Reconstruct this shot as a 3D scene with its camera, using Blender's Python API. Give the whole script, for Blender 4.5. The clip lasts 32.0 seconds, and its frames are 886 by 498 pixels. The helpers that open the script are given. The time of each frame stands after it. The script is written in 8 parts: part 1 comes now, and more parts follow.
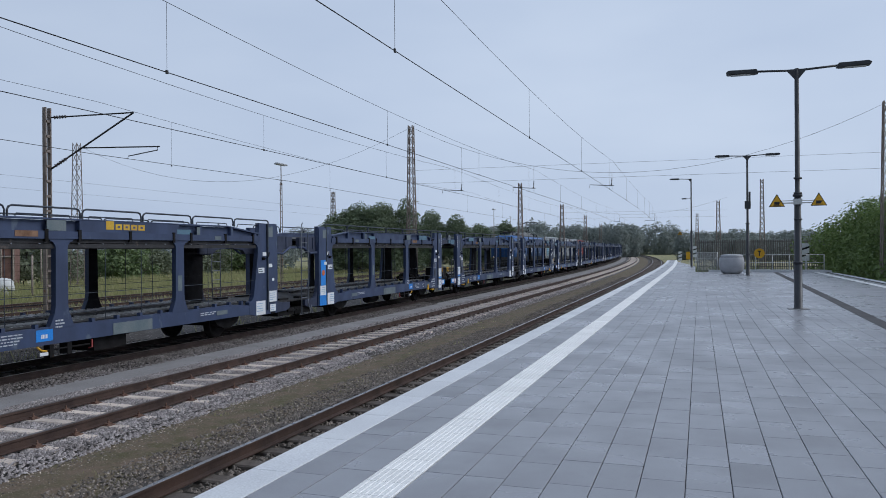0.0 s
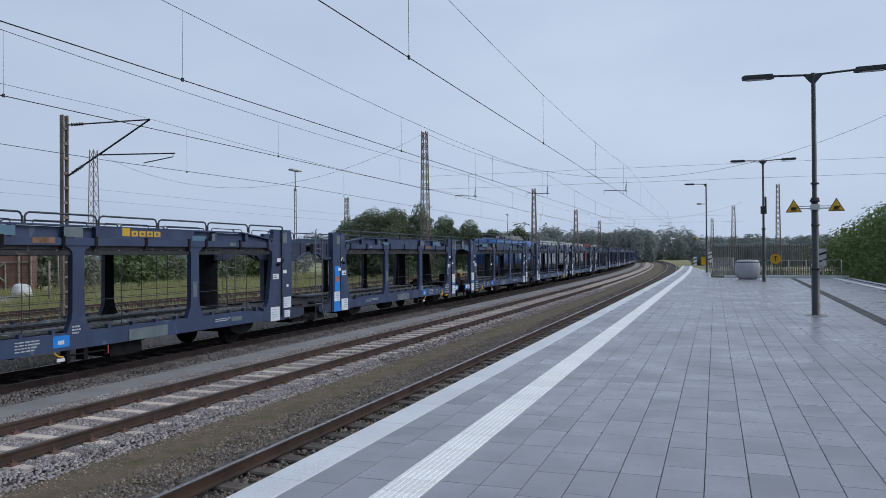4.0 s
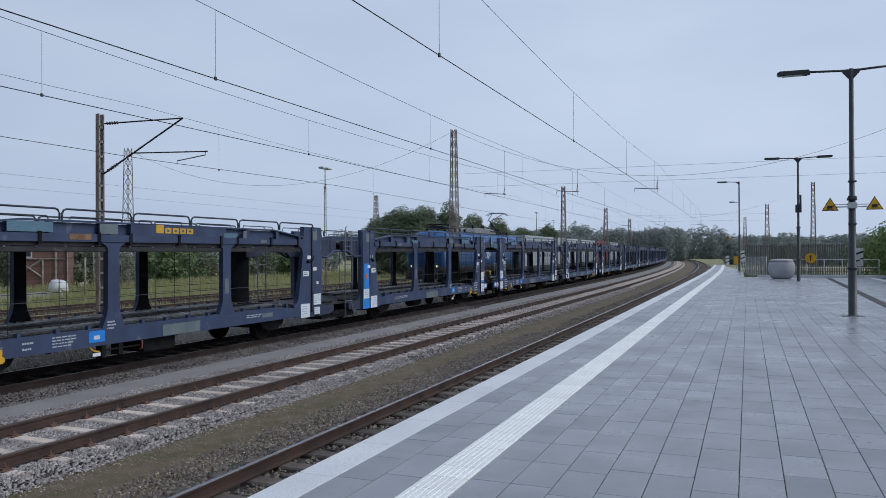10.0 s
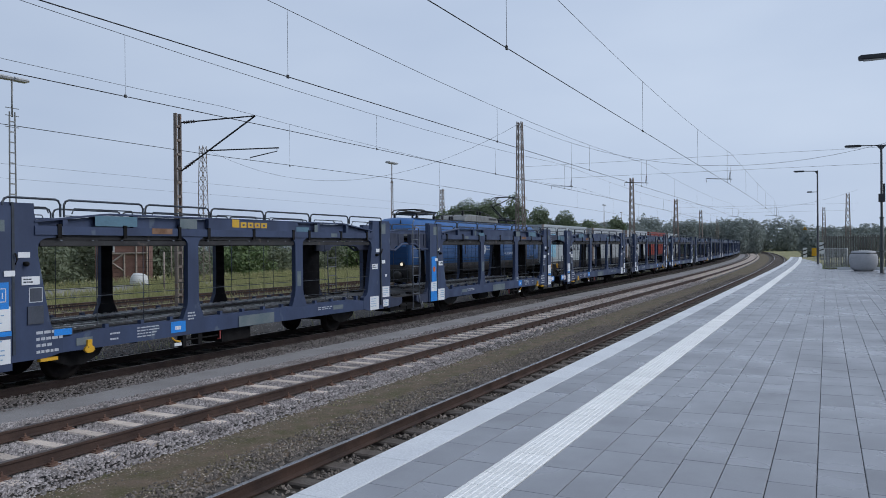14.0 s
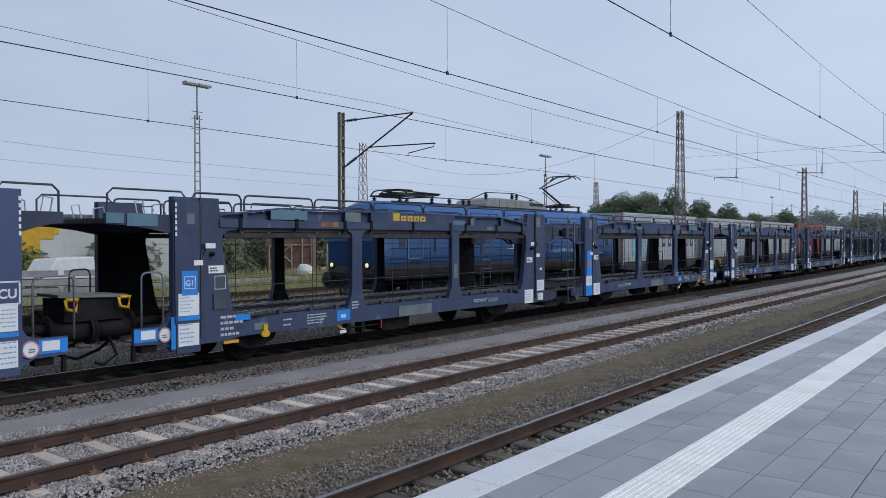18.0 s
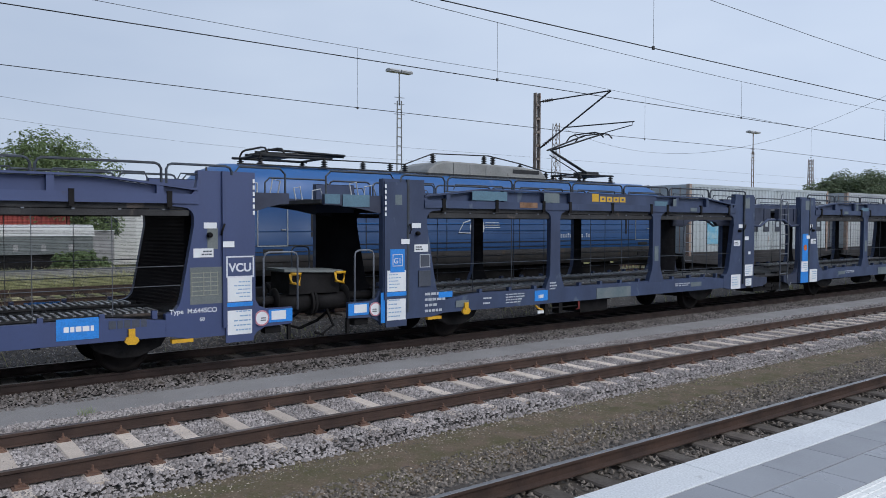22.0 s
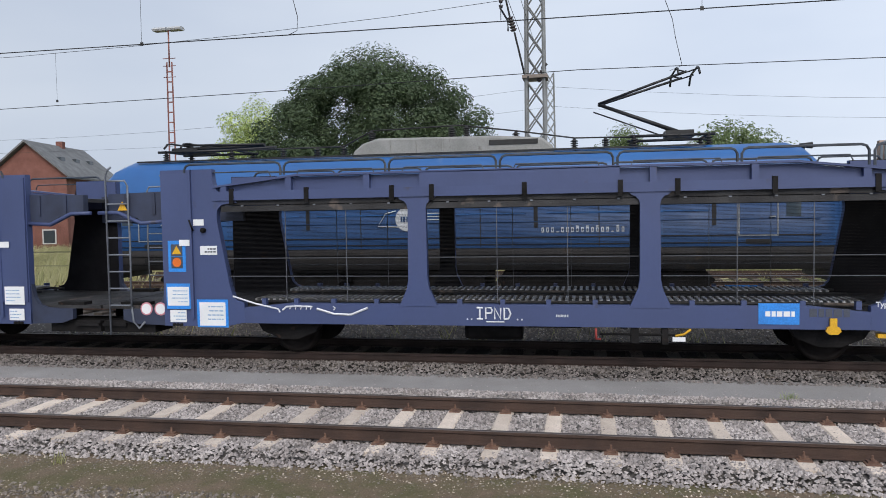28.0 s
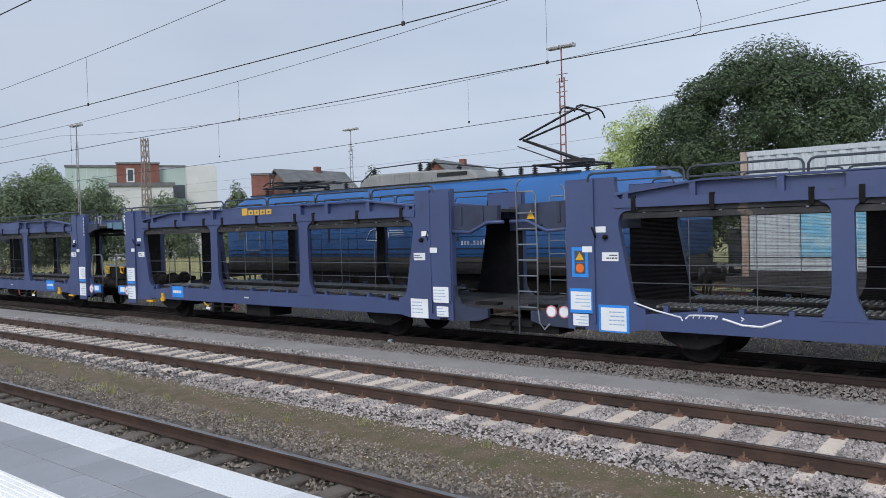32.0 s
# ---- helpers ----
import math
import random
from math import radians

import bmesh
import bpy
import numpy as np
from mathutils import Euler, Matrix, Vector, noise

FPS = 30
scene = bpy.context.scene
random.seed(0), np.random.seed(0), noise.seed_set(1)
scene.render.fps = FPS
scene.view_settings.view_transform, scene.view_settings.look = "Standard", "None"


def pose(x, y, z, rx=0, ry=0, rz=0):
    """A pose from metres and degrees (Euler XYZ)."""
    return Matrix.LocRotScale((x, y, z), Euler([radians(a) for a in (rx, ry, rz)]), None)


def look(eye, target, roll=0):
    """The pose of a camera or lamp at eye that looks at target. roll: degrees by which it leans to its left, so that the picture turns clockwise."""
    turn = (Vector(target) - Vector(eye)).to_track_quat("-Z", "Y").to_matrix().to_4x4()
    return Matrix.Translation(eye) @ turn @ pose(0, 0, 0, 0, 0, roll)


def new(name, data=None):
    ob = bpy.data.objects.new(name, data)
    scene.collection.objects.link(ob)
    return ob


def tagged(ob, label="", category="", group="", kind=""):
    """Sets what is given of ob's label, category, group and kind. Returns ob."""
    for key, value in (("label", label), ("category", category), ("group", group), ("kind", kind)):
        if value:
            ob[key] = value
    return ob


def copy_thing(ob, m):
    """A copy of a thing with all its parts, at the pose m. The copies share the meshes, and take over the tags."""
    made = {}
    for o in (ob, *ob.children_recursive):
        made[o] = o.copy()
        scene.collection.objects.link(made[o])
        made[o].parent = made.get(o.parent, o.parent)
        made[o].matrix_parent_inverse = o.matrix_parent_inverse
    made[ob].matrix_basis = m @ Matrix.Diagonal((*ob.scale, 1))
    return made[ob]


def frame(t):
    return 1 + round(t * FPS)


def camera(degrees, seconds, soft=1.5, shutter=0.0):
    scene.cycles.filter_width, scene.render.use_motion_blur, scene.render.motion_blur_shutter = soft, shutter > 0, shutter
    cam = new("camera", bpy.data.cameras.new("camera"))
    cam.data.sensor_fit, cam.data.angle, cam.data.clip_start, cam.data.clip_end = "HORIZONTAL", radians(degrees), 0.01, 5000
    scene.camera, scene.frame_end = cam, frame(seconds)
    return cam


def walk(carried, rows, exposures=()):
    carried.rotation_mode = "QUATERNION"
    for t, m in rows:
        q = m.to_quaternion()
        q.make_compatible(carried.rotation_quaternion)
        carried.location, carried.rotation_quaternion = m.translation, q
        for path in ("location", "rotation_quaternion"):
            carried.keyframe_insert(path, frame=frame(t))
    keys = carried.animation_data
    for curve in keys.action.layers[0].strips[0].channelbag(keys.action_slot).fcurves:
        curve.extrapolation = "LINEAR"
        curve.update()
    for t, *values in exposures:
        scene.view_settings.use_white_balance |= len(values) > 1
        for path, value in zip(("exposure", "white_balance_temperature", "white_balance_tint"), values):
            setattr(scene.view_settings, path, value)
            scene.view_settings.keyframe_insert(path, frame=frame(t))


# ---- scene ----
cam = camera(60.75, 32.0, soft=0.9)
# seconds, eye x, y, z, yaw, pitch, roll; x = 0 is the middle of the second track, z = 0 the top of its rails
PATH = [
    (0.0, 9.554, 0.000, 2.521, 18.78, 0.03, 0.42),
    (0.5, 9.535, -0.006, 2.537, 18.81, 0.03, 0.38),
    (1.0, 9.531, 0.013, 2.545, 18.93, 0.03, 0.38),
    (1.5, 9.527, 0.011, 2.548, 19.07, 0.06, 0.36),
    (2.0, 9.529, 0.015, 2.545, 19.25, 0.11, 0.38),
    (2.5, 9.535, 0.017, 2.543, 19.42, 0.18, 0.38),
    (3.0, 9.533, 0.011, 2.542, 19.57, 0.28, 0.41),
    (3.5, 9.534, 0.018, 2.541, 19.68, 0.36, 0.43),
    (5.5, 9.539, 0.017, 2.544, 20.24, 0.65, 0.51),
    (6.0, 9.534, 0.013, 2.544, 20.40, 0.65, 0.50),
    (6.5, 9.533, 0.007, 2.544, 20.58, 0.60, 0.49),
    (7.0, 9.530, 0.000, 2.543, 20.75, 0.56, 0.41),
    (7.5, 9.537, 0.006, 2.542, 20.96, 0.53, 0.38),
    (8.0, 9.548, 0.008, 2.542, 21.18, 0.55, 0.31),
    (8.5, 9.538, 0.010, 2.542, 21.36, 0.56, 0.26),
    (9.0, 9.522, 0.018, 2.541, 21.54, 0.54, 0.22),
    (9.5, 9.520, 0.017, 2.540, 21.74, 0.45, 0.20),
    (10.0, 9.514, 0.017, 2.539, 21.96, 0.30, 0.24),
    (10.5, 9.513, 0.011, 2.537, 22.21, 0.19, 0.30),
    (11.0, 9.517, 0.014, 2.534, 22.56, 0.15, 0.39),
    (11.5, 9.513, 0.007, 2.531, 22.98, 0.18, 0.42),
    (12.0, 9.509, 0.007, 2.528, 23.53, 0.18, 0.36),
    (12.5, 9.513, -0.012, 2.524, 24.21, 0.14, 0.34),
    (13.0, 9.514, -0.042, 2.522, 24.97, 0.07, 0.31),
    (13.5, 9.516, -0.065, 2.519, 25.90, -0.05, 0.37),
    (14.0, 9.519, -0.105, 2.517, 26.93, -0.16, 0.50),
    (14.5, 9.522, -0.125, 2.518, 28.20, -0.24, 0.62),
    (16.5, 9.517, -0.111, 2.526, 34.96, -0.23, 0.52),
    (17.0, 9.493, -0.156, 2.520, 36.29, -0.27, 0.36),
    (17.5, 9.479, -0.191, 2.513, 37.43, -0.39, 0.30),
    (18.0, 9.469, -0.221, 2.507, 38.37, -0.57, 0.20),
    (18.5, 9.459, -0.233, 2.501, 39.33, -0.76, 0.20),
    (19.0, 9.441, -0.245, 2.497, 40.38, -0.94, 0.03),
    (19.5, 9.429, -0.268, 2.498, 41.71, -1.19, 0.16),
    (20.0, 9.412, -0.303, 2.500, 43.31, -1.37, 0.10),
    (20.5, 9.399, -0.320, 2.502, 45.22, -1.55, 0.01),
    (21.0, 9.391, -0.347, 2.502, 47.35, -1.73, -0.13),
    (21.5, 9.378, -0.381, 2.500, 49.74, -1.86, -0.26),
    (22.0, 9.366, -0.405, 2.492, 52.67, -1.97, -0.15),
    (22.5, 9.349, -0.451, 2.485, 56.11, -2.06, -0.01),
    (23.0, 9.325, -0.520, 2.484, 59.97, -2.16, 0.18),
    (23.5, 9.297, -0.604, 2.490, 63.98, -2.22, 0.44),
    (24.0, 9.298, -0.616, 2.501, 68.15, -2.25, 0.49),
    (24.5, 9.312, -0.591, 2.511, 72.19, -2.19, 0.59),
    (26.5, 9.320, -0.739, 2.534, 86.53, -2.38, 0.38),
    (27.0, 9.303, -0.765, 2.536, 91.01, -2.61, 0.61),
    (27.5, 9.308, -0.783, 2.536, 95.86, -2.75, 0.76),
    (28.0, 9.313, -0.804, 2.534, 100.70, -2.81, 0.98),
    (28.5, 9.330, -0.851, 2.537, 105.31, -2.75, 0.92),
    (29.0, 9.368, -0.931, 2.545, 109.66, -2.58, 0.95),
    (29.5, 9.386, -1.009, 2.555, 113.60, -2.32, 0.98),
    (30.0, 9.411, -1.059, 2.563, 117.31, -2.03, 1.17),
    (30.5, 9.436, -1.106, 2.560, 120.53, -1.77, 1.25),
    (31.0, 9.447, -1.141, 2.553, 123.38, -1.59, 1.35),
    (31.5, 9.461, -1.164, 2.542, 126.10, -1.58, 1.48),
    (32.0, 9.468, -1.195, 2.528, 128.71, -1.58, 1.67),
]
EXPOSURES = [(0.0, -0.06, 6280, 10), (14.0, -0.06, 6280, 10), (19.0, 0.01, 6330, 10), (23.0, 0.25, 6530, 10), (25.5, 0.45, 6780, 10), (28.0, 0.58, 7020, 11), (32.0, 0.52, 6720, 10)]
walk(cam, [(t, pose(x, y, z, 90 + pitch, roll, yaw)) for t, x, y, z, yaw, pitch, roll in PATH], EXPOSURES)

# ---- sky and sun: an even overcast morning ----
world = bpy.data.worlds.new("world")
scene.world = world
world.use_nodes = True
wn, wl = world.node_tree.nodes, world.node_tree.links
wn.clear()
sky = wn.new("ShaderNodeTexSky")
sky.sky_type, sky.sun_disc = "NISHITA", False
sky.sun_elevation, sky.sun_rotation = radians(38), radians(73)
sky.dust_density, sky.air_density = 3.0, 1.0
wsc = wn.new("ShaderNodeVectorMath")
wsc.operation = "SCALE"
wsc.inputs[3].default_value = 0.06
wl.new(sky.outputs[0], wsc.inputs[0])
wco = wn.new("ShaderNodeTexCoord")
wmp = wn.new("ShaderNodeMapping")
wmp.inputs["Scale"].default_value = (1.0, 1.0, 3.2)
wl.new(wco.outputs["Generated"], wmp.inputs[0])
wno = wn.new("ShaderNodeTexNoise")
wno.inputs["Scale"].default_value, wno.inputs["Detail"].default_value = 1.6, 4.0
wl.new(wmp.outputs[0], wno.inputs[0])
wra = wn.new("ShaderNodeValToRGB")
wra.color_ramp.elements[0].position, wra.color_ramp.elements[1].position = 0.3, 0.75
wra.color_ramp.elements[0].color = (0.465, 0.56, 0.73, 1)
wra.color_ramp.elements[1].color = (0.61, 0.70, 0.845, 1)
wl.new(wno.outputs[0], wra.inputs[0])
wmx = wn.new("ShaderNodeMix")
wmx.data_type = "RGBA"
wmx.inputs[0].default_value = 0.9
wl.new(wsc.outputs[0], wmx.inputs[6])
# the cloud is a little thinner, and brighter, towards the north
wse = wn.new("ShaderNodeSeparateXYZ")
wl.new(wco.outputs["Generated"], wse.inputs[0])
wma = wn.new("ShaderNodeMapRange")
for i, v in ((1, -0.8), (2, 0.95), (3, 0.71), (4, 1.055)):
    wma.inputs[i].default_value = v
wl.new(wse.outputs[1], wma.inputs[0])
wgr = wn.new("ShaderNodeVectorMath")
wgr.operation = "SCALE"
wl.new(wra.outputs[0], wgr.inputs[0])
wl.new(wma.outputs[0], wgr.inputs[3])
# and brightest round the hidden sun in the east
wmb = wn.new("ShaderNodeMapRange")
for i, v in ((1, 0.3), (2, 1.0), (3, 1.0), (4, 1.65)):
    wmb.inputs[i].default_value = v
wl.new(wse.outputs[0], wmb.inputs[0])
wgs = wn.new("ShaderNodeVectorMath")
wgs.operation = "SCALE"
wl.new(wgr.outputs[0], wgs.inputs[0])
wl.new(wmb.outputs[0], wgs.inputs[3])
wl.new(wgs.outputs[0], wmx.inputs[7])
wbg = wn.new("ShaderNodeBackground")
wbg.inputs[1].default_value = 1.0
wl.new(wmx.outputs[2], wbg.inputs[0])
wou = wn.new("ShaderNodeOutputWorld")
wl.new(wbg.outputs[0], wou.inputs[0])
sun = new("sun", bpy.data.lights.new("sun", "SUN"))
sun.data.energy, sun.data.angle, sun.data.color = 1.5, radians(32), (1.0, 0.97, 0.93)
sun.matrix_world = look((80, 34, 66), (0, 10, 0))

# ---- small tools ----
def box(bm, x0, x1, y0, y1, z0, z1):
    v = [bm.verts.new((x, y, z)) for x in (x0, x1) for y in (y0, y1) for z in (z0, z1)]
    for q in ((0, 1, 3, 2), (4, 6, 7, 5), (0, 4, 5, 1), (2, 3, 7, 6), (0, 2, 6, 4), (1, 5, 7, 3)):
        bm.faces.new([v[i] for i in q])
    return v


def prism(bm, poly, a, b, axis="x"):
    """A flat outline, drawn out along an axis. x: outline in y, z; y: in x, z; z: in x, y."""
    def put(u, w, c):
        return {"x": (c, u, w), "y": (u, c, w), "z": (u, w, c)}[axis]
    lo = [bm.verts.new(put(u, w, a)) for u, w in poly]
    hi = [bm.verts.new(put(u, w, b)) for u, w in poly]
    n = len(poly)
    bm.faces.new(lo)
    bm.faces.new(hi[::-1])
    for i in range(n):
        bm.faces.new((lo[i], hi[i], hi[(i + 1) % n], lo[(i + 1) % n]))


def tube(bm, pts, r, n=6, r2=None):
    """A round bar through points."""
    pts = [Vector(p) for p in pts]
    rings = []
    for i, p in enumerate(pts):
        d = (pts[min(i + 1, len(pts) - 1)] - pts[max(i - 1, 0)]).normalized()
        u = d.cross(Vector((0, 0, 1)) if abs(d.z) < 0.9 else Vector((1, 0, 0))).normalized()
        w = d.cross(u)
        rr = r if r2 is None else r + (r2 - r) * i / (len(pts) - 1)
        rings.append([bm.verts.new(p + (u * math.cos(k * 2 * math.pi / n) + w * math.sin(k * 2 * math.pi / n)) * rr) for k in range(n)])
    for a, b in zip(rings, rings[1:]):
        for k in range(n):
            f = bm.faces.new((a[k], a[(k + 1) % n], b[(k + 1) % n], b[k]))
            f.smooth = n > 5
    bm.faces.new(rings[0][::-1])
    bm.faces.new(rings[-1])


def lathe(bm, prof, m=None, n=16, smooth=True):
    """A round body: radius and height pairs turned about z, then moved by m."""
    m = m or Matrix()
    rings = [[bm.verts.new(m @ Vector((r * math.cos(k * 2 * math.pi / n), r * math.sin(k * 2 * math.pi / n), z))) for k in range(n)] for r, z in prof]
    for a, b in zip(rings, rings[1:]):
        for k in range(n):
            f = bm.faces.new((a[k], a[(k + 1) % n], b[(k + 1) % n], b[k]))
            f.smooth = smooth
    bm.faces.new(rings[0][::-1])
    bm.faces.new(rings[-1])


def mesh(name, bm, mat):
    bmesh.ops.recalc_face_normals(bm, faces=bm.faces)
    me = bpy.data.meshes.new(name)
    bm.to_mesh(me)
    bm.free()
    for m in mat if isinstance(mat, (list, tuple)) else [mat]:
        me.materials.append(m)
    return me


def part(name, bm, mat, parent, label="", bevel=0.0):
    ob = new(name, mesh(name, bm, mat) if isinstance(bm, bmesh.types.BMesh) else bm)
    ob.parent = parent
    if bevel:
        mod = ob.modifiers.new("bevel", "BEVEL")
        mod.width, mod.segments, mod.limit_method = bevel, 2, "ANGLE"
    if label:
        tagged(ob, label)
    return ob


def bx(name, mat, parent, x0, x1, y0, y1, z0, z1, label="", bevel=0.0):
    bm = bmesh.new()
    box(bm, x0, x1, y0, y1, z0, z1)
    return part(name, bm, mat, parent, label, bevel)


def thing(name, label, category, group="", kind="", m=None):
    ob = tagged(new(name), label, category, group, kind)
    ob.empty_display_size = 0.2
    if m is not None:
        ob.matrix_basis = m
    return ob


def whole(name, bm, mat, label, category="", group="", kind="", m=None):
    ob = tagged(new(name, mesh(name, bm, mat) if isinstance(bm, bmesh.types.BMesh) else bm), label, category, group, kind)
    if m is not None:
        ob.matrix_basis = m
    return ob


def many(name, verts, faces, mat, label, kind="stuff", category="", parent=None):
    me = bpy.data.meshes.new(name)
    me.from_pydata([], [], [])
    verts, faces = np.asarray(verts, np.float32), np.asarray(faces, np.int32)
    me.vertices.add(len(verts))
    me.vertices.foreach_set("co", verts.ravel())
    k = faces.shape[1]
    me.loops.add(faces.size)
    me.loops.foreach_set("vertex_index", faces.ravel())
    me.polygons.add(len(faces))
    me.polygons.foreach_set("loop_start", np.arange(0, faces.size, k, dtype=np.int32))
    me.update(calc_edges=True)
    me.shade_flat()
    me.materials.append(mat)
    ob = new(name, me)
    ob.parent = parent
    return tagged(ob, label, category, "", kind)


# ---- materials ----
def node_mat(name):
    m = bpy.data.materials.new(name)
    m.use_nodes = True
    return m, m.node_tree.nodes, m.node_tree.links, m.node_tree.nodes["Principled BSDF"]


def surf(name, col, col2=None, rough=0.6, metal=0.0, size=1.0, spots=None, spot_amount=0.4, spot_size=0.3, bump=0.15, grain=40.0, vary=0.0, island=False, spec=None, stretch=(1, 1, 1), mottle=0.72):
    """A painted, stony or woody surface: broad stains, fine grain, optional blotches, relief, and a shade of its own for each piece."""
    m, n, l, p = node_mat(name)
    col2 = col2 or tuple(c * 0.75 for c in col)
    tc = n.new("ShaderNodeTexCoord")
    oi = n.new("ShaderNodeObjectInfo")
    ad = n.new("ShaderNodeVectorMath")
    ad.operation = "MULTIPLY_ADD"
    ad.inputs[1].default_value = stretch
    l.new(tc.outputs["Object"], ad.inputs[0])
    rv = n.new("ShaderNodeVectorMath")
    rv.operation = "SCALE"
    rv.inputs[0].default_value = (37, 53, 71)
    l.new(oi.outputs["Random"], rv.inputs[3])
    l.new(rv.outputs[0], ad.inputs[2])

    def noise_at(scale, detail):
        t = n.new("ShaderNodeTexNoise")
        t.inputs["Scale"].default_value, t.inputs["Detail"].default_value = scale, detail
        l.new(ad.outputs[0], t.inputs[0])
        return t

    def mix(fac, a, b, kind="MIX"):
        x = n.new("ShaderNodeMix")
        x.data_type, x.blend_type = "RGBA", kind
        for s, v in ((0, fac), (6, a), (7, b)):
            if isinstance(v, (tuple, float, int)):
                x.inputs[s].default_value = (*v, 1) if isinstance(v, tuple) else v
            else:
                l.new(v, x.inputs[s])
        return x.outputs[2]

    def ramp(src, lo, hi):
        r = n.new("ShaderNodeMapRange")
        r.inputs[1].default_value, r.inputs[2].default_value = lo, hi
        l.new(src, r.inputs[0])
        return r.outputs[0]

    big, fine = noise_at(1.3 / size, 4), noise_at(grain, 3)
    c = mix(ramp(big.outputs[0], 0.35, 0.68), col, col2)
    c = mix(ramp(fine.outputs[0], 0.3, 0.75), c, mix(1.0, c, (mottle, mottle, mottle), "MULTIPLY"))
    if spots:
        sp = noise_at(1 / spot_size, 6)
        c = mix(ramp(sp.outputs[0], 0.78 - spot_amount * 0.5, 0.84 - spot_amount * 0.5), c, spots)
    if vary:
        if island:
            g = n.new("ShaderNodeNewGeometry").outputs["Random Per Island"]
        else:
            g = oi.outputs["Random"]
        hs = n.new("ShaderNodeHueSaturation")
        l.new(ramp_out(n, l, g, 1 - vary, 1 + vary), hs.inputs["Value"])
        l.new(c, hs.inputs["Color"])
        c = hs.outputs[0]
    l.new(c, p.inputs["Base Color"])
    rr = n.new("ShaderNodeMapRange")
    rr.inputs[1].default_value, rr.inputs[2].default_value, rr.inputs[3].default_value, rr.inputs[4].default_value = 0.3, 0.7, max(rough - 0.12, 0.02), min(rough + 0.12, 1)
    l.new(big.outputs[0], rr.inputs[0])
    l.new(rr.outputs[0], p.inputs["Roughness"])
    p.inputs["Metallic"].default_value = metal
    if spec is not None:
        p.inputs["Specular IOR Level"].default_value = spec
    if bump:
        b = n.new("ShaderNodeBump")
        b.inputs["Strength"].default_value, b.inputs["Distance"].default_value = bump, 0.02
        l.new(fine.outputs[0], b.inputs["Height"])
        l.new(b.outputs[0], p.inputs["Normal"])
    return m


def ramp_out(n, l, src, lo, hi):
    r = n.new("ShaderNodeMapRange")
    r.inputs[3].default_value, r.inputs[4].default_value = lo, hi
    l.new(src, r.inputs[0])
    return r.outputs[0]


def glass(name, tint=(0.05, 0.07, 0.09), rough=0.05):
    m, n, l, p = node_mat(name)
    p.inputs["Base Color"].default_value = (*tint, 1)
    p.inputs["Roughness"].default_value = rough
    return m


def glow(name, col, power):
    m, n, l, p = node_mat(name)
    p.inputs["Base Color"].default_value = (*col, 1)
    p.inputs["Emission Color"].default_value = (*col, 1)
    p.inputs["Emission Strength"].default_value = power
    return m


# bed darker than its stones, to paint the shade in the gaps between them
M_BALLAST = surf("ballast", (0.11, 0.10, 0.096), (0.065, 0.06, 0.058), 0.9, size=2, bump=0.9, grain=28, spots=(0.36, 0.345, 0.335), spot_amount=0.35, spot_size=0.05)
M_STONE = surf("ballast_stone", (0.375, 0.342, 0.335), (0.25, 0.224, 0.218), 0.85, size=0.6, bump=0.4, grain=60, vary=0.48, island=True)
M_STONE_DARK = surf("ballast_stone_brown", (0.215, 0.185, 0.16), (0.13, 0.112, 0.098), 0.9, size=0.6, bump=0.3, grain=60, vary=0.5, island=True)
M_BED_DARK = surf("ballast_brown", (0.10, 0.084, 0.072), (0.06, 0.052, 0.044), 0.95, size=1.5, bump=0.9, grain=30, spots=(0.22, 0.2, 0.18), spot_amount=0.3, spot_size=0.05)
# bed colour darkened to paint the shade under the parked wagons
M_BED_SHADE = surf("shaded_black_ballast", (0.036, 0.033, 0.031), (0.02, 0.019, 0.018), 0.85, spec=0.2, size=1.5, bump=0.9, grain=30, spots=(0.10, 0.09, 0.085), spot_amount=0.25, spot_size=0.05)
M_STONE_MID = surf("grimy_stone", (0.20, 0.18, 0.172), (0.125, 0.11, 0.105), 0.85, size=0.6, bump=0.3, grain=60, vary=0.5, island=True)
# loose stones with the same wagon shade put into their colour
M_STONE_SHADE = surf("shaded_stone", (0.055, 0.05, 0.047), (0.032, 0.03, 0.028), 0.8, spec=0.2, size=0.6, bump=0.3, grain=60, vary=0.5, island=True)
M_SOIL = surf("mossy_soil", (0.155, 0.108, 0.072), (0.098, 0.09, 0.04), 0.95, size=0.4, bump=1.0, grain=38, spots=(0.25, 0.21, 0.155), spot_amount=0.30, spot_size=0.035)
M_GRIT = surf("pale_grit", (0.40, 0.345, 0.29), (0.24, 0.205, 0.165), 0.9, size=0.4, bump=0.2, grain=60, vary=0.8, island=True)
M_CESS = surf("cinder_path", (0.33, 0.32, 0.322), (0.255, 0.246, 0.246), 0.95, size=1.5, bump=0.4, grain=60)
M_RAIL = surf("rusty_rail_steel", (0.085, 0.05, 0.038), (0.05, 0.032, 0.027), 0.75, 0.2, size=0.6, bump=0.25, grain=60)
# darker brown rail, with the wagons' shade worked into the colour
M_RAILDARK = surf("shaded_dark_rail_steel", (0.045, 0.026, 0.022), (0.028, 0.019, 0.017), 0.75, 0.2, size=0.6, bump=0.25, grain=60)
M_RAILTOP = surf("worn_rail_head", (0.22, 0.18, 0.16), (0.13, 0.10, 0.085), 0.4, 0.7, size=0.4, bump=0.05, grain=30, stretch=(1, 0.2, 1))
M_RAILSHINE = surf("bright_rail_head", (0.42, 0.40, 0.39), (0.30, 0.28, 0.27), 0.3, 0.9, size=0.6, bump=0.03, grain=30)
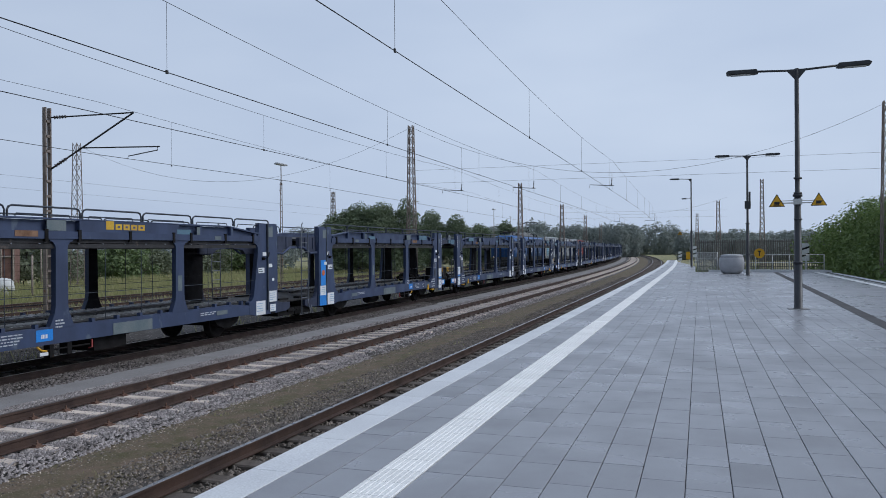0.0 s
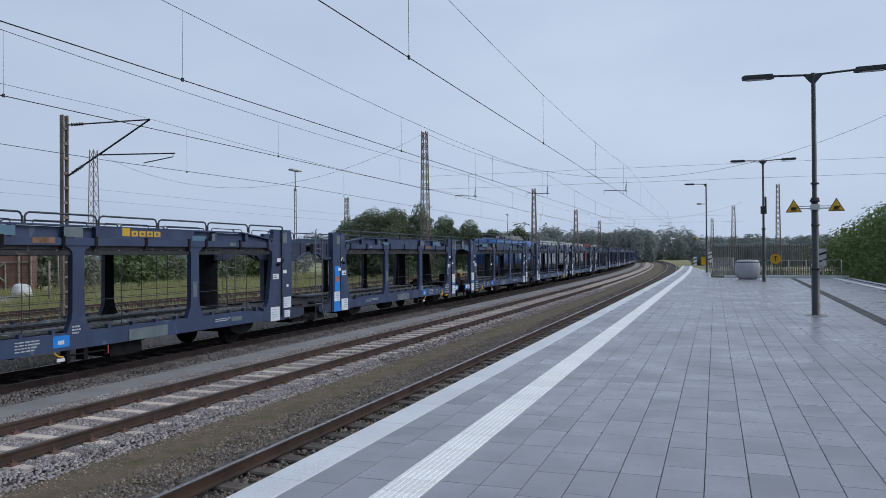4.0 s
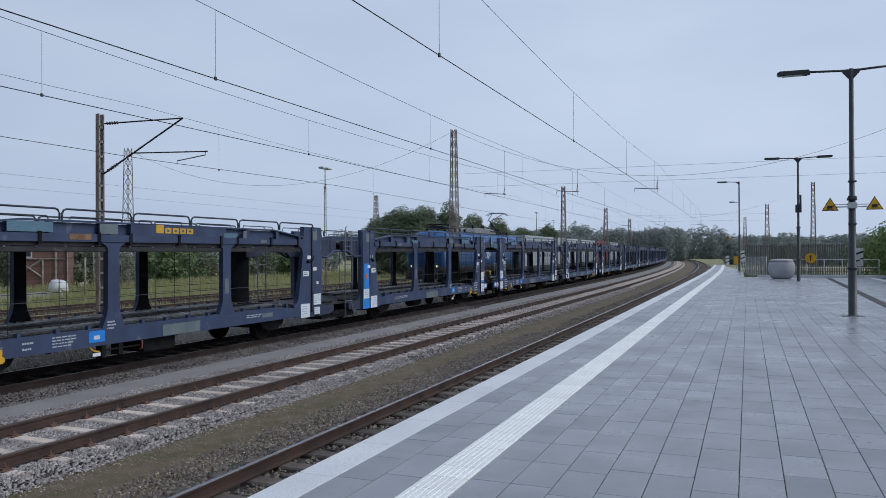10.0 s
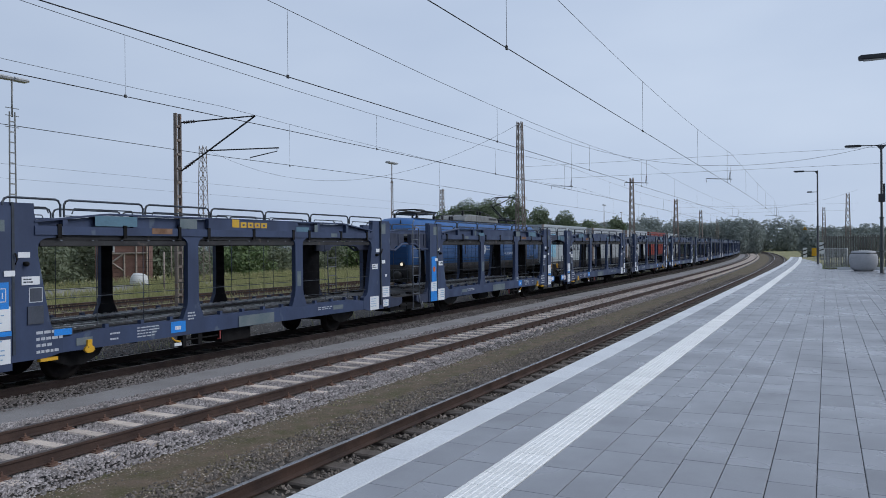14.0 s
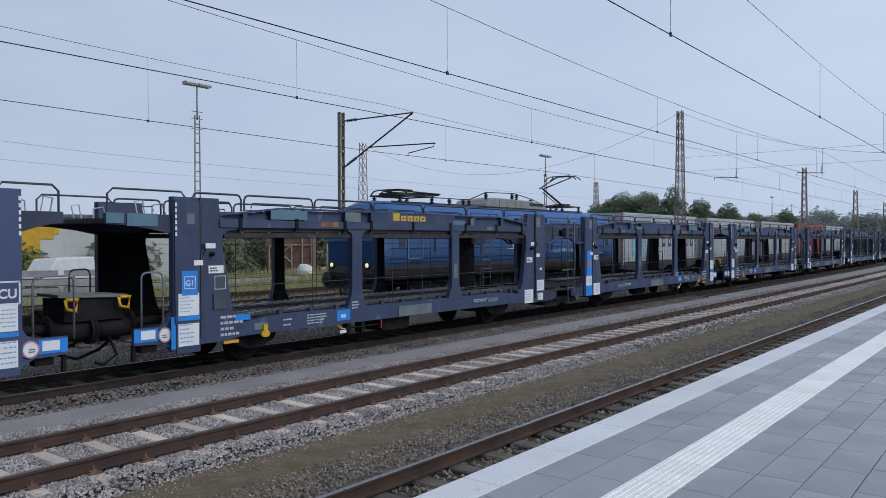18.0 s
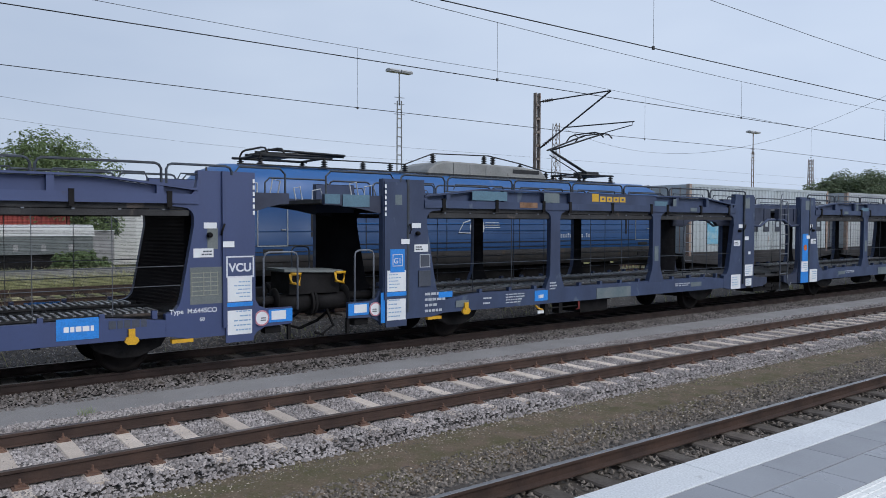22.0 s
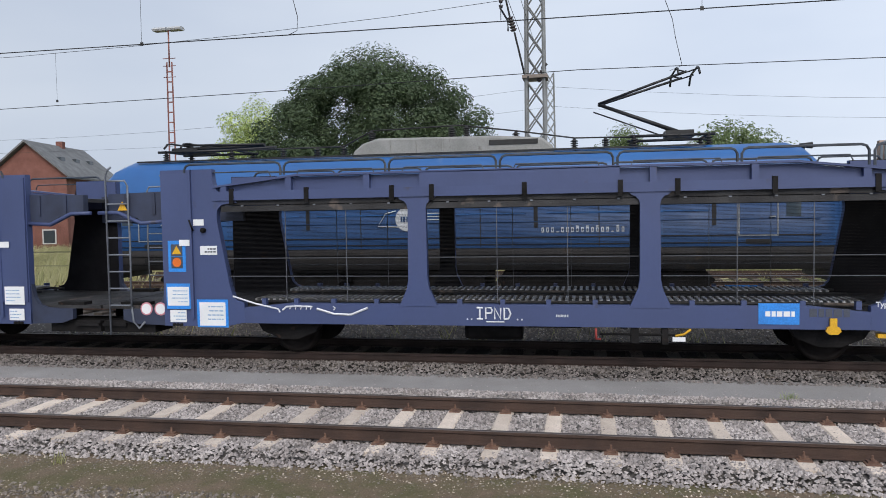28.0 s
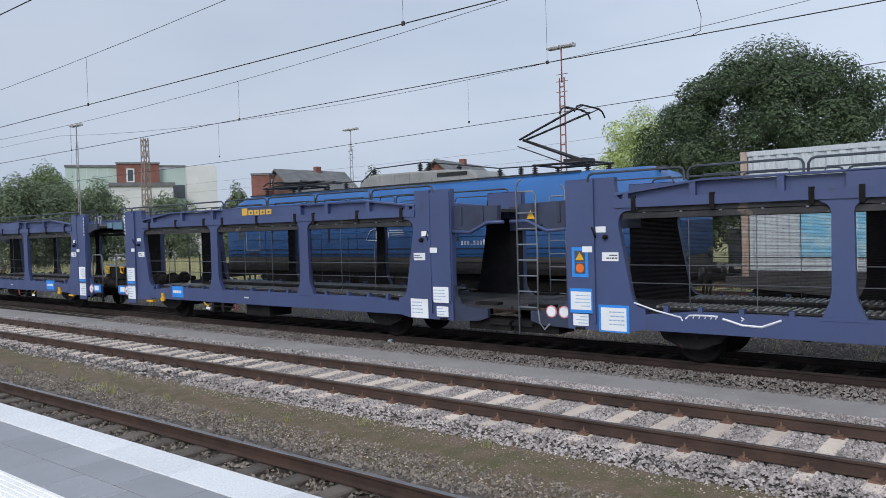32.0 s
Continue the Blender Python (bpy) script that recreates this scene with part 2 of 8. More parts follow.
M_SLEEPER = surf("pale_concrete_sleeper", (0.66, 0.565, 0.49), (0.54, 0.455, 0.39), 0.9, size=0.4, bump=0.3, grain=50, vary=0.18)
M_SLEEPER_OLD = surf("brown_sleeper", (0.13, 0.11, 0.095), (0.085, 0.07, 0.06), 0.9, size=0.3, bump=0.4, grain=30, vary=0.25)
M_SLAB = surf("grey_paving_slab", (0.256, 0.263, 0.287), (0.232, 0.238, 0.259), 0.34, size=1.2, bump=0.05, grain=90, vary=0.045, mottle=0.88, spots=(0.17, 0.172, 0.185), spot_amount=0.22, spot_size=0.8)
M_SLAB_I = surf("grey_paving_slab_far", (0.256, 0.263, 0.287), (0.232, 0.238, 0.259), 0.34, size=1.2, bump=0.05, grain=90, vary=0.045, mottle=0.88, island=True, spots=(0.17, 0.172, 0.185), spot_amount=0.22, spot_size=0.8)
M_JOINT = surf("slab_joint", (0.07, 0.07, 0.075), (0.05, 0.05, 0.052), 0.95)
M_EDGE = surf("white_platform_edge", (0.72, 0.74, 0.76), (0.64, 0.66, 0.69), 0.6, size=1.2, bump=0.1, grain=70, vary=0.05, spots=(0.42, 0.43, 0.44), spot_amount=0.12, spot_size=0.15)
M_TACTILE = surf("white_ribbed_tile", (0.88, 0.885, 0.87), (0.81, 0.815, 0.80), 0.6, size=0.8, bump=0.1, grain=60, vary=0.06, spots=(0.4, 0.4, 0.39), spot_amount=0.1, spot_size=0.1)
M_CONC = surf("grey_concrete", (0.36, 0.36, 0.36), (0.26, 0.26, 0.26), 0.85, size=1.0, bump=0.3, grain=30, spots=(0.15, 0.14, 0.13), spot_amount=0.2, spot_size=0.4)
M_GRASS = surf("trackside_grass", (0.27, 0.25, 0.115), (0.18, 0.19, 0.075), 0.95, size=6, bump=0.8, grain=12, spots=(0.38, 0.33, 0.18), spot_amount=0.45, spot_size=2.5)

# ---- the line of the tracks: straight here, bending away in the distance ----
TRACKS = {1: 4.67, 2: 0.0, 3: -4.6, 4: -11.2, 5: -17.0, 6: -21.6}


def bend(y):
    return -((y - 50.0) ** 2) / 3400.0 if y > 50 else 0.0


def slope(y):
    return -(y - 50.0) / 1700.0 if y > 50 else 0.0


def on_track(x, y, z=0.0):
    """The pose at x metres beside the middle of track 2, y metres along it."""
    return pose(x + bend(y), y, z, 0, 0, math.degrees(math.atan(-slope(y))))


STEPS = [-170, -120, -90, -60, -40, -20, 0, 20, 40, 50] + list(range(60, 340, 12)) + [345]


def swept(bm, prof, steps=STEPS, closed=True, mats=None):
    """Draw an outline in x, z along the line of the tracks."""
    rows = [[bm.verts.new((x + bend(y), y, z)) for x, z in prof] for y in steps]
    n = len(prof)
    for a, b in zip(rows, rows[1:]):
        for i in range(n if closed else n - 1):
            f = bm.faces.new((a[i], a[(i + 1) % n], b[(i + 1) % n], b[i]))
            if mats:
                f.material_index = mats[i]
    if closed:
        bm.faces.new(rows[0][::-1])
        bm.faces.new(rows[-1])


# the ground is one sheet that reaches the horizon
bm = bmesh.new()
gx = [-4000, -900, -300, -120, -60, -40, 30, 60, 200, 900, 4000]
gy = [-4000, -900, -300, -100, 0, 100, 200, 300, 400, 900, 4000]
gv = [[bm.verts.new((x, y, -0.62 if -60 < x < 40 else -0.9)) for x in gx] for y in gy]
for a, b in zip(gv, gv[1:]):
    for i in range(len(gx) - 1):
        bm.faces.new((a[i], a[i + 1], b[i + 1], b[i]))
ground = whole("ground", bm, M_GRASS, "rough green and yellow trackside grassland", "ground", kind="structure")

# beds: stone under the tracks, soil and a cinder path between them
bm = bmesh.new()
swept(bm, [(5.9, -0.6), (5.9, -0.24), (3.35, -0.23), (2.95, -0.32), (2.95, -0.6)])
whole("track_bed_1", bm, M_BED_DARK, "dark brown old stone bed of the platform track", "track bed", kind="structure")
bm = bmesh.new()
swept(bm, [(3.1, -0.6), (3.1, -0.30), (2.2, -0.27), (1.15, -0.29), (1.15, -0.6)])
whole("soil_strip", bm, M_SOIL, "brown mossy soil strip with small stones between tracks", "soil", kind="structure")
bm = bmesh.new()
swept(bm, [(1.42, -0.6), (1.38, -0.31), (1.15, -0.205), (0.72, -0.215), (0.55, -0.195), (-0.55, -0.195), (-0.72, -0.215), (-1.2, -0.20), (-1.75, -0.23), (-2.1, -0.3), (-2.1, -0.6)])
whole("track_bed_2", bm, M_BALLAST, "light grey crushed stone bed of the middle track", "track bed", kind="structure")
bm = bmesh.new()
swept(bm, [(-1.9, -0.6), (-1.9, -0.245), (-3.3, -0.225), (-3.3, -0.6)])
whole("cinder_path", bm, M_CESS, "grey cinder walkway between two tracks", "path", kind="structure")
bm = bmesh.new()
swept(bm, [(-3.15, -0.6), (-3.15, -0.24), (-3.4, -0.19), (-3.75, -0.172), (-6.3, -0.20), (-7.2, -0.33), (-7.4, -0.62)])
whole("track_bed_3", bm, M_BED_SHADE, "dark stone bed under the parked car carriers", "track bed", kind="structure")
for k in (4, 5, 6):
    bm = bmesh.new()
    c = TRACKS[k]
    swept(bm, [(c + 2.3, -0.63), (c + 1.6, -0.24), (c - 1.6, -0.24), (c - 2.3, -0.63)])
    whole("track_bed_%d" % k, bm, M_BALLAST if k == 4 else M_GRASS, "overgrown bed of a yard track" if k > 4 else "worn stone bed of a yard track", "track bed", kind="structure")

# rails: flat foot, web and worn head
RAIL = [(-0.07, -0.155), (0.07, -0.155), (0.07, -0.14), (0.012, -0.125), (0.012, -0.045), (0.034, -0.035), (0.034, -0.004), (0.026, 0.0), (-0.026, 0.0), (-0.034, -0.004), (-0.034, -0.035), (-0.012, -0.045), (-0.012, -0.125), (-0.07, -0.14)]
RAIL_MATS = [0, 0, 0, 0, 0, 0, 1, 1, 1, 0, 0, 0, 0, 0]
for k, c in TRACKS.items():
    for s in (-0.7525, 0.7525):
        bm = bmesh.new()
        swept(bm, [(c + s + u, w) for u, w in RAIL], mats=RAIL_MATS)
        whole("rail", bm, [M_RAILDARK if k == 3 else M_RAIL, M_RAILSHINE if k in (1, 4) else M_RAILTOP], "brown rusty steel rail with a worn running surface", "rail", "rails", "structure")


def sleeper_mesh(name, mat, half=1.18, wide=0.105, waist=0.0):
    bm = bmesh.new()
    prof = [(-wide, -0.30), (-wide, -0.185), (-wide + 0.02, -0.165), (wide - 0.02, -0.165), (wide, -0.185), (wide, -0.30)]
    prism(bm, [(u, w) for u, w in prof], -half, half, "x")
    return mesh(name, bm, mat)


# ---- fastenings: ribbed plate, two clips and bolts ----
def fastening_mesh():
    bm = bmesh.new()
    box(bm, -0.18, 0.18, -0.075, 0.075, -0.166, -0.150)
    for s in (-1, 1):
        box(bm, s * 0.105 - 0.035, s * 0.105 + 0.035, -0.05, 0.05, -0.15, -0.128)
        lathe(bm, [(0.020, -0.13), (0.020, -0.105), (0.012, -0.10), (0.012, -0.07)], Matrix.Translation((s * 0.11, 0, 0)), 6, False)
    return mesh("rail_fastening", bm, surf("rusty_fastening", (0.20, 0.115, 0.08), (0.11, 0.06, 0.045), 0.8, 0.1, size=0.1, bump=0.2))


SL = sleeper_mesh("sleeper", M_SLEEPER)
SL_OLD = sleeper_mesh("old_sleeper", M_SLEEPER_OLD, 1.25, 0.125)
FAST = fastening_mesh()
sleepers_near = thing("sleeper_row", "row of pale concrete sleepers in grey stone", "sleepers", kind="structure")
sleepers_old = thing("sleeper_row_old", "row of dark old sleepers beside the platform", "sleepers", kind="structure")
PITCH = 0.665


def add_piece(name, me, parent, m):
    ob = bpy.data.objects.new(name, me)
    scene.collection.objects.link(ob)
    ob.parent, ob.matrix_basis = parent, m
    return ob


def stack(me, poses):
    """All copies of one mesh as plain arrays, for a joined piece of stuff."""
    co = np.array([v.co[:] for v in me.vertices])
    me.calc_loop_triangles()
    tri = np.array([t.vertices[:] for t in me.loop_triangles])
    V, F = [], []
    for i, m in enumerate(poses):
        a = np.array(m)
        V.append(co @ a[:3, :3].T + a[:3, 3])
        F.append(tri + i * len(co))
    return np.concatenate(V), np.concatenate(F)


rest, fast_rest, rest_old = [], [], []
for i in range(-180, 500):
    y = -0.56 + i * PITCH
    m = on_track(random.uniform(-0.01, 0.01), y + random.uniform(-0.012, 0.012), random.uniform(-0.006, 0.004))
    near = -40 < y < 62
    if near:
        add_piece("sleeper", SL, sleepers_near, m)
    else:
        rest.append(m)
    for s in (-0.7525, 0.7525):
        if -13 < y < 22:
            add_piece("rail_fastening", FAST, sleepers_near, m @ pose(s, 0, 0))
        elif near:
            fast_rest.append(m @ pose(s, 0, 0))
    m = on_track(TRACKS[1] + random.uniform(-0.02, 0.02), y + 0.2 + random.uniform(-0.02, 0.02), random.uniform(-0.012, 0.0))
    if -40 < y < 62:
        add_piece("sleeper", SL_OLD, sleepers_old, m)
    else:
        rest_old.append(m)
    for k in (3, 4, 5, 6):
        rest_old.append(on_track(TRACKS[k], y, -0.01))
many("distant_sleepers", *stack(SL, rest), M_SLEEPER, "pale concrete sleepers further along the track", category="sleepers")
many("distant_old_sleepers", *stack(SL_OLD, rest_old), M_SLEEPER_OLD, "dark worn sleepers of the other tracks", category="sleepers")
many("distant_fastenings", *stack(FAST, fast_rest), M_RAIL, "rusty rail fastenings further along", category="fastenings")


# ---- loose stones of the beds ----
def stones(count, xr, yr, zf, size, mat, name, label, seed):
    rng = np.random.default_rng(seed)
    base = np.array([(1, 0, -0.15), (-1, 0, -0.15), (0, 1, -0.15), (0, -1, -0.15), (0.15, 0.1, 1)], float)
    tri = np.array([(0, 2, 4), (2, 1, 4), (1, 3, 4), (3, 0, 4)])
    x = rng.uniform(*xr, count)
    y = rng.uniform(*yr, count)
    z = np.array([zf(a) for a in x])
    s = rng.uniform(size[0], size[1], (count, 1, 1)) * rng.uniform(0.6, 1.3, (count, 5, 1)) * np.array([1, 1, 0.75])
    v = base[None] * s
    a = rng.uniform(0, 6.28, count)
    b = rng.uniform(-0.55, 0.55, count)
    c, d = np.cos(a), np.sin(a)
    v = np.stack([v[..., 0] * c[:, None] - v[..., 1] * d[:, None], v[..., 0] * d[:, None] + v[..., 1] * c[:, None], v[..., 2]], -1)
    c, d = np.cos(b), np.sin(b)
    v = np.stack([v[..., 0], v[..., 1] * c[:, None] - v[..., 2] * d[:, None], v[..., 1] * d[:, None] + v[..., 2] * c[:, None]], -1)
    v += np.stack([x, y, z], -1)[:, None]
    f = (tri[None] + (np.arange(count) * 5)[:, None, None]).reshape(-1, 3)
    return many(name, v.reshape(-1, 3), f, mat, label, category="stones")


def bed2(x):
    a = abs(x)
    return -0.19 + 0.012 * (0.95 < a < 1.35) - max(0.0, x - 1.2) * 0.3


stones(120000, (-1.95, 1.5), (-14, 18), bed2, (0.014, 0.036), M_STONE, "ballast_stones", "loose light grey crushed stones", 3)
stones(9000, (-1.95, 1.5), (-30, -14), bed2, (0.02, 0.05), M_STONE, "ballast_stones", "loose light grey crushed stones", 14)
stones(28000, (-1.95, 1.5), (18, 60), bed2, (0.02, 0.05), M_STONE, "ballast_stones", "loose light grey crushed stones", 4)
stones(30000, (2.7, 5.7), (-22, 30), lambda x: -0.205 if x > 3.5 else -0.205 - (3.5 - x) * 0.16, (0.016, 0.046), M_STONE_DARK, "dark_ballast_stones", "loose dark brown stones of the platform track", 5)
stones(22000, (1.25, 3.1), (-20, 26), lambda x: -0.283, (0.007, 0.024), M_STONE_DARK, "soil_pebbles", "small stones scattered on mossy soil", 6)
stones(20000, (1.2, 3.2), (-18, 18), lambda x: -0.281, (0.005, 0.02), M_GRIT, "soil_pebbles", "pale grit scattered on mossy soil", 9)
stones(14000, (1.3, 3.2), (18, 75), lambda x: -0.283, (0.014, 0.034), M_STONE_DARK, "soil_pebbles", "small stones scattered on mossy soil", 16)
stones(12000, (2.8, 5.7), (30, 70), lambda x: -0.205, (0.025, 0.05), M_STONE_DARK, "dark_ballast_stones", "loose dark brown stones of the platform track", 17)
stones(12000, (2.35, 3.2), (-20, 26), lambda x: -0.275, (0.014, 0.034), M_STONE_DARK, "soil_pebbles", "dark stones at the edge of the mossy soil", 18)
stones(26000, (-3.8, -3.0), (-26, 36), lambda x: -0.158 if x < -3.45 else -0.158 - (x + 3.45) * 0.16, (0.016, 0.04), M_STONE_MID, "cess_stones", "grimy grey stones along the far track", 7)
stones(14000, (-13.0, -7.3), (-14, 20), lambda x: -0.235 if -12.9 < x < -9.5 else -0.33, (0.02, 0.05), M_STONE_DARK, "yard_stones", "grey crushed stones of the next track", 10)
stones(9000, (-6.6, -3.9), (-26, 30), lambda x: -0.185, (0.018, 0.042), M_STONE_SHADE, "dark_ballast_stones", "dark stones under the parked wagons", 12)
stones(4500, (-3.1, -1.9), (-26, 36), lambda x: -0.237, (0.005, 0.016), M_STONE, "path_pebbles", "small pebbles on the cinder walkway", 8)

# ---- the platform ----
ZP = 0.854
platform = thing("platform", "long wet grey slab platform with white edge and tactile strip", "platform", kind="structure")
PY0, PY1, PXR = -70.0, 55.0, 17.8


def plat_steps(a, b):
    return [a] + [y for y in range(-60, 110, 10) if a < y < b] + [b]


bm = bmesh.new()
swept(bm, [(6.34, -0.6), (6.34, ZP - 0.012), (PXR, ZP - 0.012), (PXR, -0.6)], plat_steps(PY0, PY1))
part("platform_body", bm, M_JOINT, platform)
bm = bmesh.new()
tip = plat_steps(PY1, 106.0)
rows = []
for y in tip:
    w = 9.25 - max(0, y - 72) * 0.075
    rows.append([bm.verts.new((x + bend(y), y, z)) for x, z in ((6.34, -0.6), (6.34, ZP - 0.004), (w, ZP - 0.004), (w, -0.6))])
for a, b in zip(rows, rows[1:]):
    for i in range(3):
        bm.faces.new((a[i], a[i + 1], b[i + 1], b[i]))
bm.faces.new(rows[-1])
part("platform_tip", bm, M_SLAB, platform)
bm = bmesh.new()
swept(bm, [(6.38, -0.6), (6.38, ZP - 0.16), (6.44, ZP - 0.16), (6.44, -0.6)], plat_steps(PY0, 106.0))
part("platform_wall", bm, M_CONC, platform)


def slab_mesh(name, mat, w, l, h=0.03):
    bm = bmesh.new()
    a, b, c = w / 2 - 0.0026, l / 2 - 0.0016, 0.004
    lo = [bm.verts.new((x, y, -h)) for x, y in ((-a, -b), (a, -b), (a, b), (-a, b))]
    mi = [bm.verts.new((x, y, -c)) for x, y in ((-a, -b), (a, -b), (a, b), (-a, b))]
    hi = [bm.verts.new((x, y, 0)) for x, y in ((c - a, c - b), (a - c, c - b), (a - c, b - c), (c - a, b - c))]
    for p, q in ((lo, mi), (mi, hi)):
        for i in range(4):
            bm.faces.new((p[i], p[(i + 1) % 4], q[(i + 1) % 4], q[i]))
    bm.faces.new(hi)
    return mesh(name, bm, mat)


def tactile_mesh(name, mat):
    bm = bmesh.new()
    box(bm, -0.168, 0.168, -0.148, 0.148, -0.03, -0.001)
    for i in range(7):
        x = -0.144 + i * 0.048
        prism(bm, [(x - 0.017, -0.001), (x - 0.012, 0.003), (x + 0.012, 0.003), (x + 0.017, -0.001)], -0.148, 0.148, "y")
    return mesh(name, bm, mat)


SLAB, SLAB_I = slab_mesh("slab", M_SLAB, 0.31, 0.62), slab_mesh("slab_far", M_SLAB_I, 0.31, 0.62)
EDGE = slab_mesh("edge_slab", M_EDGE, 0.325, 1.0, 0.16)
TACT = tactile_mesh("tactile_tile", M_TACTILE)
far_s, far_t, far_e = [], [], []
cols = int((PXR - 0.34 - 7.585) / 0.31)
for j in range(cols):
    x = 7.585 + 0.155 + j * 0.31
    y = PY0 + 0.31 + random.choice((0.0, 0.16, 0.31, 0.47))
    while y < PY1 - 0.3:
        m = pose(x, y, ZP + random.uniform(-0.0008, 0.0008), random.uniform(-0.03, 0.03), random.uniform(-0.05, 0.05), 0)
        if 3.9 < y < 10.5 and x < 14 and abs(x - 9.5) * 0.6 < y + 1:
            add_piece("paving_slab", SLAB, platform, m)
        else:
            far_s.append(m)
        y += 0.62
y = PY0 + 0.31
while y < 105:
    for x, off in ((6.775, 0.0), (7.087, 0.2)):
        m = on_track(x, y + off, ZP + random.uniform(-0.0008, 0.0008))
        if -7 < y < 12:
            add_piece("paving_slab", SLAB, platform, m)
        else:
            far_s.append(m)
    y += 0.62
y = PY0 + 0.15
while y < 105:
    m = on_track(7.413, y, ZP + 0.001)
    if -4 < y < 30:
        add_piece("tactile_tile", TACT, platform, m)
    else:
        far_t.append(m)
    y += 0.30
y = PY0 + 0.5
while y < 105.5:
    m = on_track(6.455, y, ZP + 0.002)
    add_piece("edge_slab", EDGE, platform, m)
    if y < PY1 - 0.5:
        far_e.append(pose(PXR - 0.21, y, ZP + 0.002))
    y += 1.0
for y in np.arange(PY0, PY1 - 0.3, 0.3):
    far_t.append(pose(PXR - 1.1, float(y) + 0.15, ZP + 0.003))
many("far_slabs", *stack(SLAB_I, far_s), M_SLAB_I, "grey paving slabs further along the platform", parent=platform)
many("far_tactile_tiles", *stack(TACT, far_t), M_TACTILE, "white ribbed tiles further along the platform", parent=platform)
many("far_edge_slabs", *stack(EDGE, far_e), M_EDGE, "white edge slabs of the platform's other side", parent=platform)

# ---- car carrier wagons ----
M_BLUE = surf("wagon_blue", (0.047, 0.068, 0.165), (0.040, 0.058, 0.142), 0.5, size=1.5, bump=0.02, grain=25, spots=(0.042, 0.047, 0.085), spot_amount=0.2, spot_size=0.5, stretch=(1, 1, 0.6), mottle=0.94)
M_BLUE_OLD = surf("faded_wagon_blue", (0.036, 0.057, 0.122), (0.027, 0.041, 0.088), 0.6, size=0.8, bump=0.04, grain=25, spots=(0.08, 0.108, 0.155), spot_amount=0.28, spot_size=0.4, stretch=(1, 1, 0.6), mottle=0.92)
# near-black colour that paints the shade inside the wagons
M_INNER_SHADE = surf("shaded_inner_face", (0.010, 0.010, 0.013), (0.006, 0.006, 0.008), 0.85, spec=0.15, size=0.6, bump=0.1)
M_NOTE = surf("faded_blue_print", (0.30, 0.46, 0.66), (0.25, 0.40, 0.6), 0.6, bump=0.0)
M_HANDRAIL = surf("thin_grey_rail", (0.11, 0.12, 0.14), (0.075, 0.08, 0.095), 0.5, 0.1, size=0.3, bump=0.02)
M_LADDER = surf("grey_ladder_steel", (0.20, 0.22, 0.26), (0.14, 0.155, 0.18), 0.5, 0.2, size=0.3, bump=0.05)
M_DARK = surf("dark_underframe", (0.013, 0.012, 0.013), (0.007, 0.0068, 0.007), 0.8, spec=0.2, size=0.5, bump=0.2, grain=30, spots=(0.035, 0.022, 0.017), spot_amount=0.25, spot_size=0.25)
M_DECK = surf("worn_dark_deck", (0.042, 0.042, 0.045), (0.024, 0.024, 0.027), 0.7, 0.2, size=0.8, bump=0.3, grain=30, spots=(0.11, 0.09, 0.08), spot_amount=0.3, spot_size=0.4)
M_HOOP = surf("dark_painted_tube", (0.045, 0.06, 0.085), (0.03, 0.035, 0.045), 0.5, 0.1, size=0.3, bump=0.05)
M_WHITE = surf("white_decal", (0.74, 0.76, 0.78), (0.66, 0.68, 0.70), 0.5, size=0.5, bump=0.0, mottle=0.95)
M_DECALBLUE = surf("bright_blue_decal", (0.02, 0.26, 0.78), (0.02, 0.22, 0.66), 0.5, size=0.5, bump=0.0)
M_INK = surf("dark_ink", (0.06, 0.07, 0.10), (0.05, 0.06, 0.08), 0.6, bump=0.0)
M_PALE = surf("pale_marking", (0.55, 0.58, 0.62), (0.42, 0.45, 0.50), 0.6, bump=0.0, spots=(0.2, 0.22, 0.3), spot_amount=0.25, spot_size=0.03)
M_PATCH = surf("pale_repair_patch", (0.10, 0.20, 0.27), (0.08, 0.16, 0.23), 0.55, size=0.6, bump=0.03)
M_PATCHGREY = surf("grey_repair_patch", (0.16, 0.19, 0.20), (0.11, 0.15, 0.17), 0.6, size=0.5, bump=0.03)
M_RUSTRED = surf("dull_red_paint", (0.30, 0.04, 0.035), (0.2, 0.03, 0.03), 0.6, bump=0.02)
M_RUST = surf("bare_rust", (0.26, 0.15, 0.09), (0.16, 0.085, 0.05), 0.85, size=0.3, bump=0.3, grain=40)
M_YELLOW = surf("yellow_paint", (0.75, 0.42, 0.02), (0.6, 0.32, 0.02), 0.5, size=0.3, bump=0.05, spots=(0.2, 0.12, 0.05), spot_amount=0.2, spot_size=0.1)
M_GOLD = surf("yellow_lettering", (0.68, 0.42, 0.03), (0.55, 0.33, 0.03), 0.5, bump=0.0, spots=(0.3, 0.22, 0.06), spot_amount=0.15, spot_size=0.06)
M_PINK = surf("pink_ring_decal", (0.62, 0.25, 0.30), (0.5, 0.2, 0.26), 0.5, bump=0.0)
M_ORANGE = surf("orange_sign", (0.75, 0.16, 0.02), (0.65, 0.13, 0.02), 0.5, bump=0.0)
M_SPRAY = surf("white_spray_paint", (0.75, 0.77, 0.82), (0.65, 0.68, 0.75), 0.7, bump=0.0)
M_GUARD = surf("greenish_plate", (0.18, 0.20, 0.20), (0.14, 0.16, 0.16), 0.6, bump=0.05)
M_WHEEL = surf("brown_wheel_steel", (0.018, 0.014, 0.013), (0.011, 0.009, 0.009), 0.8, 0.1, spec=0.2, size=0.3, bump=0.1)

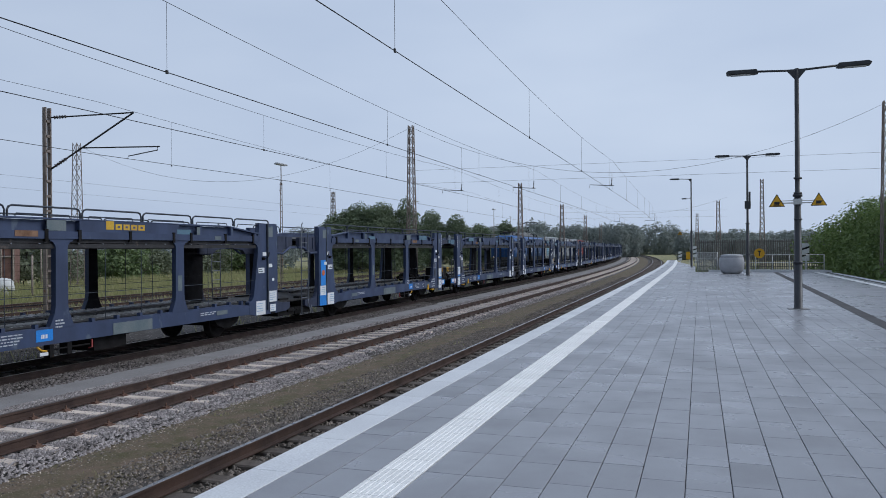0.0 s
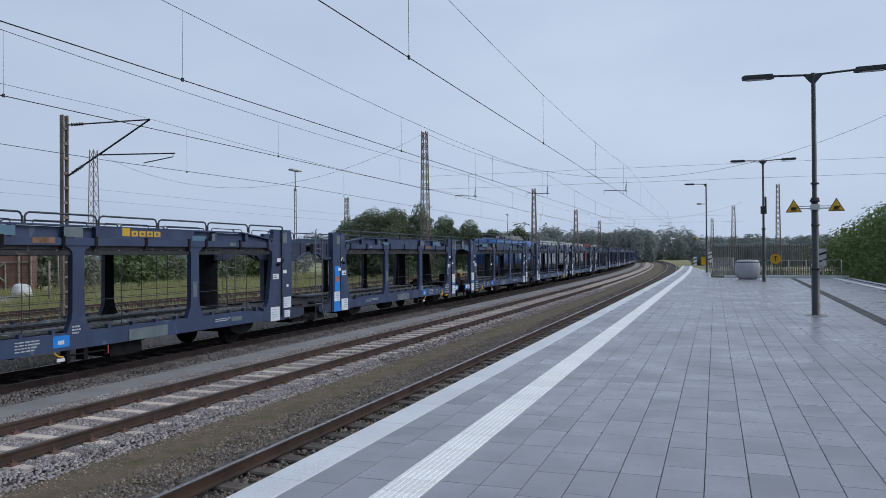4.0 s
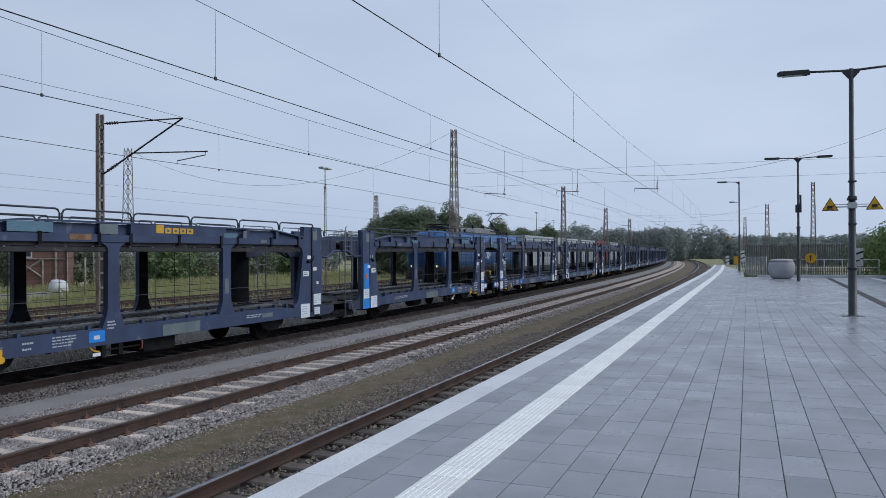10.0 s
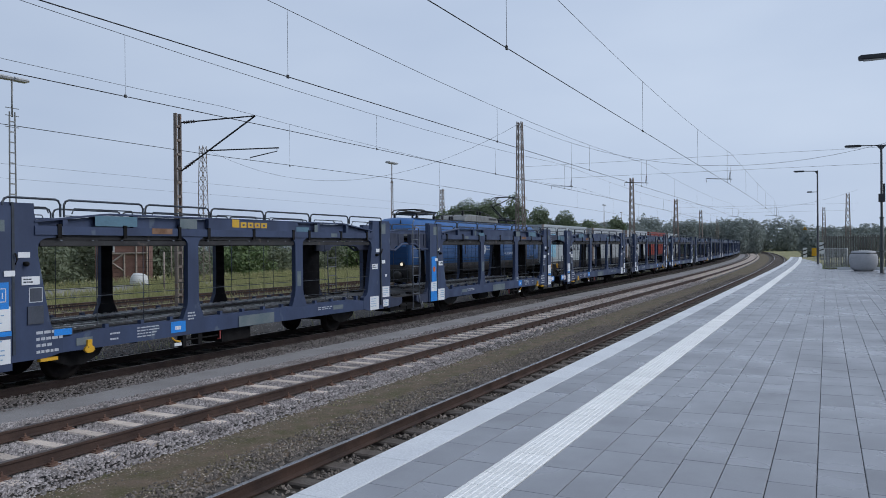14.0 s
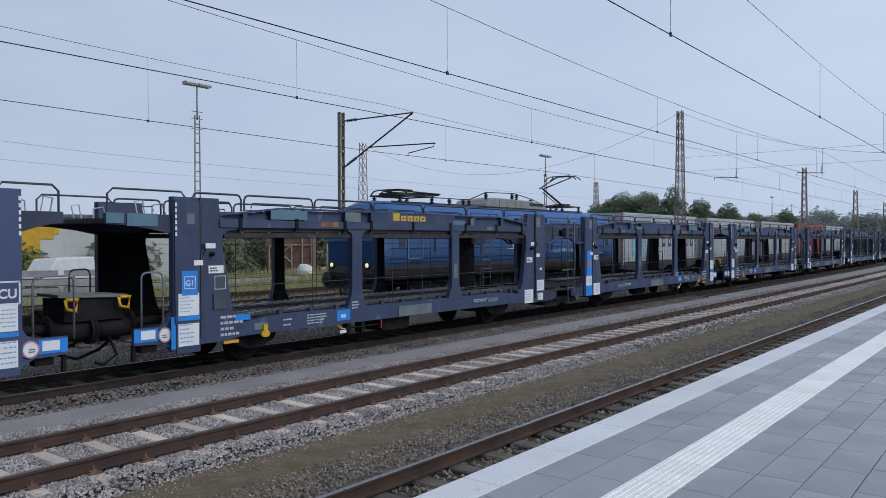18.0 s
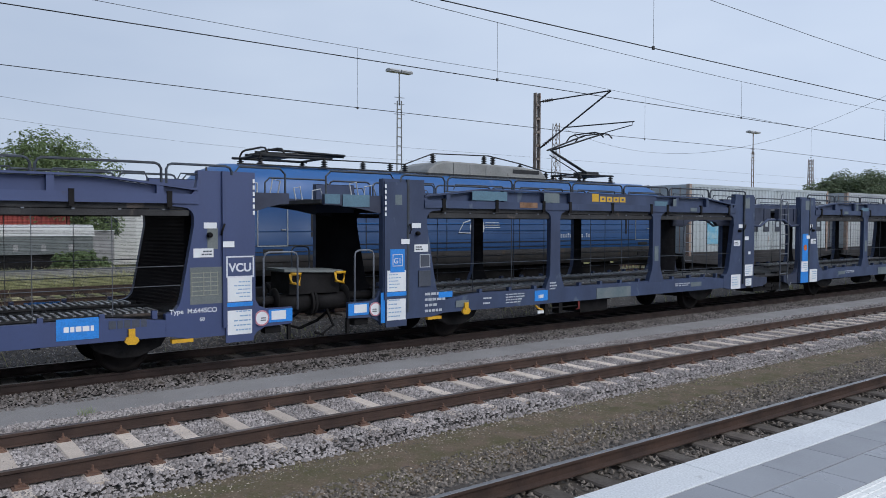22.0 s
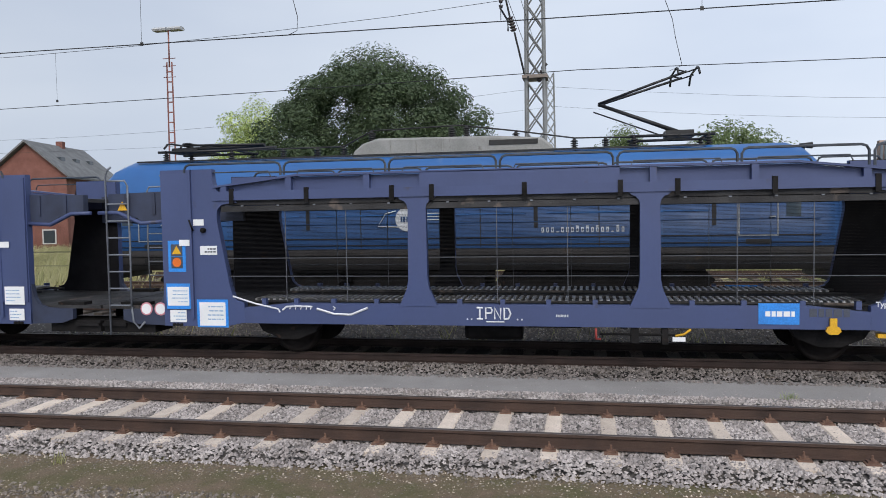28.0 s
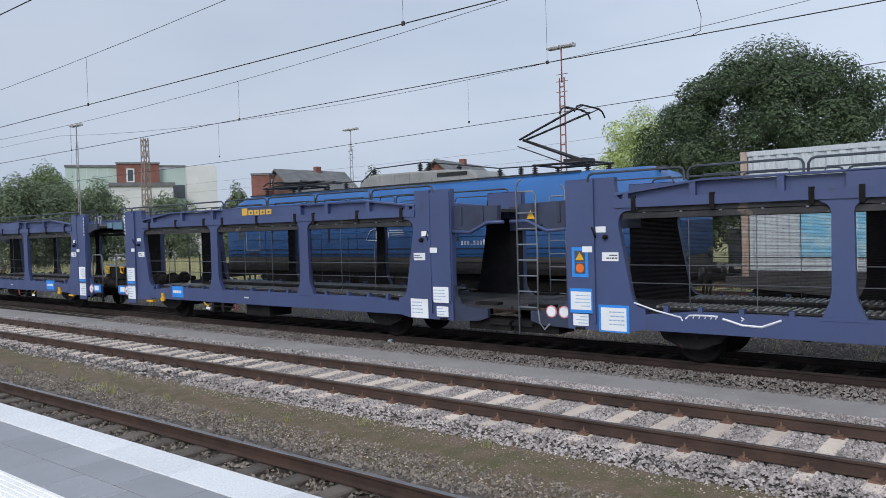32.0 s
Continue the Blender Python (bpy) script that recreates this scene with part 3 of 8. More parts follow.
M_TREAD = surf("bright_worn_tread", (0.58, 0.58, 0.59), (0.44, 0.44, 0.44), 0.4, 0.6, size=0.4, bump=0.1)
M_JOINTBEAM = surf("grimy_blue_beam", (0.028, 0.038, 0.075), (0.02, 0.026, 0.05), 0.6, size=0.6, bump=0.05, mottle=0.9)
HL = 13.32   # length of a half wagon, y from the coupling end
HW = 1.46    # half its width


def text_mesh(s, size, mat, bold=0.0):
    cu = bpy.data.curves.new("text", "FONT")
    cu.body, cu.size, cu.extrude, cu.offset = s, size, 0.001, bold
    cu.align_x = "CENTER"
    ob = bpy.data.objects.new("text", cu)
    me = bpy.data.meshes.new_from_object(ob)
    bpy.data.objects.remove(ob)
    me.materials.append(mat)
    return me


def plate(name, parent, mat, y, z, w, h, side=1, out=0.012, label="", x=None):
    """A thin flat panel on the wagon's side, its middle at y, z."""
    x = HW if x is None else x
    bm = bmesh.new()
    a, b = (x, x + out) if side > 0 else (-x - out, -x)
    box(bm, a, b, y - w / 2, y + w / 2, z - h / 2, z + h / 2)
    return part(name, bm, mat, parent, label)


def bars(name, parent, y, z, w, h, rows, side=1, x=None, mat=None, fill=0.8, seed=1, label="", gap=0.5):
    """Unreadable small writing as plain bars."""
    x = (HW + 0.013) if x is None else x
    rng = random.Random(seed)
    bm = bmesh.new()
    for i in range(rows):
        zc = z + h / 2 - (i + 0.5) * h / rows
        t = h / rows * (1 - gap)
        u = y - w / 2
        while u < y - w / 2 + w * fill * rng.uniform(0.6, 1):
            l = min(rng.uniform(0.07, 0.22) * w, y + w / 2 - u)
            if l < 0.012:
                break
            a = (x, x + 0.003) if side > 0 else (-x - 0.003, -x)
            box(bm, *a, u, u + l, zc - t / 2, zc + t / 2)
            u += l + 0.04 * w
    return tagged(part(name, bm, mat or M_INK, parent), label or "small printed lines", kind="stuff")


def lettering(name, s, size, mat, parent, y, z, side=1, x=None, bold=0.0, label=""):
    me = text_mesh(s, size, mat, bold)
    ob = part(name, me, mat, parent, label)
    x = (HW + 0.014) if x is None else x
    ob.matrix_basis = Matrix.Translation((x * side, y, z)) @ Euler((radians(90), 0, radians(90 * side))).to_matrix().to_4x4()
    return ob


def shade_inner(bm, s):
    """Give the faces that look into the wagon the second material, which paints their shade."""
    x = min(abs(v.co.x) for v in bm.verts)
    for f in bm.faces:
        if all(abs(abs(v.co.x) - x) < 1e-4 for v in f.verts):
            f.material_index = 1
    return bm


def arc(cy, cz, r, a0, a1, n=5):
    return [(cy + r * math.cos(radians(a0 + (a1 - a0) * i / n)), cz + r * math.sin(radians(a0 + (a1 - a0) * i / n))) for i in range(n + 1)]


POSTS = (4.80, 8.61)


def half_wagon(name, label, blue, old, m):
    """One half of a twin car carrier; y runs from the coupling end to the ladder end."""
    w = thing(name, label, "car carrier wagon", "parked car carrier train", m=m)
    for s in (1, -1):
        xo, xi = s * HW, s * (HW - 0.14)
        # sole bar, deeper in the middle
        bm = bmesh.new()
        prism(bm, [(0.0, 0.58), (1.1, 0.58), (1.5, 0.62), (HL - 1.5, 0.62), (HL - 1.1, 0.58), (HL, 0.58), (HL, 0.80), (HL - 1.2, 0.86), (HL - 2.4, 0.98), (2.4, 0.98), (1.2, 0.86), (0, 0.80)], xi, xo - s * 0.004)
        sole = part("sole_bar", bm, blue, w)
        # end panels with a leaning inner edge and a curved shoulder
        for e in (0, 1):
            f = (lambda y: y) if e == 0 else (lambda y: HL - y)
            bm = bmesh.new()
            outline = [(0.0, 0.56), (0.0, 3.36), (1.0, 3.36), (1.0, 3.22), *arc(1.38, 3.22, 0.38, 180, 262, 4), (1.45, 2.76), *arc(1.25, 2.56, 0.18, 90, 180, 4), (1.07, 2.45), (1.29, 1.25), (1.33, 1.12), (1.41, 1.03), (1.55, 0.985), (1.55, 0.63), (1.2, 0.56)]
            prism(bm, [(f(u), v) for u, v in outline], xi, xo)
            pan = part("end_panel", shade_inner(bm, s), [blue, M_INNER_SHADE], w)
            bm = bmesh.new()
            box(bm, *sorted((xo, xo + s * 0.035)), *sorted((f(0.02), f(0.55))), 0.98, 3.30)
            part("cover_plate", bm, blue, pan)
            bm = bmesh.new()
            box(bm, *sorted((xi, xi - s * 0.006)), *sorted((f(0.01), f(0.99))), 2.72, 3.35)
            part("inner_plate", bm, blue, pan)
            bm = bmesh.new()
            box(bm, *sorted((xo, xo + s * 0.05)), *sorted((f(0.55), f(0.60))), 0.7, 3.36)
            part("edge_strip", bm, M_HOOP if old else blue, pan)
            bm = bmesh.new()
            lathe(bm, [(0.045, 0), (0.045, 0.07), (0.02, 0.1)], Matrix.Translation((xo, f(0.82), 2.28)) @ Euler((0, radians(90 * s), 0)).to_matrix().to_4x4(), 8)
            part("lock_knob", bm, M_DARK, pan)
            bm = bmesh.new()
            tube(bm, [(xo + s * 0.03, f(0.62), 2.28), (xo + s * 0.09, f(0.62), 2.36), (xo + s * 0.09, f(0.58), 2.47)], 0.018)
            part("latch", bm, M_DARK, pan)
        # posts flaring to the foot and head
        for yc in POSTS:
            bm = bmesh.new()
            prism(bm, [(yc - 0.33, 0.94), (yc + 0.33, 0.94), (yc + 0.19, 1.25), (yc + 0.165, 1.4), (yc + 0.155, 2.6), *arc(yc + 0.315, 2.6, 0.16, 180, 100, 3)[1:], (yc + 0.33, 2.8), (yc - 0.33, 2.8), *arc(yc - 0.315, 2.6, 0.16, 80, 0, 3)[:-1], (yc - 0.155, 2.6), (yc - 0.165, 1.4), (yc - 0.19, 1.25)], xi + s * 0.02, xo + s * 0.006)
            part("post", shade_inner(bm, s), [blue, M_INNER_SHADE], w)
        # upper beam and the girder over it, falling towards both ends
        bm = bmesh.new()
        box(bm, *sorted((xi - s * 0.02, xo + s * 0.03)), 1.0, HL - 1.0, 2.80, 2.96)
        part("upper_beam", shade_inner(bm, s), [blue, M_INNER_SHADE], w)
        bm = bmesh.new()
        prism(bm, [(1.05, 2.94), (1.05, 3.02), (2.6, 3.19), (HL - 2.6, 3.19), (HL - 1.05, 3.02), (HL - 1.05, 2.94)], xi, xi + s * 0.05)
        gird = part("upper_girder", bm, blue, w)
        bm = bmesh.new()
        for a, b in (((1.0, 3.02), (2.6, 3.20)), ((2.6, 3.20), (HL - 2.6, 3.20)), ((HL - 2.6, 3.20), (HL - 1.0, 3.02))):
            prism(bm, [a, b, (b[0], b[1] + 0.035), (a[0], a[1] + 0.035)], xi - s * 0.03, xo + s * 0.02)
        part("top_flange", bm, blue, gird)
        for i, y in enumerate((1.62, 3.22, 4.75, 9.48, 10.89, 12.1)):
            bm = bmesh.new()
            box(bm, *sorted((xi + s * 0.03, xo + s * 0.01)), y - 0.055, y + 0.055, 2.94, 3.0 + min(0.2, 0.1 * min(y - 0.6, HL - 0.6 - y)))
            part("stiffener", bm, blue, gird)
        bm = bmesh.new()
        box(bm, *sorted((xi + s * 0.04, xo + s * 0.02)), 5.27, 8.55, 2.95, 3.215)
        part("name_board", bm, blue, gird)
        # straps over the beam
        for y in (1.48, 2.94, 4.38, 5.26, 6.79, 8.34, 9.03, 10.55, 11.94):
            bm = bmesh.new()
            box(bm, *sorted((xo, xo + s * 0.05)), y - 0.04, y + 0.04, 2.74, 3.0)
            part("strap", bm, M_DARK, w)
        # railing hoops along the upper deck
        for i in range(7):
            a = 1.60 + (i - 1) * 1.885 if i else 0.42
            b = a + 1.82 if i else 1.52
            bm = bmesh.new()
            za, zb = (3.03 + min(0.2, 0.12 * max(0, v - 0.7)) if v < HL / 2 else 3.03 + min(0.2, 0.12 * max(0, HL - 0.7 - v)) for v in (a, b))
            zt = 3.45
            tube(bm, [(xo, a, za), (xo, a, zt - 0.09), (xo, a + 0.035, zt - 0.025), (xo, a + 0.1, zt), (xo, b - 0.1, zt), (xo, b - 0.035, zt - 0.025), (xo, b, zt - 0.09), (xo, b, zb)], 0.022, 5)
            part("railing_hoop", bm, M_HOOP, w)
            bm = bmesh.new()
            tube(bm, [(xo - s * 0.05, a + 0.2, 3.2), (xo - s * 0.05, a + 0.25, 3.3), (xo - s * 0.05, b - 0.25, 3.3), (xo - s * 0.05, b - 0.2, 3.2)], 0.013, 5)
            part("kick_rail", bm, M_HOOP, w)
        # wire screens and hand cables between the posts
        for a, b in ((1.22, 4.6), (4.94, 8.43), (8.77, 12.1)):
            bm = bmesh.new()
            xs = s * (HW - 0.07)
            n_w, r_w = (72, 0.0017) if not old else (9, 0.002)
            for k in range(n_w):
                z = 1.06 + (2.66 - 1.06) * k / (n_w - 1)
                box(bm, xs - 0.003, xs + 0.003, a, b, z - r_w, z + r_w)
            tagged(part("wire_screen", bm, M_DARK, w), "fine dark horizontal wires", kind="stuff")
            bm = bmesh.new()
            for k in range(1, 3):
                y = a + (b - a) * k / 3
                box(bm, xs - 0.006, xs + 0.006, y - 0.006, y + 0.006, 1.0, 2.8)
            for z in (1.62, 1.22) if old else (1.77, 1.45):
                tube(bm, [(xs, a, z), (xs, b, z)], 0.008, 5)
            part("hand_rail", bm, M_HOOP if old else M_HANDRAIL, w)
            # the rolled-up screen under the beam, on small pale clips
            bm = bmesh.new()
            x0, x1 = sorted((xs - s * 0.03, xs + s * 0.035))
            box(bm, x0, x1, a - 0.08, b + 0.08, 2.60, 2.70)
            box(bm, x0 + 0.01, x1 - 0.01, a - 0.08, b + 0.08, 2.715, 2.80)
            roll = part("screen_roll", bm, M_DECK, w)
            for k in range(5):
                y = a + (b - a) * (k + 0.5) / 5
                bx("clip", M_LADDER, roll, *sorted((xs + s * 0.035, xs + s * 0.05)), y - 0.022, y + 0.022, 2.69, 2.712)
        for y in (1.72, 2.52, 3.38, 4.16, 5.67, 6.42, 7.18, 7.9, 9.35, 10.12, 10.8, 11.4):
            bm = bmesh.new()
            box(bm, *sorted((xo - s * 0.10, xo - s * 0.002)), y - 0.04, y + 0.04, 0.93, 1.06)
            part("stake", bm, blue, w)
    # decks
    bm = bmesh.new()
    prism(bm, [(0.0, 0.88), (0.9, 0.88), (2.2, 0.92), (HL - 2.2, 0.92), (HL, 0.88), (HL, 0.80), (0, 0.80)], -HW + 0.14, HW - 0.14)
    deck = part("lower_deck", bm, M_DECK, w)
    for s in (1, -1):
        for x in (0.45, 1.18):
            bm = bmesh.new()
            tube(bm, [(s * x, 1.3, 0.96), (s * x, 2.4, 0.99), (s * x, HL - 2.4, 0.99), (s * x, HL - 1.3, 0.96)], 0.03, 6)
            for i in range(14):
                y = 1.4 + i * 0.8
                box(bm, s * x - 0.02, s * x + 0.02, y - 0.02, y + 0.02, 0.88, 0.97)
            part("wheel_guide", bm, M_DECK, deck)
        bm = bmesh.new()
        for i in range(90 if not old else 45):
            y = 1.6 + i * (10.2 / (90 if not old else 45))
            box(bm, s * 0.5, s * 1.13, y - 0.026, y + 0.026, 0.985, 1.03)
        tagged(part("tread", bm, M_TREAD, deck), "ribbed steel wheel tread", kind="stuff")
    bm = bmesh.new()
    ov = 1.30 if old else 0.72
    prism(bm, [(-ov, 2.86), (-ov, 2.93), (1.0, 2.99), (3.0, 3.06), (HL - 3.0, 3.06), (HL - 1.0, 2.99), (HL, 2.93), (HL, 2.86), (HL - 3.0, 2.98), (3.0, 2.98)], -HW + 0.14, HW - 0.14)
    up = part("upper_deck", bm, M_DECK, w)
    for s in (1, -1):
        bm = bmesh.new()
        # its underside rises towards the tip
        prism(bm, [(0.4, 2.62), (0.05, 2.66), (-ov * 0.35, 2.76), (-ov * 0.7, 2.82), (-ov + 0.04, 2.83), (-ov + 0.04, 3.02), (0.4, 3.02)], s * 1.32, s * 1.40)
        part("overhang_beam", bm, M_JOINTBEAM, up)
        bm = bmesh.new()
        tube(bm, [(s * 1.36, 0.1 - ov, 3.0), (s * 1.36, 0.1 - ov, 3.36), (s * 1.36, 0.2 - ov, 3.46), (s * 1.36, 0.24, 3.46), (s * 1.36, 0.32, 3.36), (s * 1.36, 0.32, 3.2)], 0.02, 5)
        part("overhang_rail", bm, M_HOOP, up)
        bm = bmesh.new()
        tube(bm, [(s * 1.2, -0.55, 3.0), (s * 1.2, -0.60, 3.25), (s * 1.2, -0.45, 3.28), (s * 1.2, -0.40, 3.0)], 0.016, 5)
        part("wheel_chock", bm, M_PALE, up)
        bm = bmesh.new()
        tube(bm, [(s * 1.1, -0.2, 3.0), (s * 1.1, -0.2, 3.2), (s * 1.1, 0.0, 3.24), (s * 1.1, 0.08, 3.0)], 0.016, 5)
        part("wheel_chock", bm, M_PALE, up)
        # ladder-end supports
        bm = bmesh.new()
        prism(bm, [(HL - 0.3, 2.42), (HL + 0.42, 2.42), (HL + 0.6, 2.56), (HL + 1.12, 2.60), (HL + 1.12, 2.96), (HL - 0.3, 3.0)], s * 1.22, s * 1.36)
        jb = part("joint_beam", bm, M_JOINTBEAM, up)
        for q in (HL + 0.2, HL + 0.75):
            bx("beam_rib", M_JOINTBEAM, jb, *sorted((s * 1.36, s * 1.385)), q - 0.03, q + 0.03, 2.58, 2.96)
        bm = bmesh.new()
        tube(bm, [(s * 1.4, HL, 2.45), (s * 1.4, HL + 0.45, 2.42), (s * 1.4, HL + 0.9, 2.62), (s * 1.4, HL + 1.3, 2.62)], 0.04, 6)
        part("brace_pipe", bm, blue, up)
    bm = bmesh.new()
    box(bm, -1.3, 1.3, HL, HL + 1.36, 0.84, 0.9)
    part("joint_floor", bm, M_DECK, deck)
    for s in (1, -1):
        bm = bmesh.new()
        prism(bm, [(HL - 0.02, 0.56), (HL + 0.62, 0.58), (HL + 0.86, 0.66), (HL + 0.86, 0.84), (HL + 0.30, 0.86), (HL + 0.14, 0.92), (HL + 0.05, 1.06), (HL - 0.02, 1.4)], s * 1.32, s * 1.42)
        part("joint_sill", bm, M_JOINTBEAM, w)
        bm = bmesh.new()
        box(bm, *sorted((s * 0.7, s * 1.30)), HL + 0.3, HL + 1.34, 0.40, 0.62)
        box(bm, *sorted((s * 1.0, s * 1.36)), HL + 0.86, HL + 1.34, 0.52, 0.58)
        box(bm, *sorted((s * 1.05, s * 1.28)), HL + 0.45, HL + 1.0, 0.905, 0.96)
        part("joint_gear", bm, M_DARK, w)
    # running gear: two axles
    for ya in (2.05, 11.05):
        ax = part("axle", bmesh_tube([(-1.0, ya, 0.42), (1.0, ya, 0.42)], 0.08, 10), M_WHEEL, w)
        for s in (1, -1):
            bm = bmesh.new()
            mm = Matrix.Translation((s * 0.70, ya, 0.42)) @ Euler((0, radians(90 * s), 0)).to_matrix().to_4x4()
            lathe(bm, [(0.44, -0.02), (0.44, 0.01), (0.42, 0.02), (0.42, 0.12), (0.35, 0.125), (0.33, 0.09), (0.14, 0.07), (0.12, 0.13), (0.02, 0.14)], mm, 28)
            part("wheel", bm, M_WHEEL, ax)
            bm = bmesh.new()
            prism(bm, [(ya - 0.62, 0.62), (ya - 0.5, 0.44), (ya - 0.16, 0.30), (ya + 0.16, 0.30), (ya + 0.5, 0.44), (ya + 0.62, 0.62)], s * 0.98, s * 1.18)
            part("axle_box", bm, M_DARK, w)
    bm = bmesh.new()
    box(bm, -0.3, 0.3, 0.2, HL - 0.2, 0.5, 0.82)
    for y in (3.4, 5.2, 7.0, 9.2):
        box(bm, -1.2, 1.2, y - 0.06, y + 0.06, 0.56, 0.82)
    part("centre_sill", bm, M_DARK, w)
    bm = bmesh.new()
    box(bm, 0.5, 1.25, 5.9, 6.9, 0.30, 0.60)
    part("brake_box", bm, M_DARK, w)
    bm = bmesh.new()
    lathe(bm, [(0.16, -0.5), (0.18, -0.4), (0.18, 0.4), (0.16, 0.5)], Matrix.Translation((-0.8, 7.4, 0.46)) @ Euler((radians(90), 0, 0)).to_matrix().to_4x4(), 12)
    part("brake_tank", bm, M_DARK, w)
    for s in (1, -1):
        bm = bmesh.new()
        box(bm, *sorted((s * 1.2, s * 1.42)), 4.98, 5.10, 0.36, 0.6)
        tube(bm, [(s * 1.4, 4.3, 0.5), (s * 1.4, 5.6, 0.5)], 0.02)
        part("brake_lever", bm, M_DARK, w)
        bx("lever_post", M_DARK, w, *sorted((s * 1.25, s * 1.42)), 4.52, 4.62, 0.34, 0.6)
        bx("brake_label", M_WHITE, w, *sorted((s * 1.425, s * 1.44)), 4.26, 4.46, 0.40, 0.47, "small white brake label")
        bm = bmesh.new()
        tube(bm, [(s * 1.44, 4.42, 0.49), (s * 1.44, 4.28, 0.52), (s * 1.44, 4.18, 0.60)], 0.02)
        part("brake_tag", bm, M_YELLOW, w, "yellow brake handle")
        bm = bmesh.new()
        tube(bm, [(s * 1.42, 5.66, 0.60), (s * 1.42, 5.66, 0.42), (s * 1.42, 5.58, 0.42)], 0.022)
        part("release_handle", bm, M_RUSTRED, w, "dull red release handle")
    for s in (1, -1):
        bm = bmesh.new()
        tube(bm, [(s * 0.95, 0.02, 1.05), (s * 0.95, -0.55, 1.05)], 0.09, 10, 0.08)
        lathe(bm, [(0.1, 0), (0.23, 0.02), (0.23, 0.05), (0.1, 0.09)], Matrix.Translation((s * 0.95, -0.55, 1.05)) @ Euler((radians(90), 0, 0)).to_matrix().to_4x4(), 14)
        part("buffer", bm, M_DARK, w)
        # step with its grab rail at the coupling end, and corner board
        bm = bmesh.new()
        ga, gb = (-0.15, -0.58) if old else (-0.20, -0.86)
        tube(bm, [(s * 1.36, ga, 0.9), (s * 1.36, ga, 1.86), (s * 1.36, ga - 0.03, 1.93), (s * 1.36, ga - 0.10, 1.96), (s * 1.36, gb + 0.10, 1.96), (s * 1.36, gb + 0.03, 1.93), (s * 1.36, gb, 1.86), (s * 1.36, gb, 0.9)], 0.02, 6)
        part("grab_rail", bm, M_LADDER, w)
        bm = bmesh.new()
        prism(bm, [(0.02, 0.46), (-0.06, 0.56), (-0.22, 0.64), (-0.74, 0.66), (-0.74, 0.96), (-0.24, 0.96), (-0.10, 1.02), (0.02, 1.22)], s * 1.30, s * 1.38)
        part("corner_board", bm, blue, w)
        bm = bmesh.new()
        box(bm, s * 1.2 - 0.1, s * 1.2 + 0.1, -0.55, -0.25, 0.50, 0.62)
        box(bm, s * 1.3 - 0.03, s * 1.3 + 0.03, -0.74, -0.68, 0.36, 0.66)
        part("step", bm, M_DARK, w)
        plate("corner_sign", w, M_DECALBLUE, -0.51, 0.82, 0.46, 0.23, s, 0.01, "bright blue corner marking", 1.38)
        plate("corner_note", w, M_WHITE, -0.47, 0.83, 0.28, 0.16, s, 0.006, "", 1.391)
        bm = bmesh.new()
        lathe(bm, [(0.14, 0), (0.14, 0.012), (0.005, 0.012)], Matrix.Translation((s * 1.40, -0.14, 0.80)) @ Euler((0, radians(90 * s), 0)).to_matrix().to_4x4(), 20, False)
        dd = part("round_sign", bm, M_WHITE, w)
        bm = bmesh.new()
        for k in range(20):
            a0, a1 = k * math.pi / 10, (k + 1) * math.pi / 10
            x = s * 1.414
            v = [bm.verts.new((x, -0.14 + r * math.cos(q), 0.80 + r * math.sin(q))) for r, q in ((0.115, a0), (0.14, a0), (0.14, a1), (0.115, a1))]
            bm.faces.new(v)
        part("sign_ring", bm, M_PINK, dd)
        bars("sign_mark", dd, -0.14, 0.80, 0.14, 0.12, 3, s, 1.414, M_INK, seed=4)
        # signs on the panels
        plate("notice", w, M_WHITE, 0.30, 1.34, 0.44, 0.42, s, 0.004, "white notice with a drawing", HW + 0.036)
        bars("notice_print", w, 0.30, 1.34, 0.36, 0.32, 5, s, HW + 0.041, M_NOTE, seed=7, gap=0.72)
        plate("notice_band", w, M_DECALBLUE, 0.30, 1.08, 0.46, 0.07, s, 0.004, "", HW + 0.036)
        plate("notice", w, M_WHITE, 0.30, 0.80, 0.44, 0.48, s, 0.004, "white notice with lines of writing", HW + 0.03)
        bars("notice_print", w, 0.30, 0.80, 0.38, 0.4, 5, s, HW + 0.036, M_NOTE, seed=9, gap=0.72)
        plate("notice_foot", w, blue, 0.30, 0.74, 0.5, 0.62, s, 0.03, "", HW)
        plate("small_label", w, M_WHITE, 0.80, 2.44, 0.22, 0.10, s)
        plate("small_label", w, M_WHITE, 0.50, 2.12, 0.20, 0.10, s, 0.004, "", HW + 0.052)
        plate("small_label", w, M_WHITE, 0.92, 1.98, 0.34, 0.15, s)
        bars("label_print", w, 0.92, 1.98, 0.28, 0.1, 2, s, seed=11)
        plate("small_label", w, M_WHITE, HL - 0.72, 2.42, 0.20, 0.11, s)
        plate("small_label", w, M_WHITE, HL - 0.46, 2.06, 0.20, 0.11, s, 0.004, "", HW + 0.052)
        plate("small_label", w, M_WHITE, HL - 0.90, 1.92, 0.32, 0.16, s)
        bars("label_print", w, HL - 0.90, 1.92, 0.28, 0.1, 2, s, seed=13)
        plate("notice", w, M_WHITE, HL - 0.30, 1.10, 0.42, 0.34, s, 0.004, "white notice with a drawing", HW + 0.036)
        bars("notice_print", w, HL - 0.30, 1.10, 0.36, 0.26, 4, s, HW + 0.041, M_NOTE, seed=15, gap=0.72)
        plate("notice", w, M_WHITE, HL - 0.28, 0.74, 0.32, 0.22, s, 0.004, "", HW + 0.02)
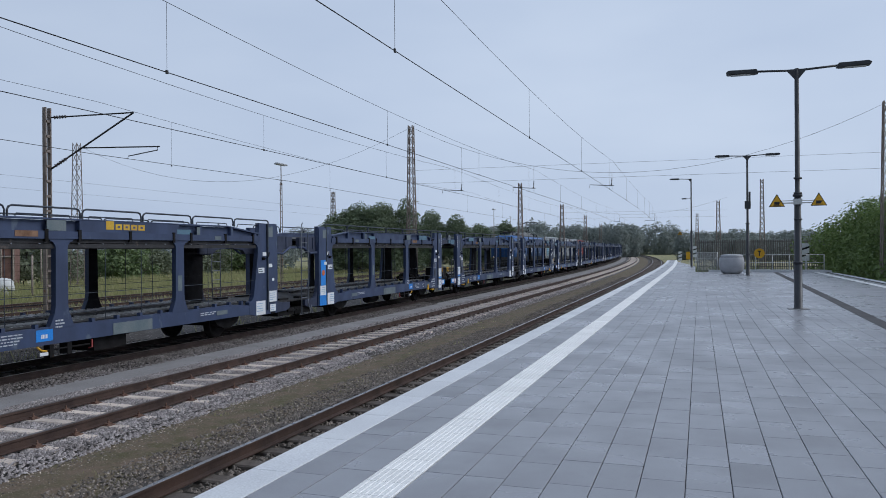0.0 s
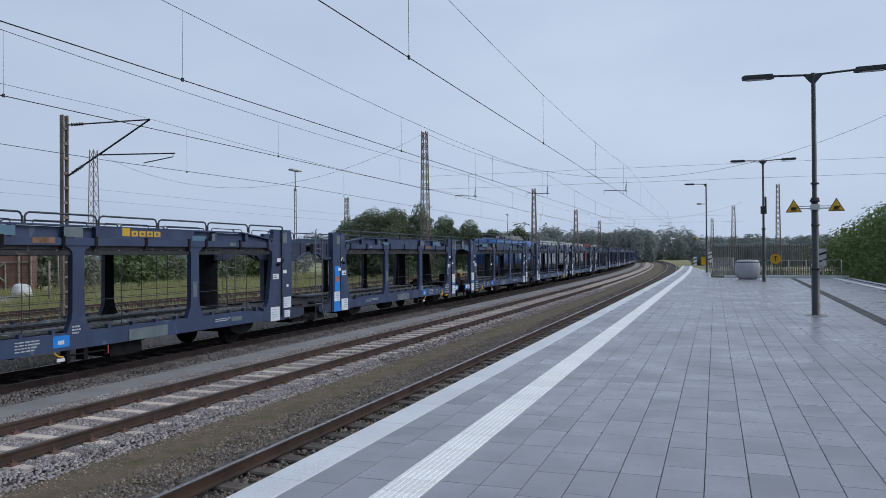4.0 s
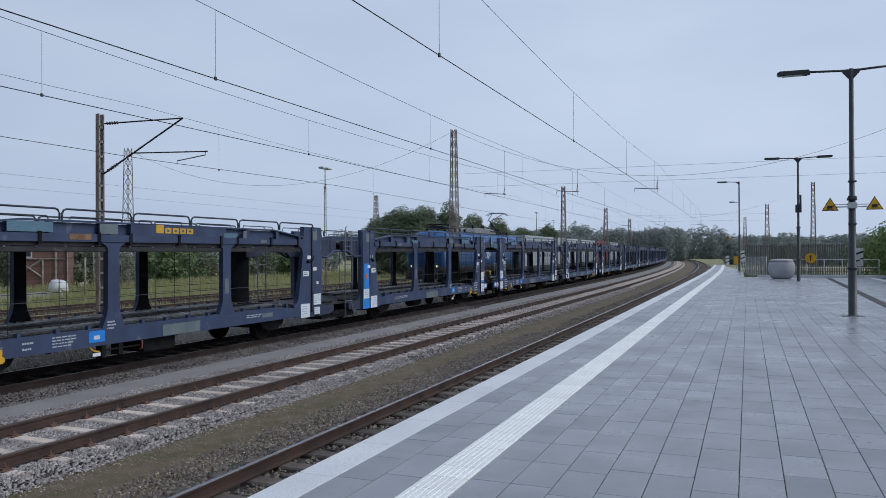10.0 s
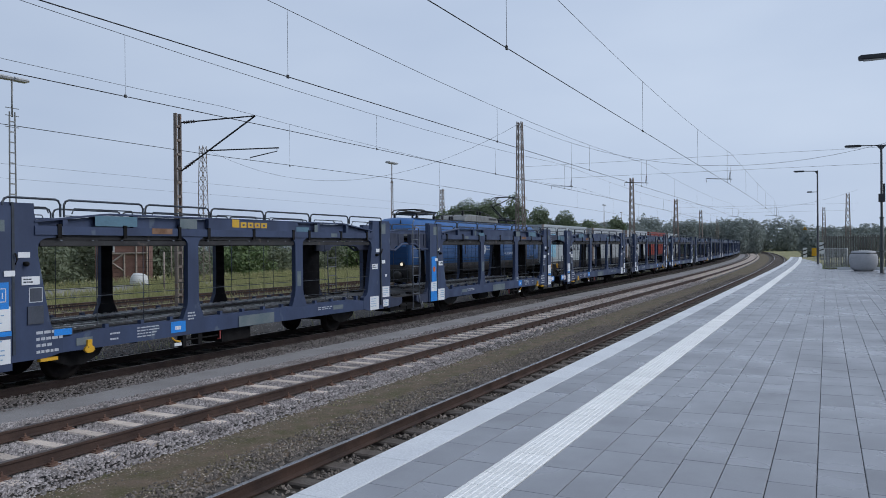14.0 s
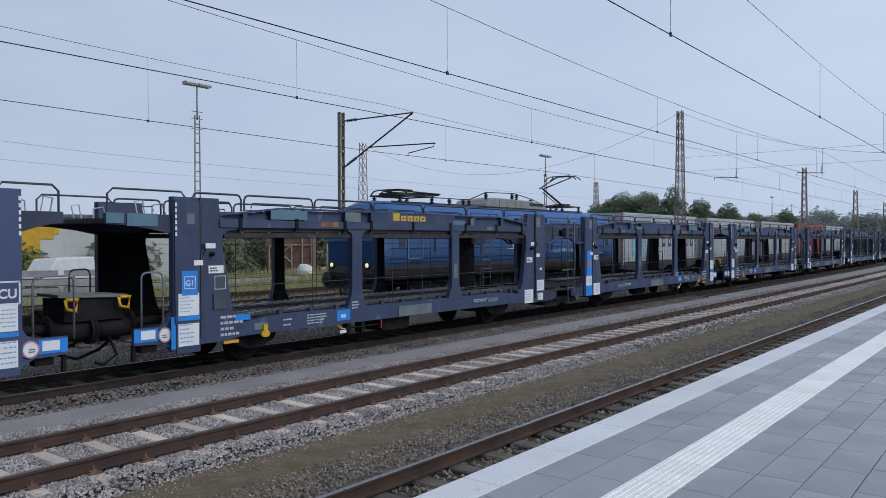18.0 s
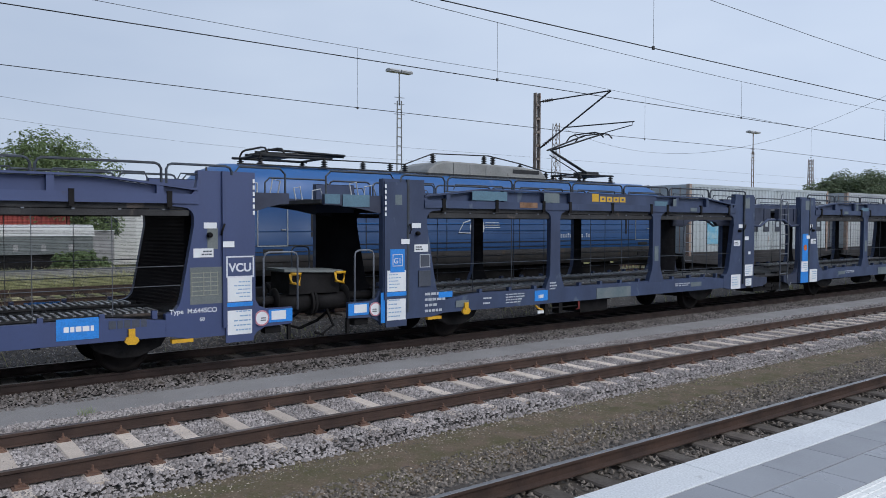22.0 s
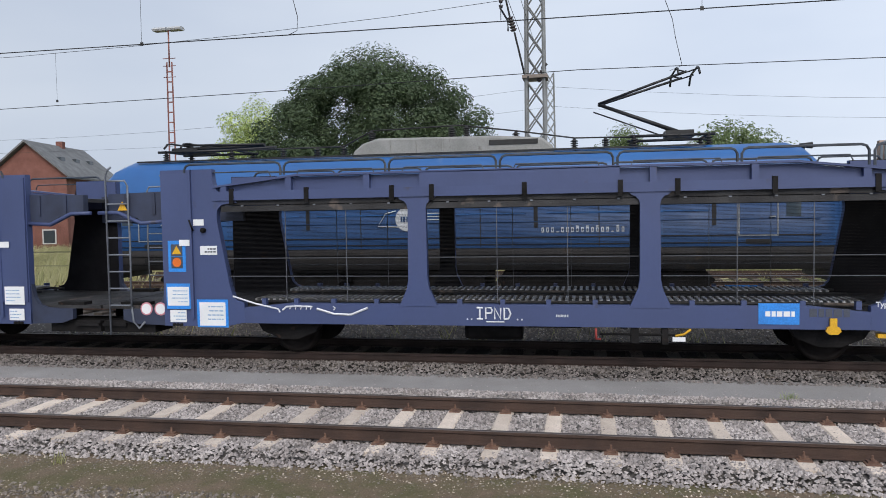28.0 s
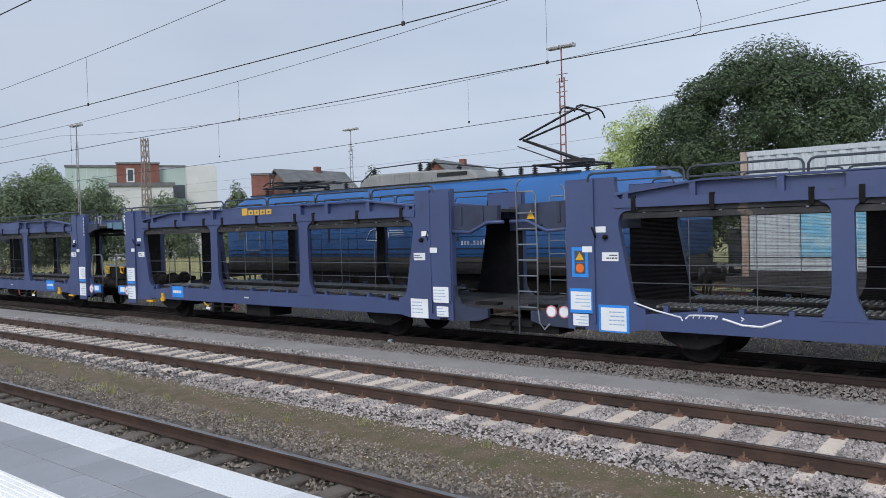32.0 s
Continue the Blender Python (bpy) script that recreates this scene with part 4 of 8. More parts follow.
        bars("notice_print", w, HL - 0.28, 0.74, 0.28, 0.18, 3, s, HW + 0.025, M_NOTE, seed=16, gap=0.7)
        plate("notice", w, M_WHITE, HL - 0.94, 0.78, 0.50, 0.42, s, 0.006, "white notice with lines of writing", HW + 0.004)
        bars("notice_print", w, HL - 0.94, 0.80, 0.42, 0.3, 4, s, HW + 0.011, M_NOTE, seed=175, gap=0.72)
        for i in range(6):
            plate("plug", w, M_WHITE, 0.04, 2.66 + i * 0.11, 0.035, 0.07, s, 0.01, "", HW + 0.036)
        bm = bmesh.new()
        box(bm, *sorted((s * (HW - 0.1), s * HW)), 1.1, 1.45, 0.50, 0.56)
        part("jacking_point", bm, M_YELLOW, w, "yellow jacking point")
        bm = bmesh.new()
        prism(bm, [(2.04, 0.80), (2.14, 0.80), (2.14, 0.68), (2.18, 0.66), (2.20, 0.60), (2.15, 0.55), (2.03, 0.55), (1.98, 0.60), (2.00, 0.66), (2.04, 0.68)], s * HW, s * (HW + 0.05))
        part("tow_hook", bm, M_YELLOW, w, "yellow tow hook")
        for i in range(3):
            lathe_part(w, s, HL - 0.33 + i * 0.07)
    # ladder-end platform: two ladders
    bm = bmesh.new()
    ya, yb, xl = HL + 0.68, HL + 1.12, -1.43
    tube(bm, [(xl, yb, 0.38), (xl, yb, 3.28), (xl, yb - 0.04, 3.40), (xl, yb - 0.12, 3.45)], 0.02, 6)
    tube(bm, [(xl, ya, 0.85), (xl - 0.02, ya - 0.03, 2.1), (xl, ya, 2.62), (xl, ya, 3.10), (xl, ya + 0.06, 3.2), (xl, yb - 0.03, 3.2)], 0.02, 6)
    tube(bm, [(xl, ya, 0.9), (xl, ya - 0.03, 0.62), (xl, ya - 0.14, 0.5), (xl, ya - 0.26, 0.62)], 0.02, 6)
    for i in range(7):
        tube(bm, [(xl, ya, 0.92 + i * 0.31), (xl, yb, 0.92 + i * 0.31)], 0.015, 5)
    lad = part("ladder", bm, M_LADDER, w, "grey steel ladder")
    return w


def bmesh_tube(pts, r, n=8):
    bm = bmesh.new()
    tube(bm, pts, r, n)
    return bm


def lathe_part(w, s, y):
    bm = bmesh.new()
    lathe(bm, [(0.03, 0), (0.03, 0.03), (0.01, 0.03)], Matrix.Translation((s * HW, y, 0.58)) @ Euler((0, radians(90 * s), 0)).to_matrix().to_4x4(), 10)
    part("air_valve", bm, M_DARK, w)


X3 = TRACKS[3]
clean = half_wagon("car_carrier", "clean violet-blue steel car carrier half, empty decks", M_BLUE, False, pose(X3, 5.0, 0, 0, 0, 180))
worn = half_wagon("car_carrier", "worn dark blue car carrier half with faded patches", M_BLUE_OLD, True, on_track(X3, 7.65))

# faded repair patches that all the older halves carry
for s in (1, -1):
    for y, z, w_, h_, m_ in ((2.75, 3.08, 1.0, 0.2, M_PATCH), (4.65, 3.08, 0.5, 0.22, M_PATCHGREY), (8.75, 3.02, 0.55, 0.12, M_PATCH), (9.35, 3.06, 0.14, 0.2, M_PATCHGREY), (10.2, 2.88, 0.3, 0.1, M_PATCHGREY), (6.9, 0.76, 1.3, 0.26, M_PATCHGREY), (0.35, 2.95, 0.16, 0.2, M_PATCHGREY), (0.42, 2.6, 0.14, 0.16, M_PATCHGREY), (12.9, 3.1, 0.25, 0.3, M_PATCHGREY), (8.6, 1.7, 0.16, 0.4, M_PATCHGREY), (10.4, 0.8, 0.5, 0.12, M_PATCHGREY), (2.0, 0.78, 0.35, 0.14, M_PATCHGREY)):
        plate("repair_patch", worn, m_, y, z, w_, h_, s, 0.004, "", HW + (0.022 if 2.9 < z < 3.2 and 1 < y < 12 else 0.034 if z > 2.8 else 0.008))
    plate("rust_patch", worn, M_RUST, 3.9, 2.90, 0.55, 0.12, s, 0.004, "bare rust patch", HW + 0.033)
    plate("blue_label", worn, M_DECALBLUE, 4.35, 0.82, 0.42, 0.24, s, 0.005, "bright blue label", HW - 0.002)
    bars("label_print", worn, 4.38, 0.80, 0.24, 0.09, 1, s, HW + 0.005, M_WHITE, fill=1, seed=31, gap=0.1)
    bars("table_print", worn, 3.55, 0.81, 0.6, 0.24, 4, s, HW - 0.002, M_PALE, fill=1, seed=32, gap=0.6)
    bars("weight_print", worn, 2.72, 0.80, 0.26, 0.22, 2, s, HW - 0.002, M_PALE, fill=1, seed=33, gap=0.7)
    bars("small_print", worn, 9.9, 0.82, 0.9, 0.1, 2, s, HW - 0.002, M_PALE, seed=34)
    bars("post_print", worn, 4.77, 1.03, 0.3, 0.2, 3, s, HW + 0.008, M_PALE, seed=35)
    bars("number_print", worn, 1.32, 0.86, 0.6, 0.46, 4, s, HW + 0.002, M_PALE, fill=0.8, seed=36, gap=0.55)
    plate("frame_outer", worn, M_PALE, 1.02, 1.72, 0.26, 0.27, s, 0.003)
    plate("frame_inner", worn, M_INK, 1.02, 1.72, 0.23, 0.24, s, 0.005)
    plate("dark_hatch", worn, M_INK, 1.0, 1.36, 0.30, 0.32, s, 0.03, "dark hatch cover")
    plate("pale_board", worn, M_WHITE, HL - 0.28, 1.62, 0.12, 0.08, s, 0.004, "", HW + 0.036)
for s in (1, -1):
    plate("blue_label", clean, M_DECALBLUE, 2.87, 0.86, 0.60, 0.33, s, 0.005, "bright blue label", HW - 0.002)
    bars("label_print", clean, 2.87, 0.86, 0.46, 0.09, 1, s, HW + 0.005, M_WHITE, fill=1, seed=41, gap=0.1)
    bars("small_print", clean, 6.25, 0.80, 0.3, 0.05, 1, s, HW - 0.002, M_PALE, fill=1, seed=42, gap=0.2)

# further halves of the train, in pairs: ladder ends meet, coupling ends meet
UNIT = 32.0


def half_at(proto, y, flip):
    m = on_track(X3, y)
    return copy_thing(proto, m @ pose(0, 0, 0, 0, 0, 180) if flip else m)


tagged(half_at(clean, -24.4, False), "violet-blue car carrier half with yellow lettering board")
half_at(clean, -27.05, True)
half_at(clean, -56.4, False)
half_at(worn, 37.02, True)
TINY = {"stake", "strap", "plug", "label_print", "notice_print", "air_valve", "lock_knob", "latch", "small_label", "kick_rail", "sign_mark", "sign_ring", "axle_box", "edge_strip", "wheel_guide", "wheel_chock", "brake_tag", "hand_rail", "wheel", "brace_pipe", "jacking_point", "tow_hook", "notice_band", "notice_foot", "screen_roll", "clip", "inner_plate", "joint_gear", "table_print", "weight_print", "small_print", "post_print", "number_print", "frame_outer", "frame_inner", "brake_lever", "lever_post", "brake_label", "release_handle", "stiffener", "beam_rib", "round_sign"}


def far_half(y, flip):
    """A half too far off for its smallest fittings to show."""
    w = half_at(worn, y, flip)
    for ob in list(w.children_recursive):
        if ob.name.split(".")[0] in TINY:
            bpy.data.objects.remove(ob)


for k in range(1, 10):
    if k < 3:
        half_at(worn, 7.65 + UNIT * k, False)
        half_at(worn, 37.02 + UNIT * k, True)
    else:
        far_half(7.65 + UNIT * k, False)
        far_half(37.02 + UNIT * k, True)


# ---- markings of single wagons ----
def name_shapes(w, y, z, side):
    """A faded maker's name as plain yellow shapes on the name board."""
    for i, (u, wd, h) in enumerate(((-0.52, 0.24, 0.19), (-0.25, 0.20, 0.13), (0.0, 0.20, 0.13), (0.25, 0.20, 0.13), (0.5, 0.22, 0.13))):
        plate("name_shape", w, M_GOLD, y + u * (-1 if side < 0 else 1), z + (h - 0.13) / 2, wd, h, side, 0.004, "", HW + 0.021)
        if i:
            plate("name_gap", w, M_BLUE, y + u * (-1 if side < 0 else 1), z, wd * 0.35, 0.05, side, 0.006, "", HW + 0.021)


third = bpy.data.objects["car_carrier.002"]
name_shapes(worn, 6.68, 3.09, 1)
name_shapes(third, 6.8, 3.09, 1)
# the clean half facing the platform: its local side is -1
S = -1


def sprayed(w, pts, r=0.016, side=S):
    bm = bmesh.new()
    tube(bm, [((HW + 0.004) * side, y, z) for y, z in pts], r, 5)
    return part("spray_line", bm, M_SPRAY, w, "white sprayed line")


# four hand-sprayed letters, u to the reader's right
for strokes in (
    (((0.0, 0.0), (0.1, 0.0)), ((0.05, 0.0), (0.05, 0.19)), ((0.0, 0.19), (0.1, 0.19))),
    (((0.15, 0.0), (0.15, 0.19), (0.24, 0.19), (0.255, 0.15), (0.24, 0.10), (0.15, 0.10)),),
    (((0.30, 0.0), (0.30, 0.19), (0.40, 0.0), (0.40, 0.19)),),
    (((0.46, 0.0), (0.46, 0.19), (0.53, 0.18), (0.565, 0.095), (0.53, 0.01), (0.46, 0.0)),),
):
    bm = bmesh.new()
    for line in strokes:
        tube(bm, [((HW + 0.004) * S, 7.61 - u, 0.735 + v) for u, v in line], 0.016, 5)
    part("sprayed_letter", bm, M_SPRAY, clean, "white sprayed letter")
sprayed(clean, [(7.15, 0.69), (7.45, 0.69)], 0.010)
for y in (6.86, 6.93, 7.7, 7.77):
    sprayed(clean, [(y, 0.72), (y, 0.745)], 0.014)
sprayed(clean, [(11.98, 1.10), (11.55, 0.97), (11.13, 0.88), (11.1, 0.82)])
sprayed(clean, [(11.05, 0.86), (10.98, 0.92), (10.8, 0.93), (10.5, 0.925)])
for y in (10.9, 10.8, 10.7, 10.6, 10.52):
    sprayed(clean, [(y, 0.925), (y + 0.02, 0.875)], 0.01)
sprayed(clean, [(10.42, 0.89), (10.1, 0.80), (9.8, 0.79), (9.5, 0.91)], 0.02)
sprayed(clean, [(10.12, 0.93), (10.08, 0.9), (10.12, 0.87)], 0.012)
bars("dark_scribble", clean, 2.15, 0.88, 0.6, 0.16, 1, S, HW - 0.001, M_INK, fill=1, seed=51, gap=0.2)
lettering("type_letters", "Type  M:6445CO", 0.112, M_SPRAY, clean, 1.09, 0.98, S, HW + 0.003, 0.002, "white stencilled letters")
lettering("small_letters", "68", 0.09, M_SPRAY, clean, 0.95, 0.84, S, HW + 0.003, 0.001)
lettering("panel_letters", "VCU", 0.2, M_SPRAY, clean, 0.29, 1.65, S, HW + 0.038, 0.006, "white hand-painted letters")
for a, b, c, d in ((0.04, 0.54, 1.89, 1.915), (0.04, 0.54, 1.545, 1.57), (0.04, 0.065, 1.55, 1.91), (0.515, 0.54, 1.55, 1.91)):
    bm = bmesh.new()
    box(bm, -(HW + 0.042), -(HW + 0.034), a, b, c, d)
    part("panel_frame", bm, M_SPRAY, clean)
M_TABLE = surf("pale_table_print", (0.34, 0.35, 0.29), (0.27, 0.28, 0.24), 0.6, bump=0.0)
plate("guard_plate", clean, M_GUARD, 0.87, 1.43, 0.56, 0.62, S, 0.006, "greenish grey plate")
for i in range(6):
    plate("grid_line", clean, M_TABLE, 0.90, 1.27 + i * 0.075, 0.46, 0.012, S, 0.004, "", HW + 0.007)
for y in (0.68, 0.80, 0.92, 1.12):
    plate("grid_line", clean, M_TABLE, y, 1.46, 0.012, 0.4, S, 0.004, "", HW + 0.007)
plate("bare_patch", clean, M_GUARD, 0.76, 2.22, 0.18, 0.36, S, 0.004, "bare grey patch round a lock")
bm = bmesh.new()
prism(bm, [(HL + 0.72, 2.66), (HL + 0.92, 2.66), (HL + 0.82, 2.83)], -1.393, -1.388)
part("hazard_sign", bm, M_YELLOW, clean, "small yellow warning triangle")
# warning panel at the ladder end
plate("warning_board", clean, M_DECALBLUE, HL - 0.30, 1.82, 0.34, 0.56, S, 0.006, "blue board with warning signs", HW + 0.036)
for z in (1.93, 1.71):
    plate("warning_ground", clean, M_INK, HL - 0.30, z, 0.22, 0.21, S, 0.004, "", HW + 0.043)
bm = bmesh.new()
prism(bm, [(HL - 0.39, 1.86), (HL - 0.21, 1.86), (HL - 0.30, 2.01)], -(HW + 0.052), -(HW + 0.048))
part("warning_triangle", bm, M_YELLOW, clean)
bm = bmesh.new()
lathe(bm, [(0.085, 0), (0.085, 0.005), (0.01, 0.005)], Matrix.Translation((-(HW + 0.047), HL - 0.30, 1.71)) @ Euler((0, radians(-90), 0)).to_matrix().to_4x4(), 20, False)
part("warning_disc", bm, M_ORANGE, clean)
plate("blue_border", clean, M_DECALBLUE, HL - 0.30, 1.10, 0.47, 0.46, S, 0.003, "", HW + 0.034)
plate("blue_border", clean, M_DECALBLUE, HL - 0.94, 0.79, 0.60, 0.50, S, 0.003, "", HW + 0.002)
for y in (HL + 0.1, HL + 0.38):
    bm = bmesh.new()
    lathe(bm, [(0.12, 0), (0.12, 0.01), (0.005, 0.01)], Matrix.Translation((-1.425, y, 0.86)) @ Euler((0, radians(-90), 0)).to_matrix().to_4x4(), 20, False)
    rs = part("round_sign", bm, M_PINK, clean)
    bm = bmesh.new()
    lathe(bm, [(0.095, 0), (0.095, 0.004), (0.005, 0.004)], Matrix.Translation((-1.436, y, 0.86)) @ Euler((0, radians(-90), 0)).to_matrix().to_4x4(), 20, False)
    part("sign_face", bm, M_WHITE, rs)
# the worn half: framed sign and blue boards
plate("blue_board", worn, M_DECALBLUE, 0.32, 1.74, 0.34, 0.46, 1, 0.006, "blue board with a framed sign", HW + 0.036)
lettering("board_letters", "G1", 0.15, M_SPRAY, worn, 0.32, 1.69, 1, HW + 0.044, 0.002, "white framed letters")
for a, b, c, d in ((0.2, 0.44, 1.855, 1.87), (0.2, 0.44, 1.63, 1.645), (0.2, 0.215, 1.63, 1.87), (0.425, 0.44, 1.63, 1.87)):
    bm = bmesh.new()
    box(bm, HW + 0.043, HW + 0.047, a, b, c, d)
    part("board_frame", bm, M_SPRAY, worn)
plate("blue_band", worn, M_DECALBLUE, 0.30, 1.08, 0.47, 0.08, 1, 0.005, "", HW + 0.036)
plate("blue_strip", worn, M_DECALBLUE, 0.02, 0.82, 0.14, 0.6, 1, 0.006, "", HW)
plate("blue_note", worn, M_DECALBLUE, 1.55, 1.0, 0.36, 0.12, 1, 0.005, "", HW + 0.002)
# the facing half of the next pair has a tall blue board
for ob in bpy.data.objects:
    if ob.parent is None and ob.name.startswith("car_carrier") and abs(ob.location.y - 37.02) < 0.1:
        plate("blue_board", ob, M_DECALBLUE, HL - 0.3, 1.72, 0.36, 0.9, -1, 0.005, "tall bright blue board", HW + 0.041)
        bm = bmesh.new()
        lathe(bm, [(0.1, 0), (0.1, 0.006), (0.01, 0.006)], Matrix.Translation((-(HW + 0.048), HL - 0.3, 1.72)) @ Euler((0, radians(-90), 0)).to_matrix().to_4x4(), 16, False)
        part("warning_disc", bm, M_ORANGE, ob)
        plate("blue_board", ob, M_DECALBLUE, HL - 0.3, 0.82, 0.5, 0.5, -1, 0.005, "", HW + 0.031)


# ---- loading bridge and coupling between the two nearest wagons ----
def coupling(y):
    c = thing("coupling", "black screw coupling with hoses and a folding bridge plate", "coupling", "couplings", m=on_track(X3, y))
    bm = bmesh.new()
    prism(bm, [(-0.62, 1.58), (0.62, 1.53), (0.62, 1.58), (-0.62, 1.63)], 0.35, 1.15)
    part("bridge_plate", bm, M_GUARD, c, "greenish folding bridge plate")
    for a, b, z0, z1 in ((0.08, 0.40, 2.85, 3.03), (0.46, 1.05, 2.80, 3.03)):
        bx("deck_flap", M_PATCH, c, 1.404, 1.418, a, b, z0, z1, "pale blue-green deck flap")
    bm = bmesh.new()
    box(bm, 0.3, 1.1, -0.5, 0.55, 1.15, 1.54)
    part("bridge_box", bm, M_DARK, c)
    for yy in (-0.42, 0.52):
        bm = bmesh.new()
        tube(bm, [(1.2, yy - 0.1, 1.54), (1.2, yy + 0.1, 1.54), (1.2, yy + 0.07, 1.34), (1.2, yy - 0.09, 1.38), (1.2, yy - 0.1, 1.54)], 0.035, 6)
        part("bridge_handle", bm, M_YELLOW, c, "yellow handle")
    bm = bmesh.new()
    tube(bm, [(0, -1.3, 0.98), (0, 1.3, 0.98)], 0.07, 8)
    box(bm, -0.14, 0.14, -0.4, 0.4, 0.88, 1.08)
    part("draw_hook", bm, M_DARK, c)
    for s in (1, -1):
        bm = bmesh.new()
        for e in (-1, 1):
            bm = bmesh.new()
            tube(bm, [(s * 0.95, e * 0.75, 0.98), (s * 0.95, e * 0.06, 0.98)], 0.17, 12)
            tube(bm, [(s * 0.95, e * 0.06, 0.98), (s * 0.95, e * 0.004, 0.98)], 0.25, 14)
            part("buffer", bm, M_DARK, c)
        bm = bmesh.new()
        tube(bm, [(s * 0.5, -0.9, 0.9), (s * 0.5, -0.4, 0.55), (s * 0.5, 0.0, 0.42), (s * 0.5, 0.4, 0.55), (s * 0.5, 0.9, 0.9)], 0.03, 6)
        part("air_hose", bm, M_DARK, c)
        bm = bmesh.new()
        tube(bm, [(s * 1.0, 0.3, 0.9), (s * 1.05, 0.45, 0.5), (s * 1.05, 0.2, 0.35), (s * 1.05, 0.05, 0.4)], 0.03, 6)
        part("loose_hose", bm, M_DARK, c)
    return c


cp = coupling(6.32)
for y in (6.32 + UNIT, 6.32 + UNIT * 2, -25.72):
    copy_thing(cp, on_track(X3, y))

# ---- the blue locomotive, moving on track 4; y runs from its front to its rear ----
M_LOCO = surf("glossy_blue_loco", (0.008, 0.05, 0.15), (0.007, 0.042, 0.13), 0.5, size=2, bump=0.01, grain=20, mottle=0.95, spec=0.3, spots=(0.008, 0.038, 0.11), spot_amount=0.2, spot_size=0.8)
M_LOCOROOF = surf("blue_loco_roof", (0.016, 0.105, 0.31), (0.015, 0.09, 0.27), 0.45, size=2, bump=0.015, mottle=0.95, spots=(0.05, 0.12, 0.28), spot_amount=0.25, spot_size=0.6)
M_SKIRT = surf("grey_brown_skirt", (0.062, 0.06, 0.064), (0.04, 0.038, 0.04), 0.6, size=1, bump=0.1, spots=(0.075, 0.06, 0.05), spot_amount=0.3, spot_size=0.5)
M_HOOD = surf("grey_roof_hood", (0.27, 0.275, 0.27), (0.21, 0.215, 0.21), 0.6, size=0.8, bump=0.1, spots=(0.14, 0.14, 0.13), spot_amount=0.25, spot_size=0.3)
M_BLACK = surf("black_ironwork", (0.02, 0.021, 0.023), (0.012, 0.012, 0.014), 0.5, 0.2, size=0.3, bump=0.1)
M_GLASS = glass("dark_cab_glass")
M_CHROME = surf("pale_steel_trim", (0.45, 0.48, 0.52), (0.35, 0.38, 0.42), 0.35, 0.6, bump=0.02)
M_LAMPON = glow("lit_headlamp", (1.0, 0.86, 0.62), 0.7)

loco = thing("locomotive", "blue six-axle electric locomotive with one raised pantograph", "locomotive")
LY0, LY1 = 0.25, 20.05


def loco_section(y):
    """Half width, roof height and foot height of the body at y."""
    d = min(y - LY0, LY1 - y)
    w = np.interp(d, [0, 0.1, 0.3, 0.7, 1.2], [1.18, 1.32, 1.42, 1.49, 1.5])
    r = np.interp(d, [0, 0.12, 0.45, 0.8, 1.2], [2.55, 2.85, 3.62, 3.98, 4.13])
    return float(w), float(r)


def loco_loft(zs, ys, mat, name, parent):
    bm = bmesh.new()
    rows = []
    for y in ys:
        w, r = loco_section(y)
        pts = zs(w, r)
        rows.append([bm.verts.new((x, y, z)) for x, z in pts])
    n = len(rows[0])
    for a, b in zip(rows, rows[1:]):
        for i in range(n - 1):
            f = bm.faces.new((a[i], a[i + 1], b[i + 1], b[i]))
            f.smooth = True
    bm.faces.new(rows[0][::-1])
    bm.faces.new(rows[-1])
    return part(name, bm, mat, parent)


ys = [LY0, LY0 + 0.06, LY0 + 0.12, LY0 + 0.3, LY0 + 0.45, LY0 + 0.8, LY0 + 1.2, 6, 10, 14, LY1 - 1.2, LY1 - 0.8, LY1 - 0.45, LY1 - 0.3, LY1 - 0.12, LY1 - 0.06, LY1]
body = loco_loft(lambda w, r: [(-w, 1.60), (-w, min(r, 3.05)), (-w * 0.985, min(r, 3.05) + 0.001), (w * 0.985, min(r, 3.05) + 0.001), (w, min(r, 3.05)), (w, 1.60)], ys, M_LOCO, "body", loco)
loco_loft(lambda w, r: [(-w * 0.992, 1.62), (-w * 0.985, 1.05), (w * 0.985, 1.05), (w * 0.992, 1.62)], ys, M_SKIRT, "skirt", loco)


def roof_line(w, r):
    h = max(r - 3.04, 0.01)
    return [(-w, min(r, 3.04)), (-w * 0.985, min(r, 3.04) + h * 0.25), (-w * 0.93, min(r, 3.04) + h * 0.55), (-w * 0.8, min(r, 3.04) + h * 0.8), (-w * 0.55, min(r, 3.04) + h * 0.95), (0, min(r, 3.04) + h), (w * 0.55, min(r, 3.04) + h * 0.95), (w * 0.8, min(r, 3.04) + h * 0.8), (w * 0.93, min(r, 3.04) + h * 0.55), (w * 0.985, min(r, 3.04) + h * 0.25), (w, min(r, 3.04))]


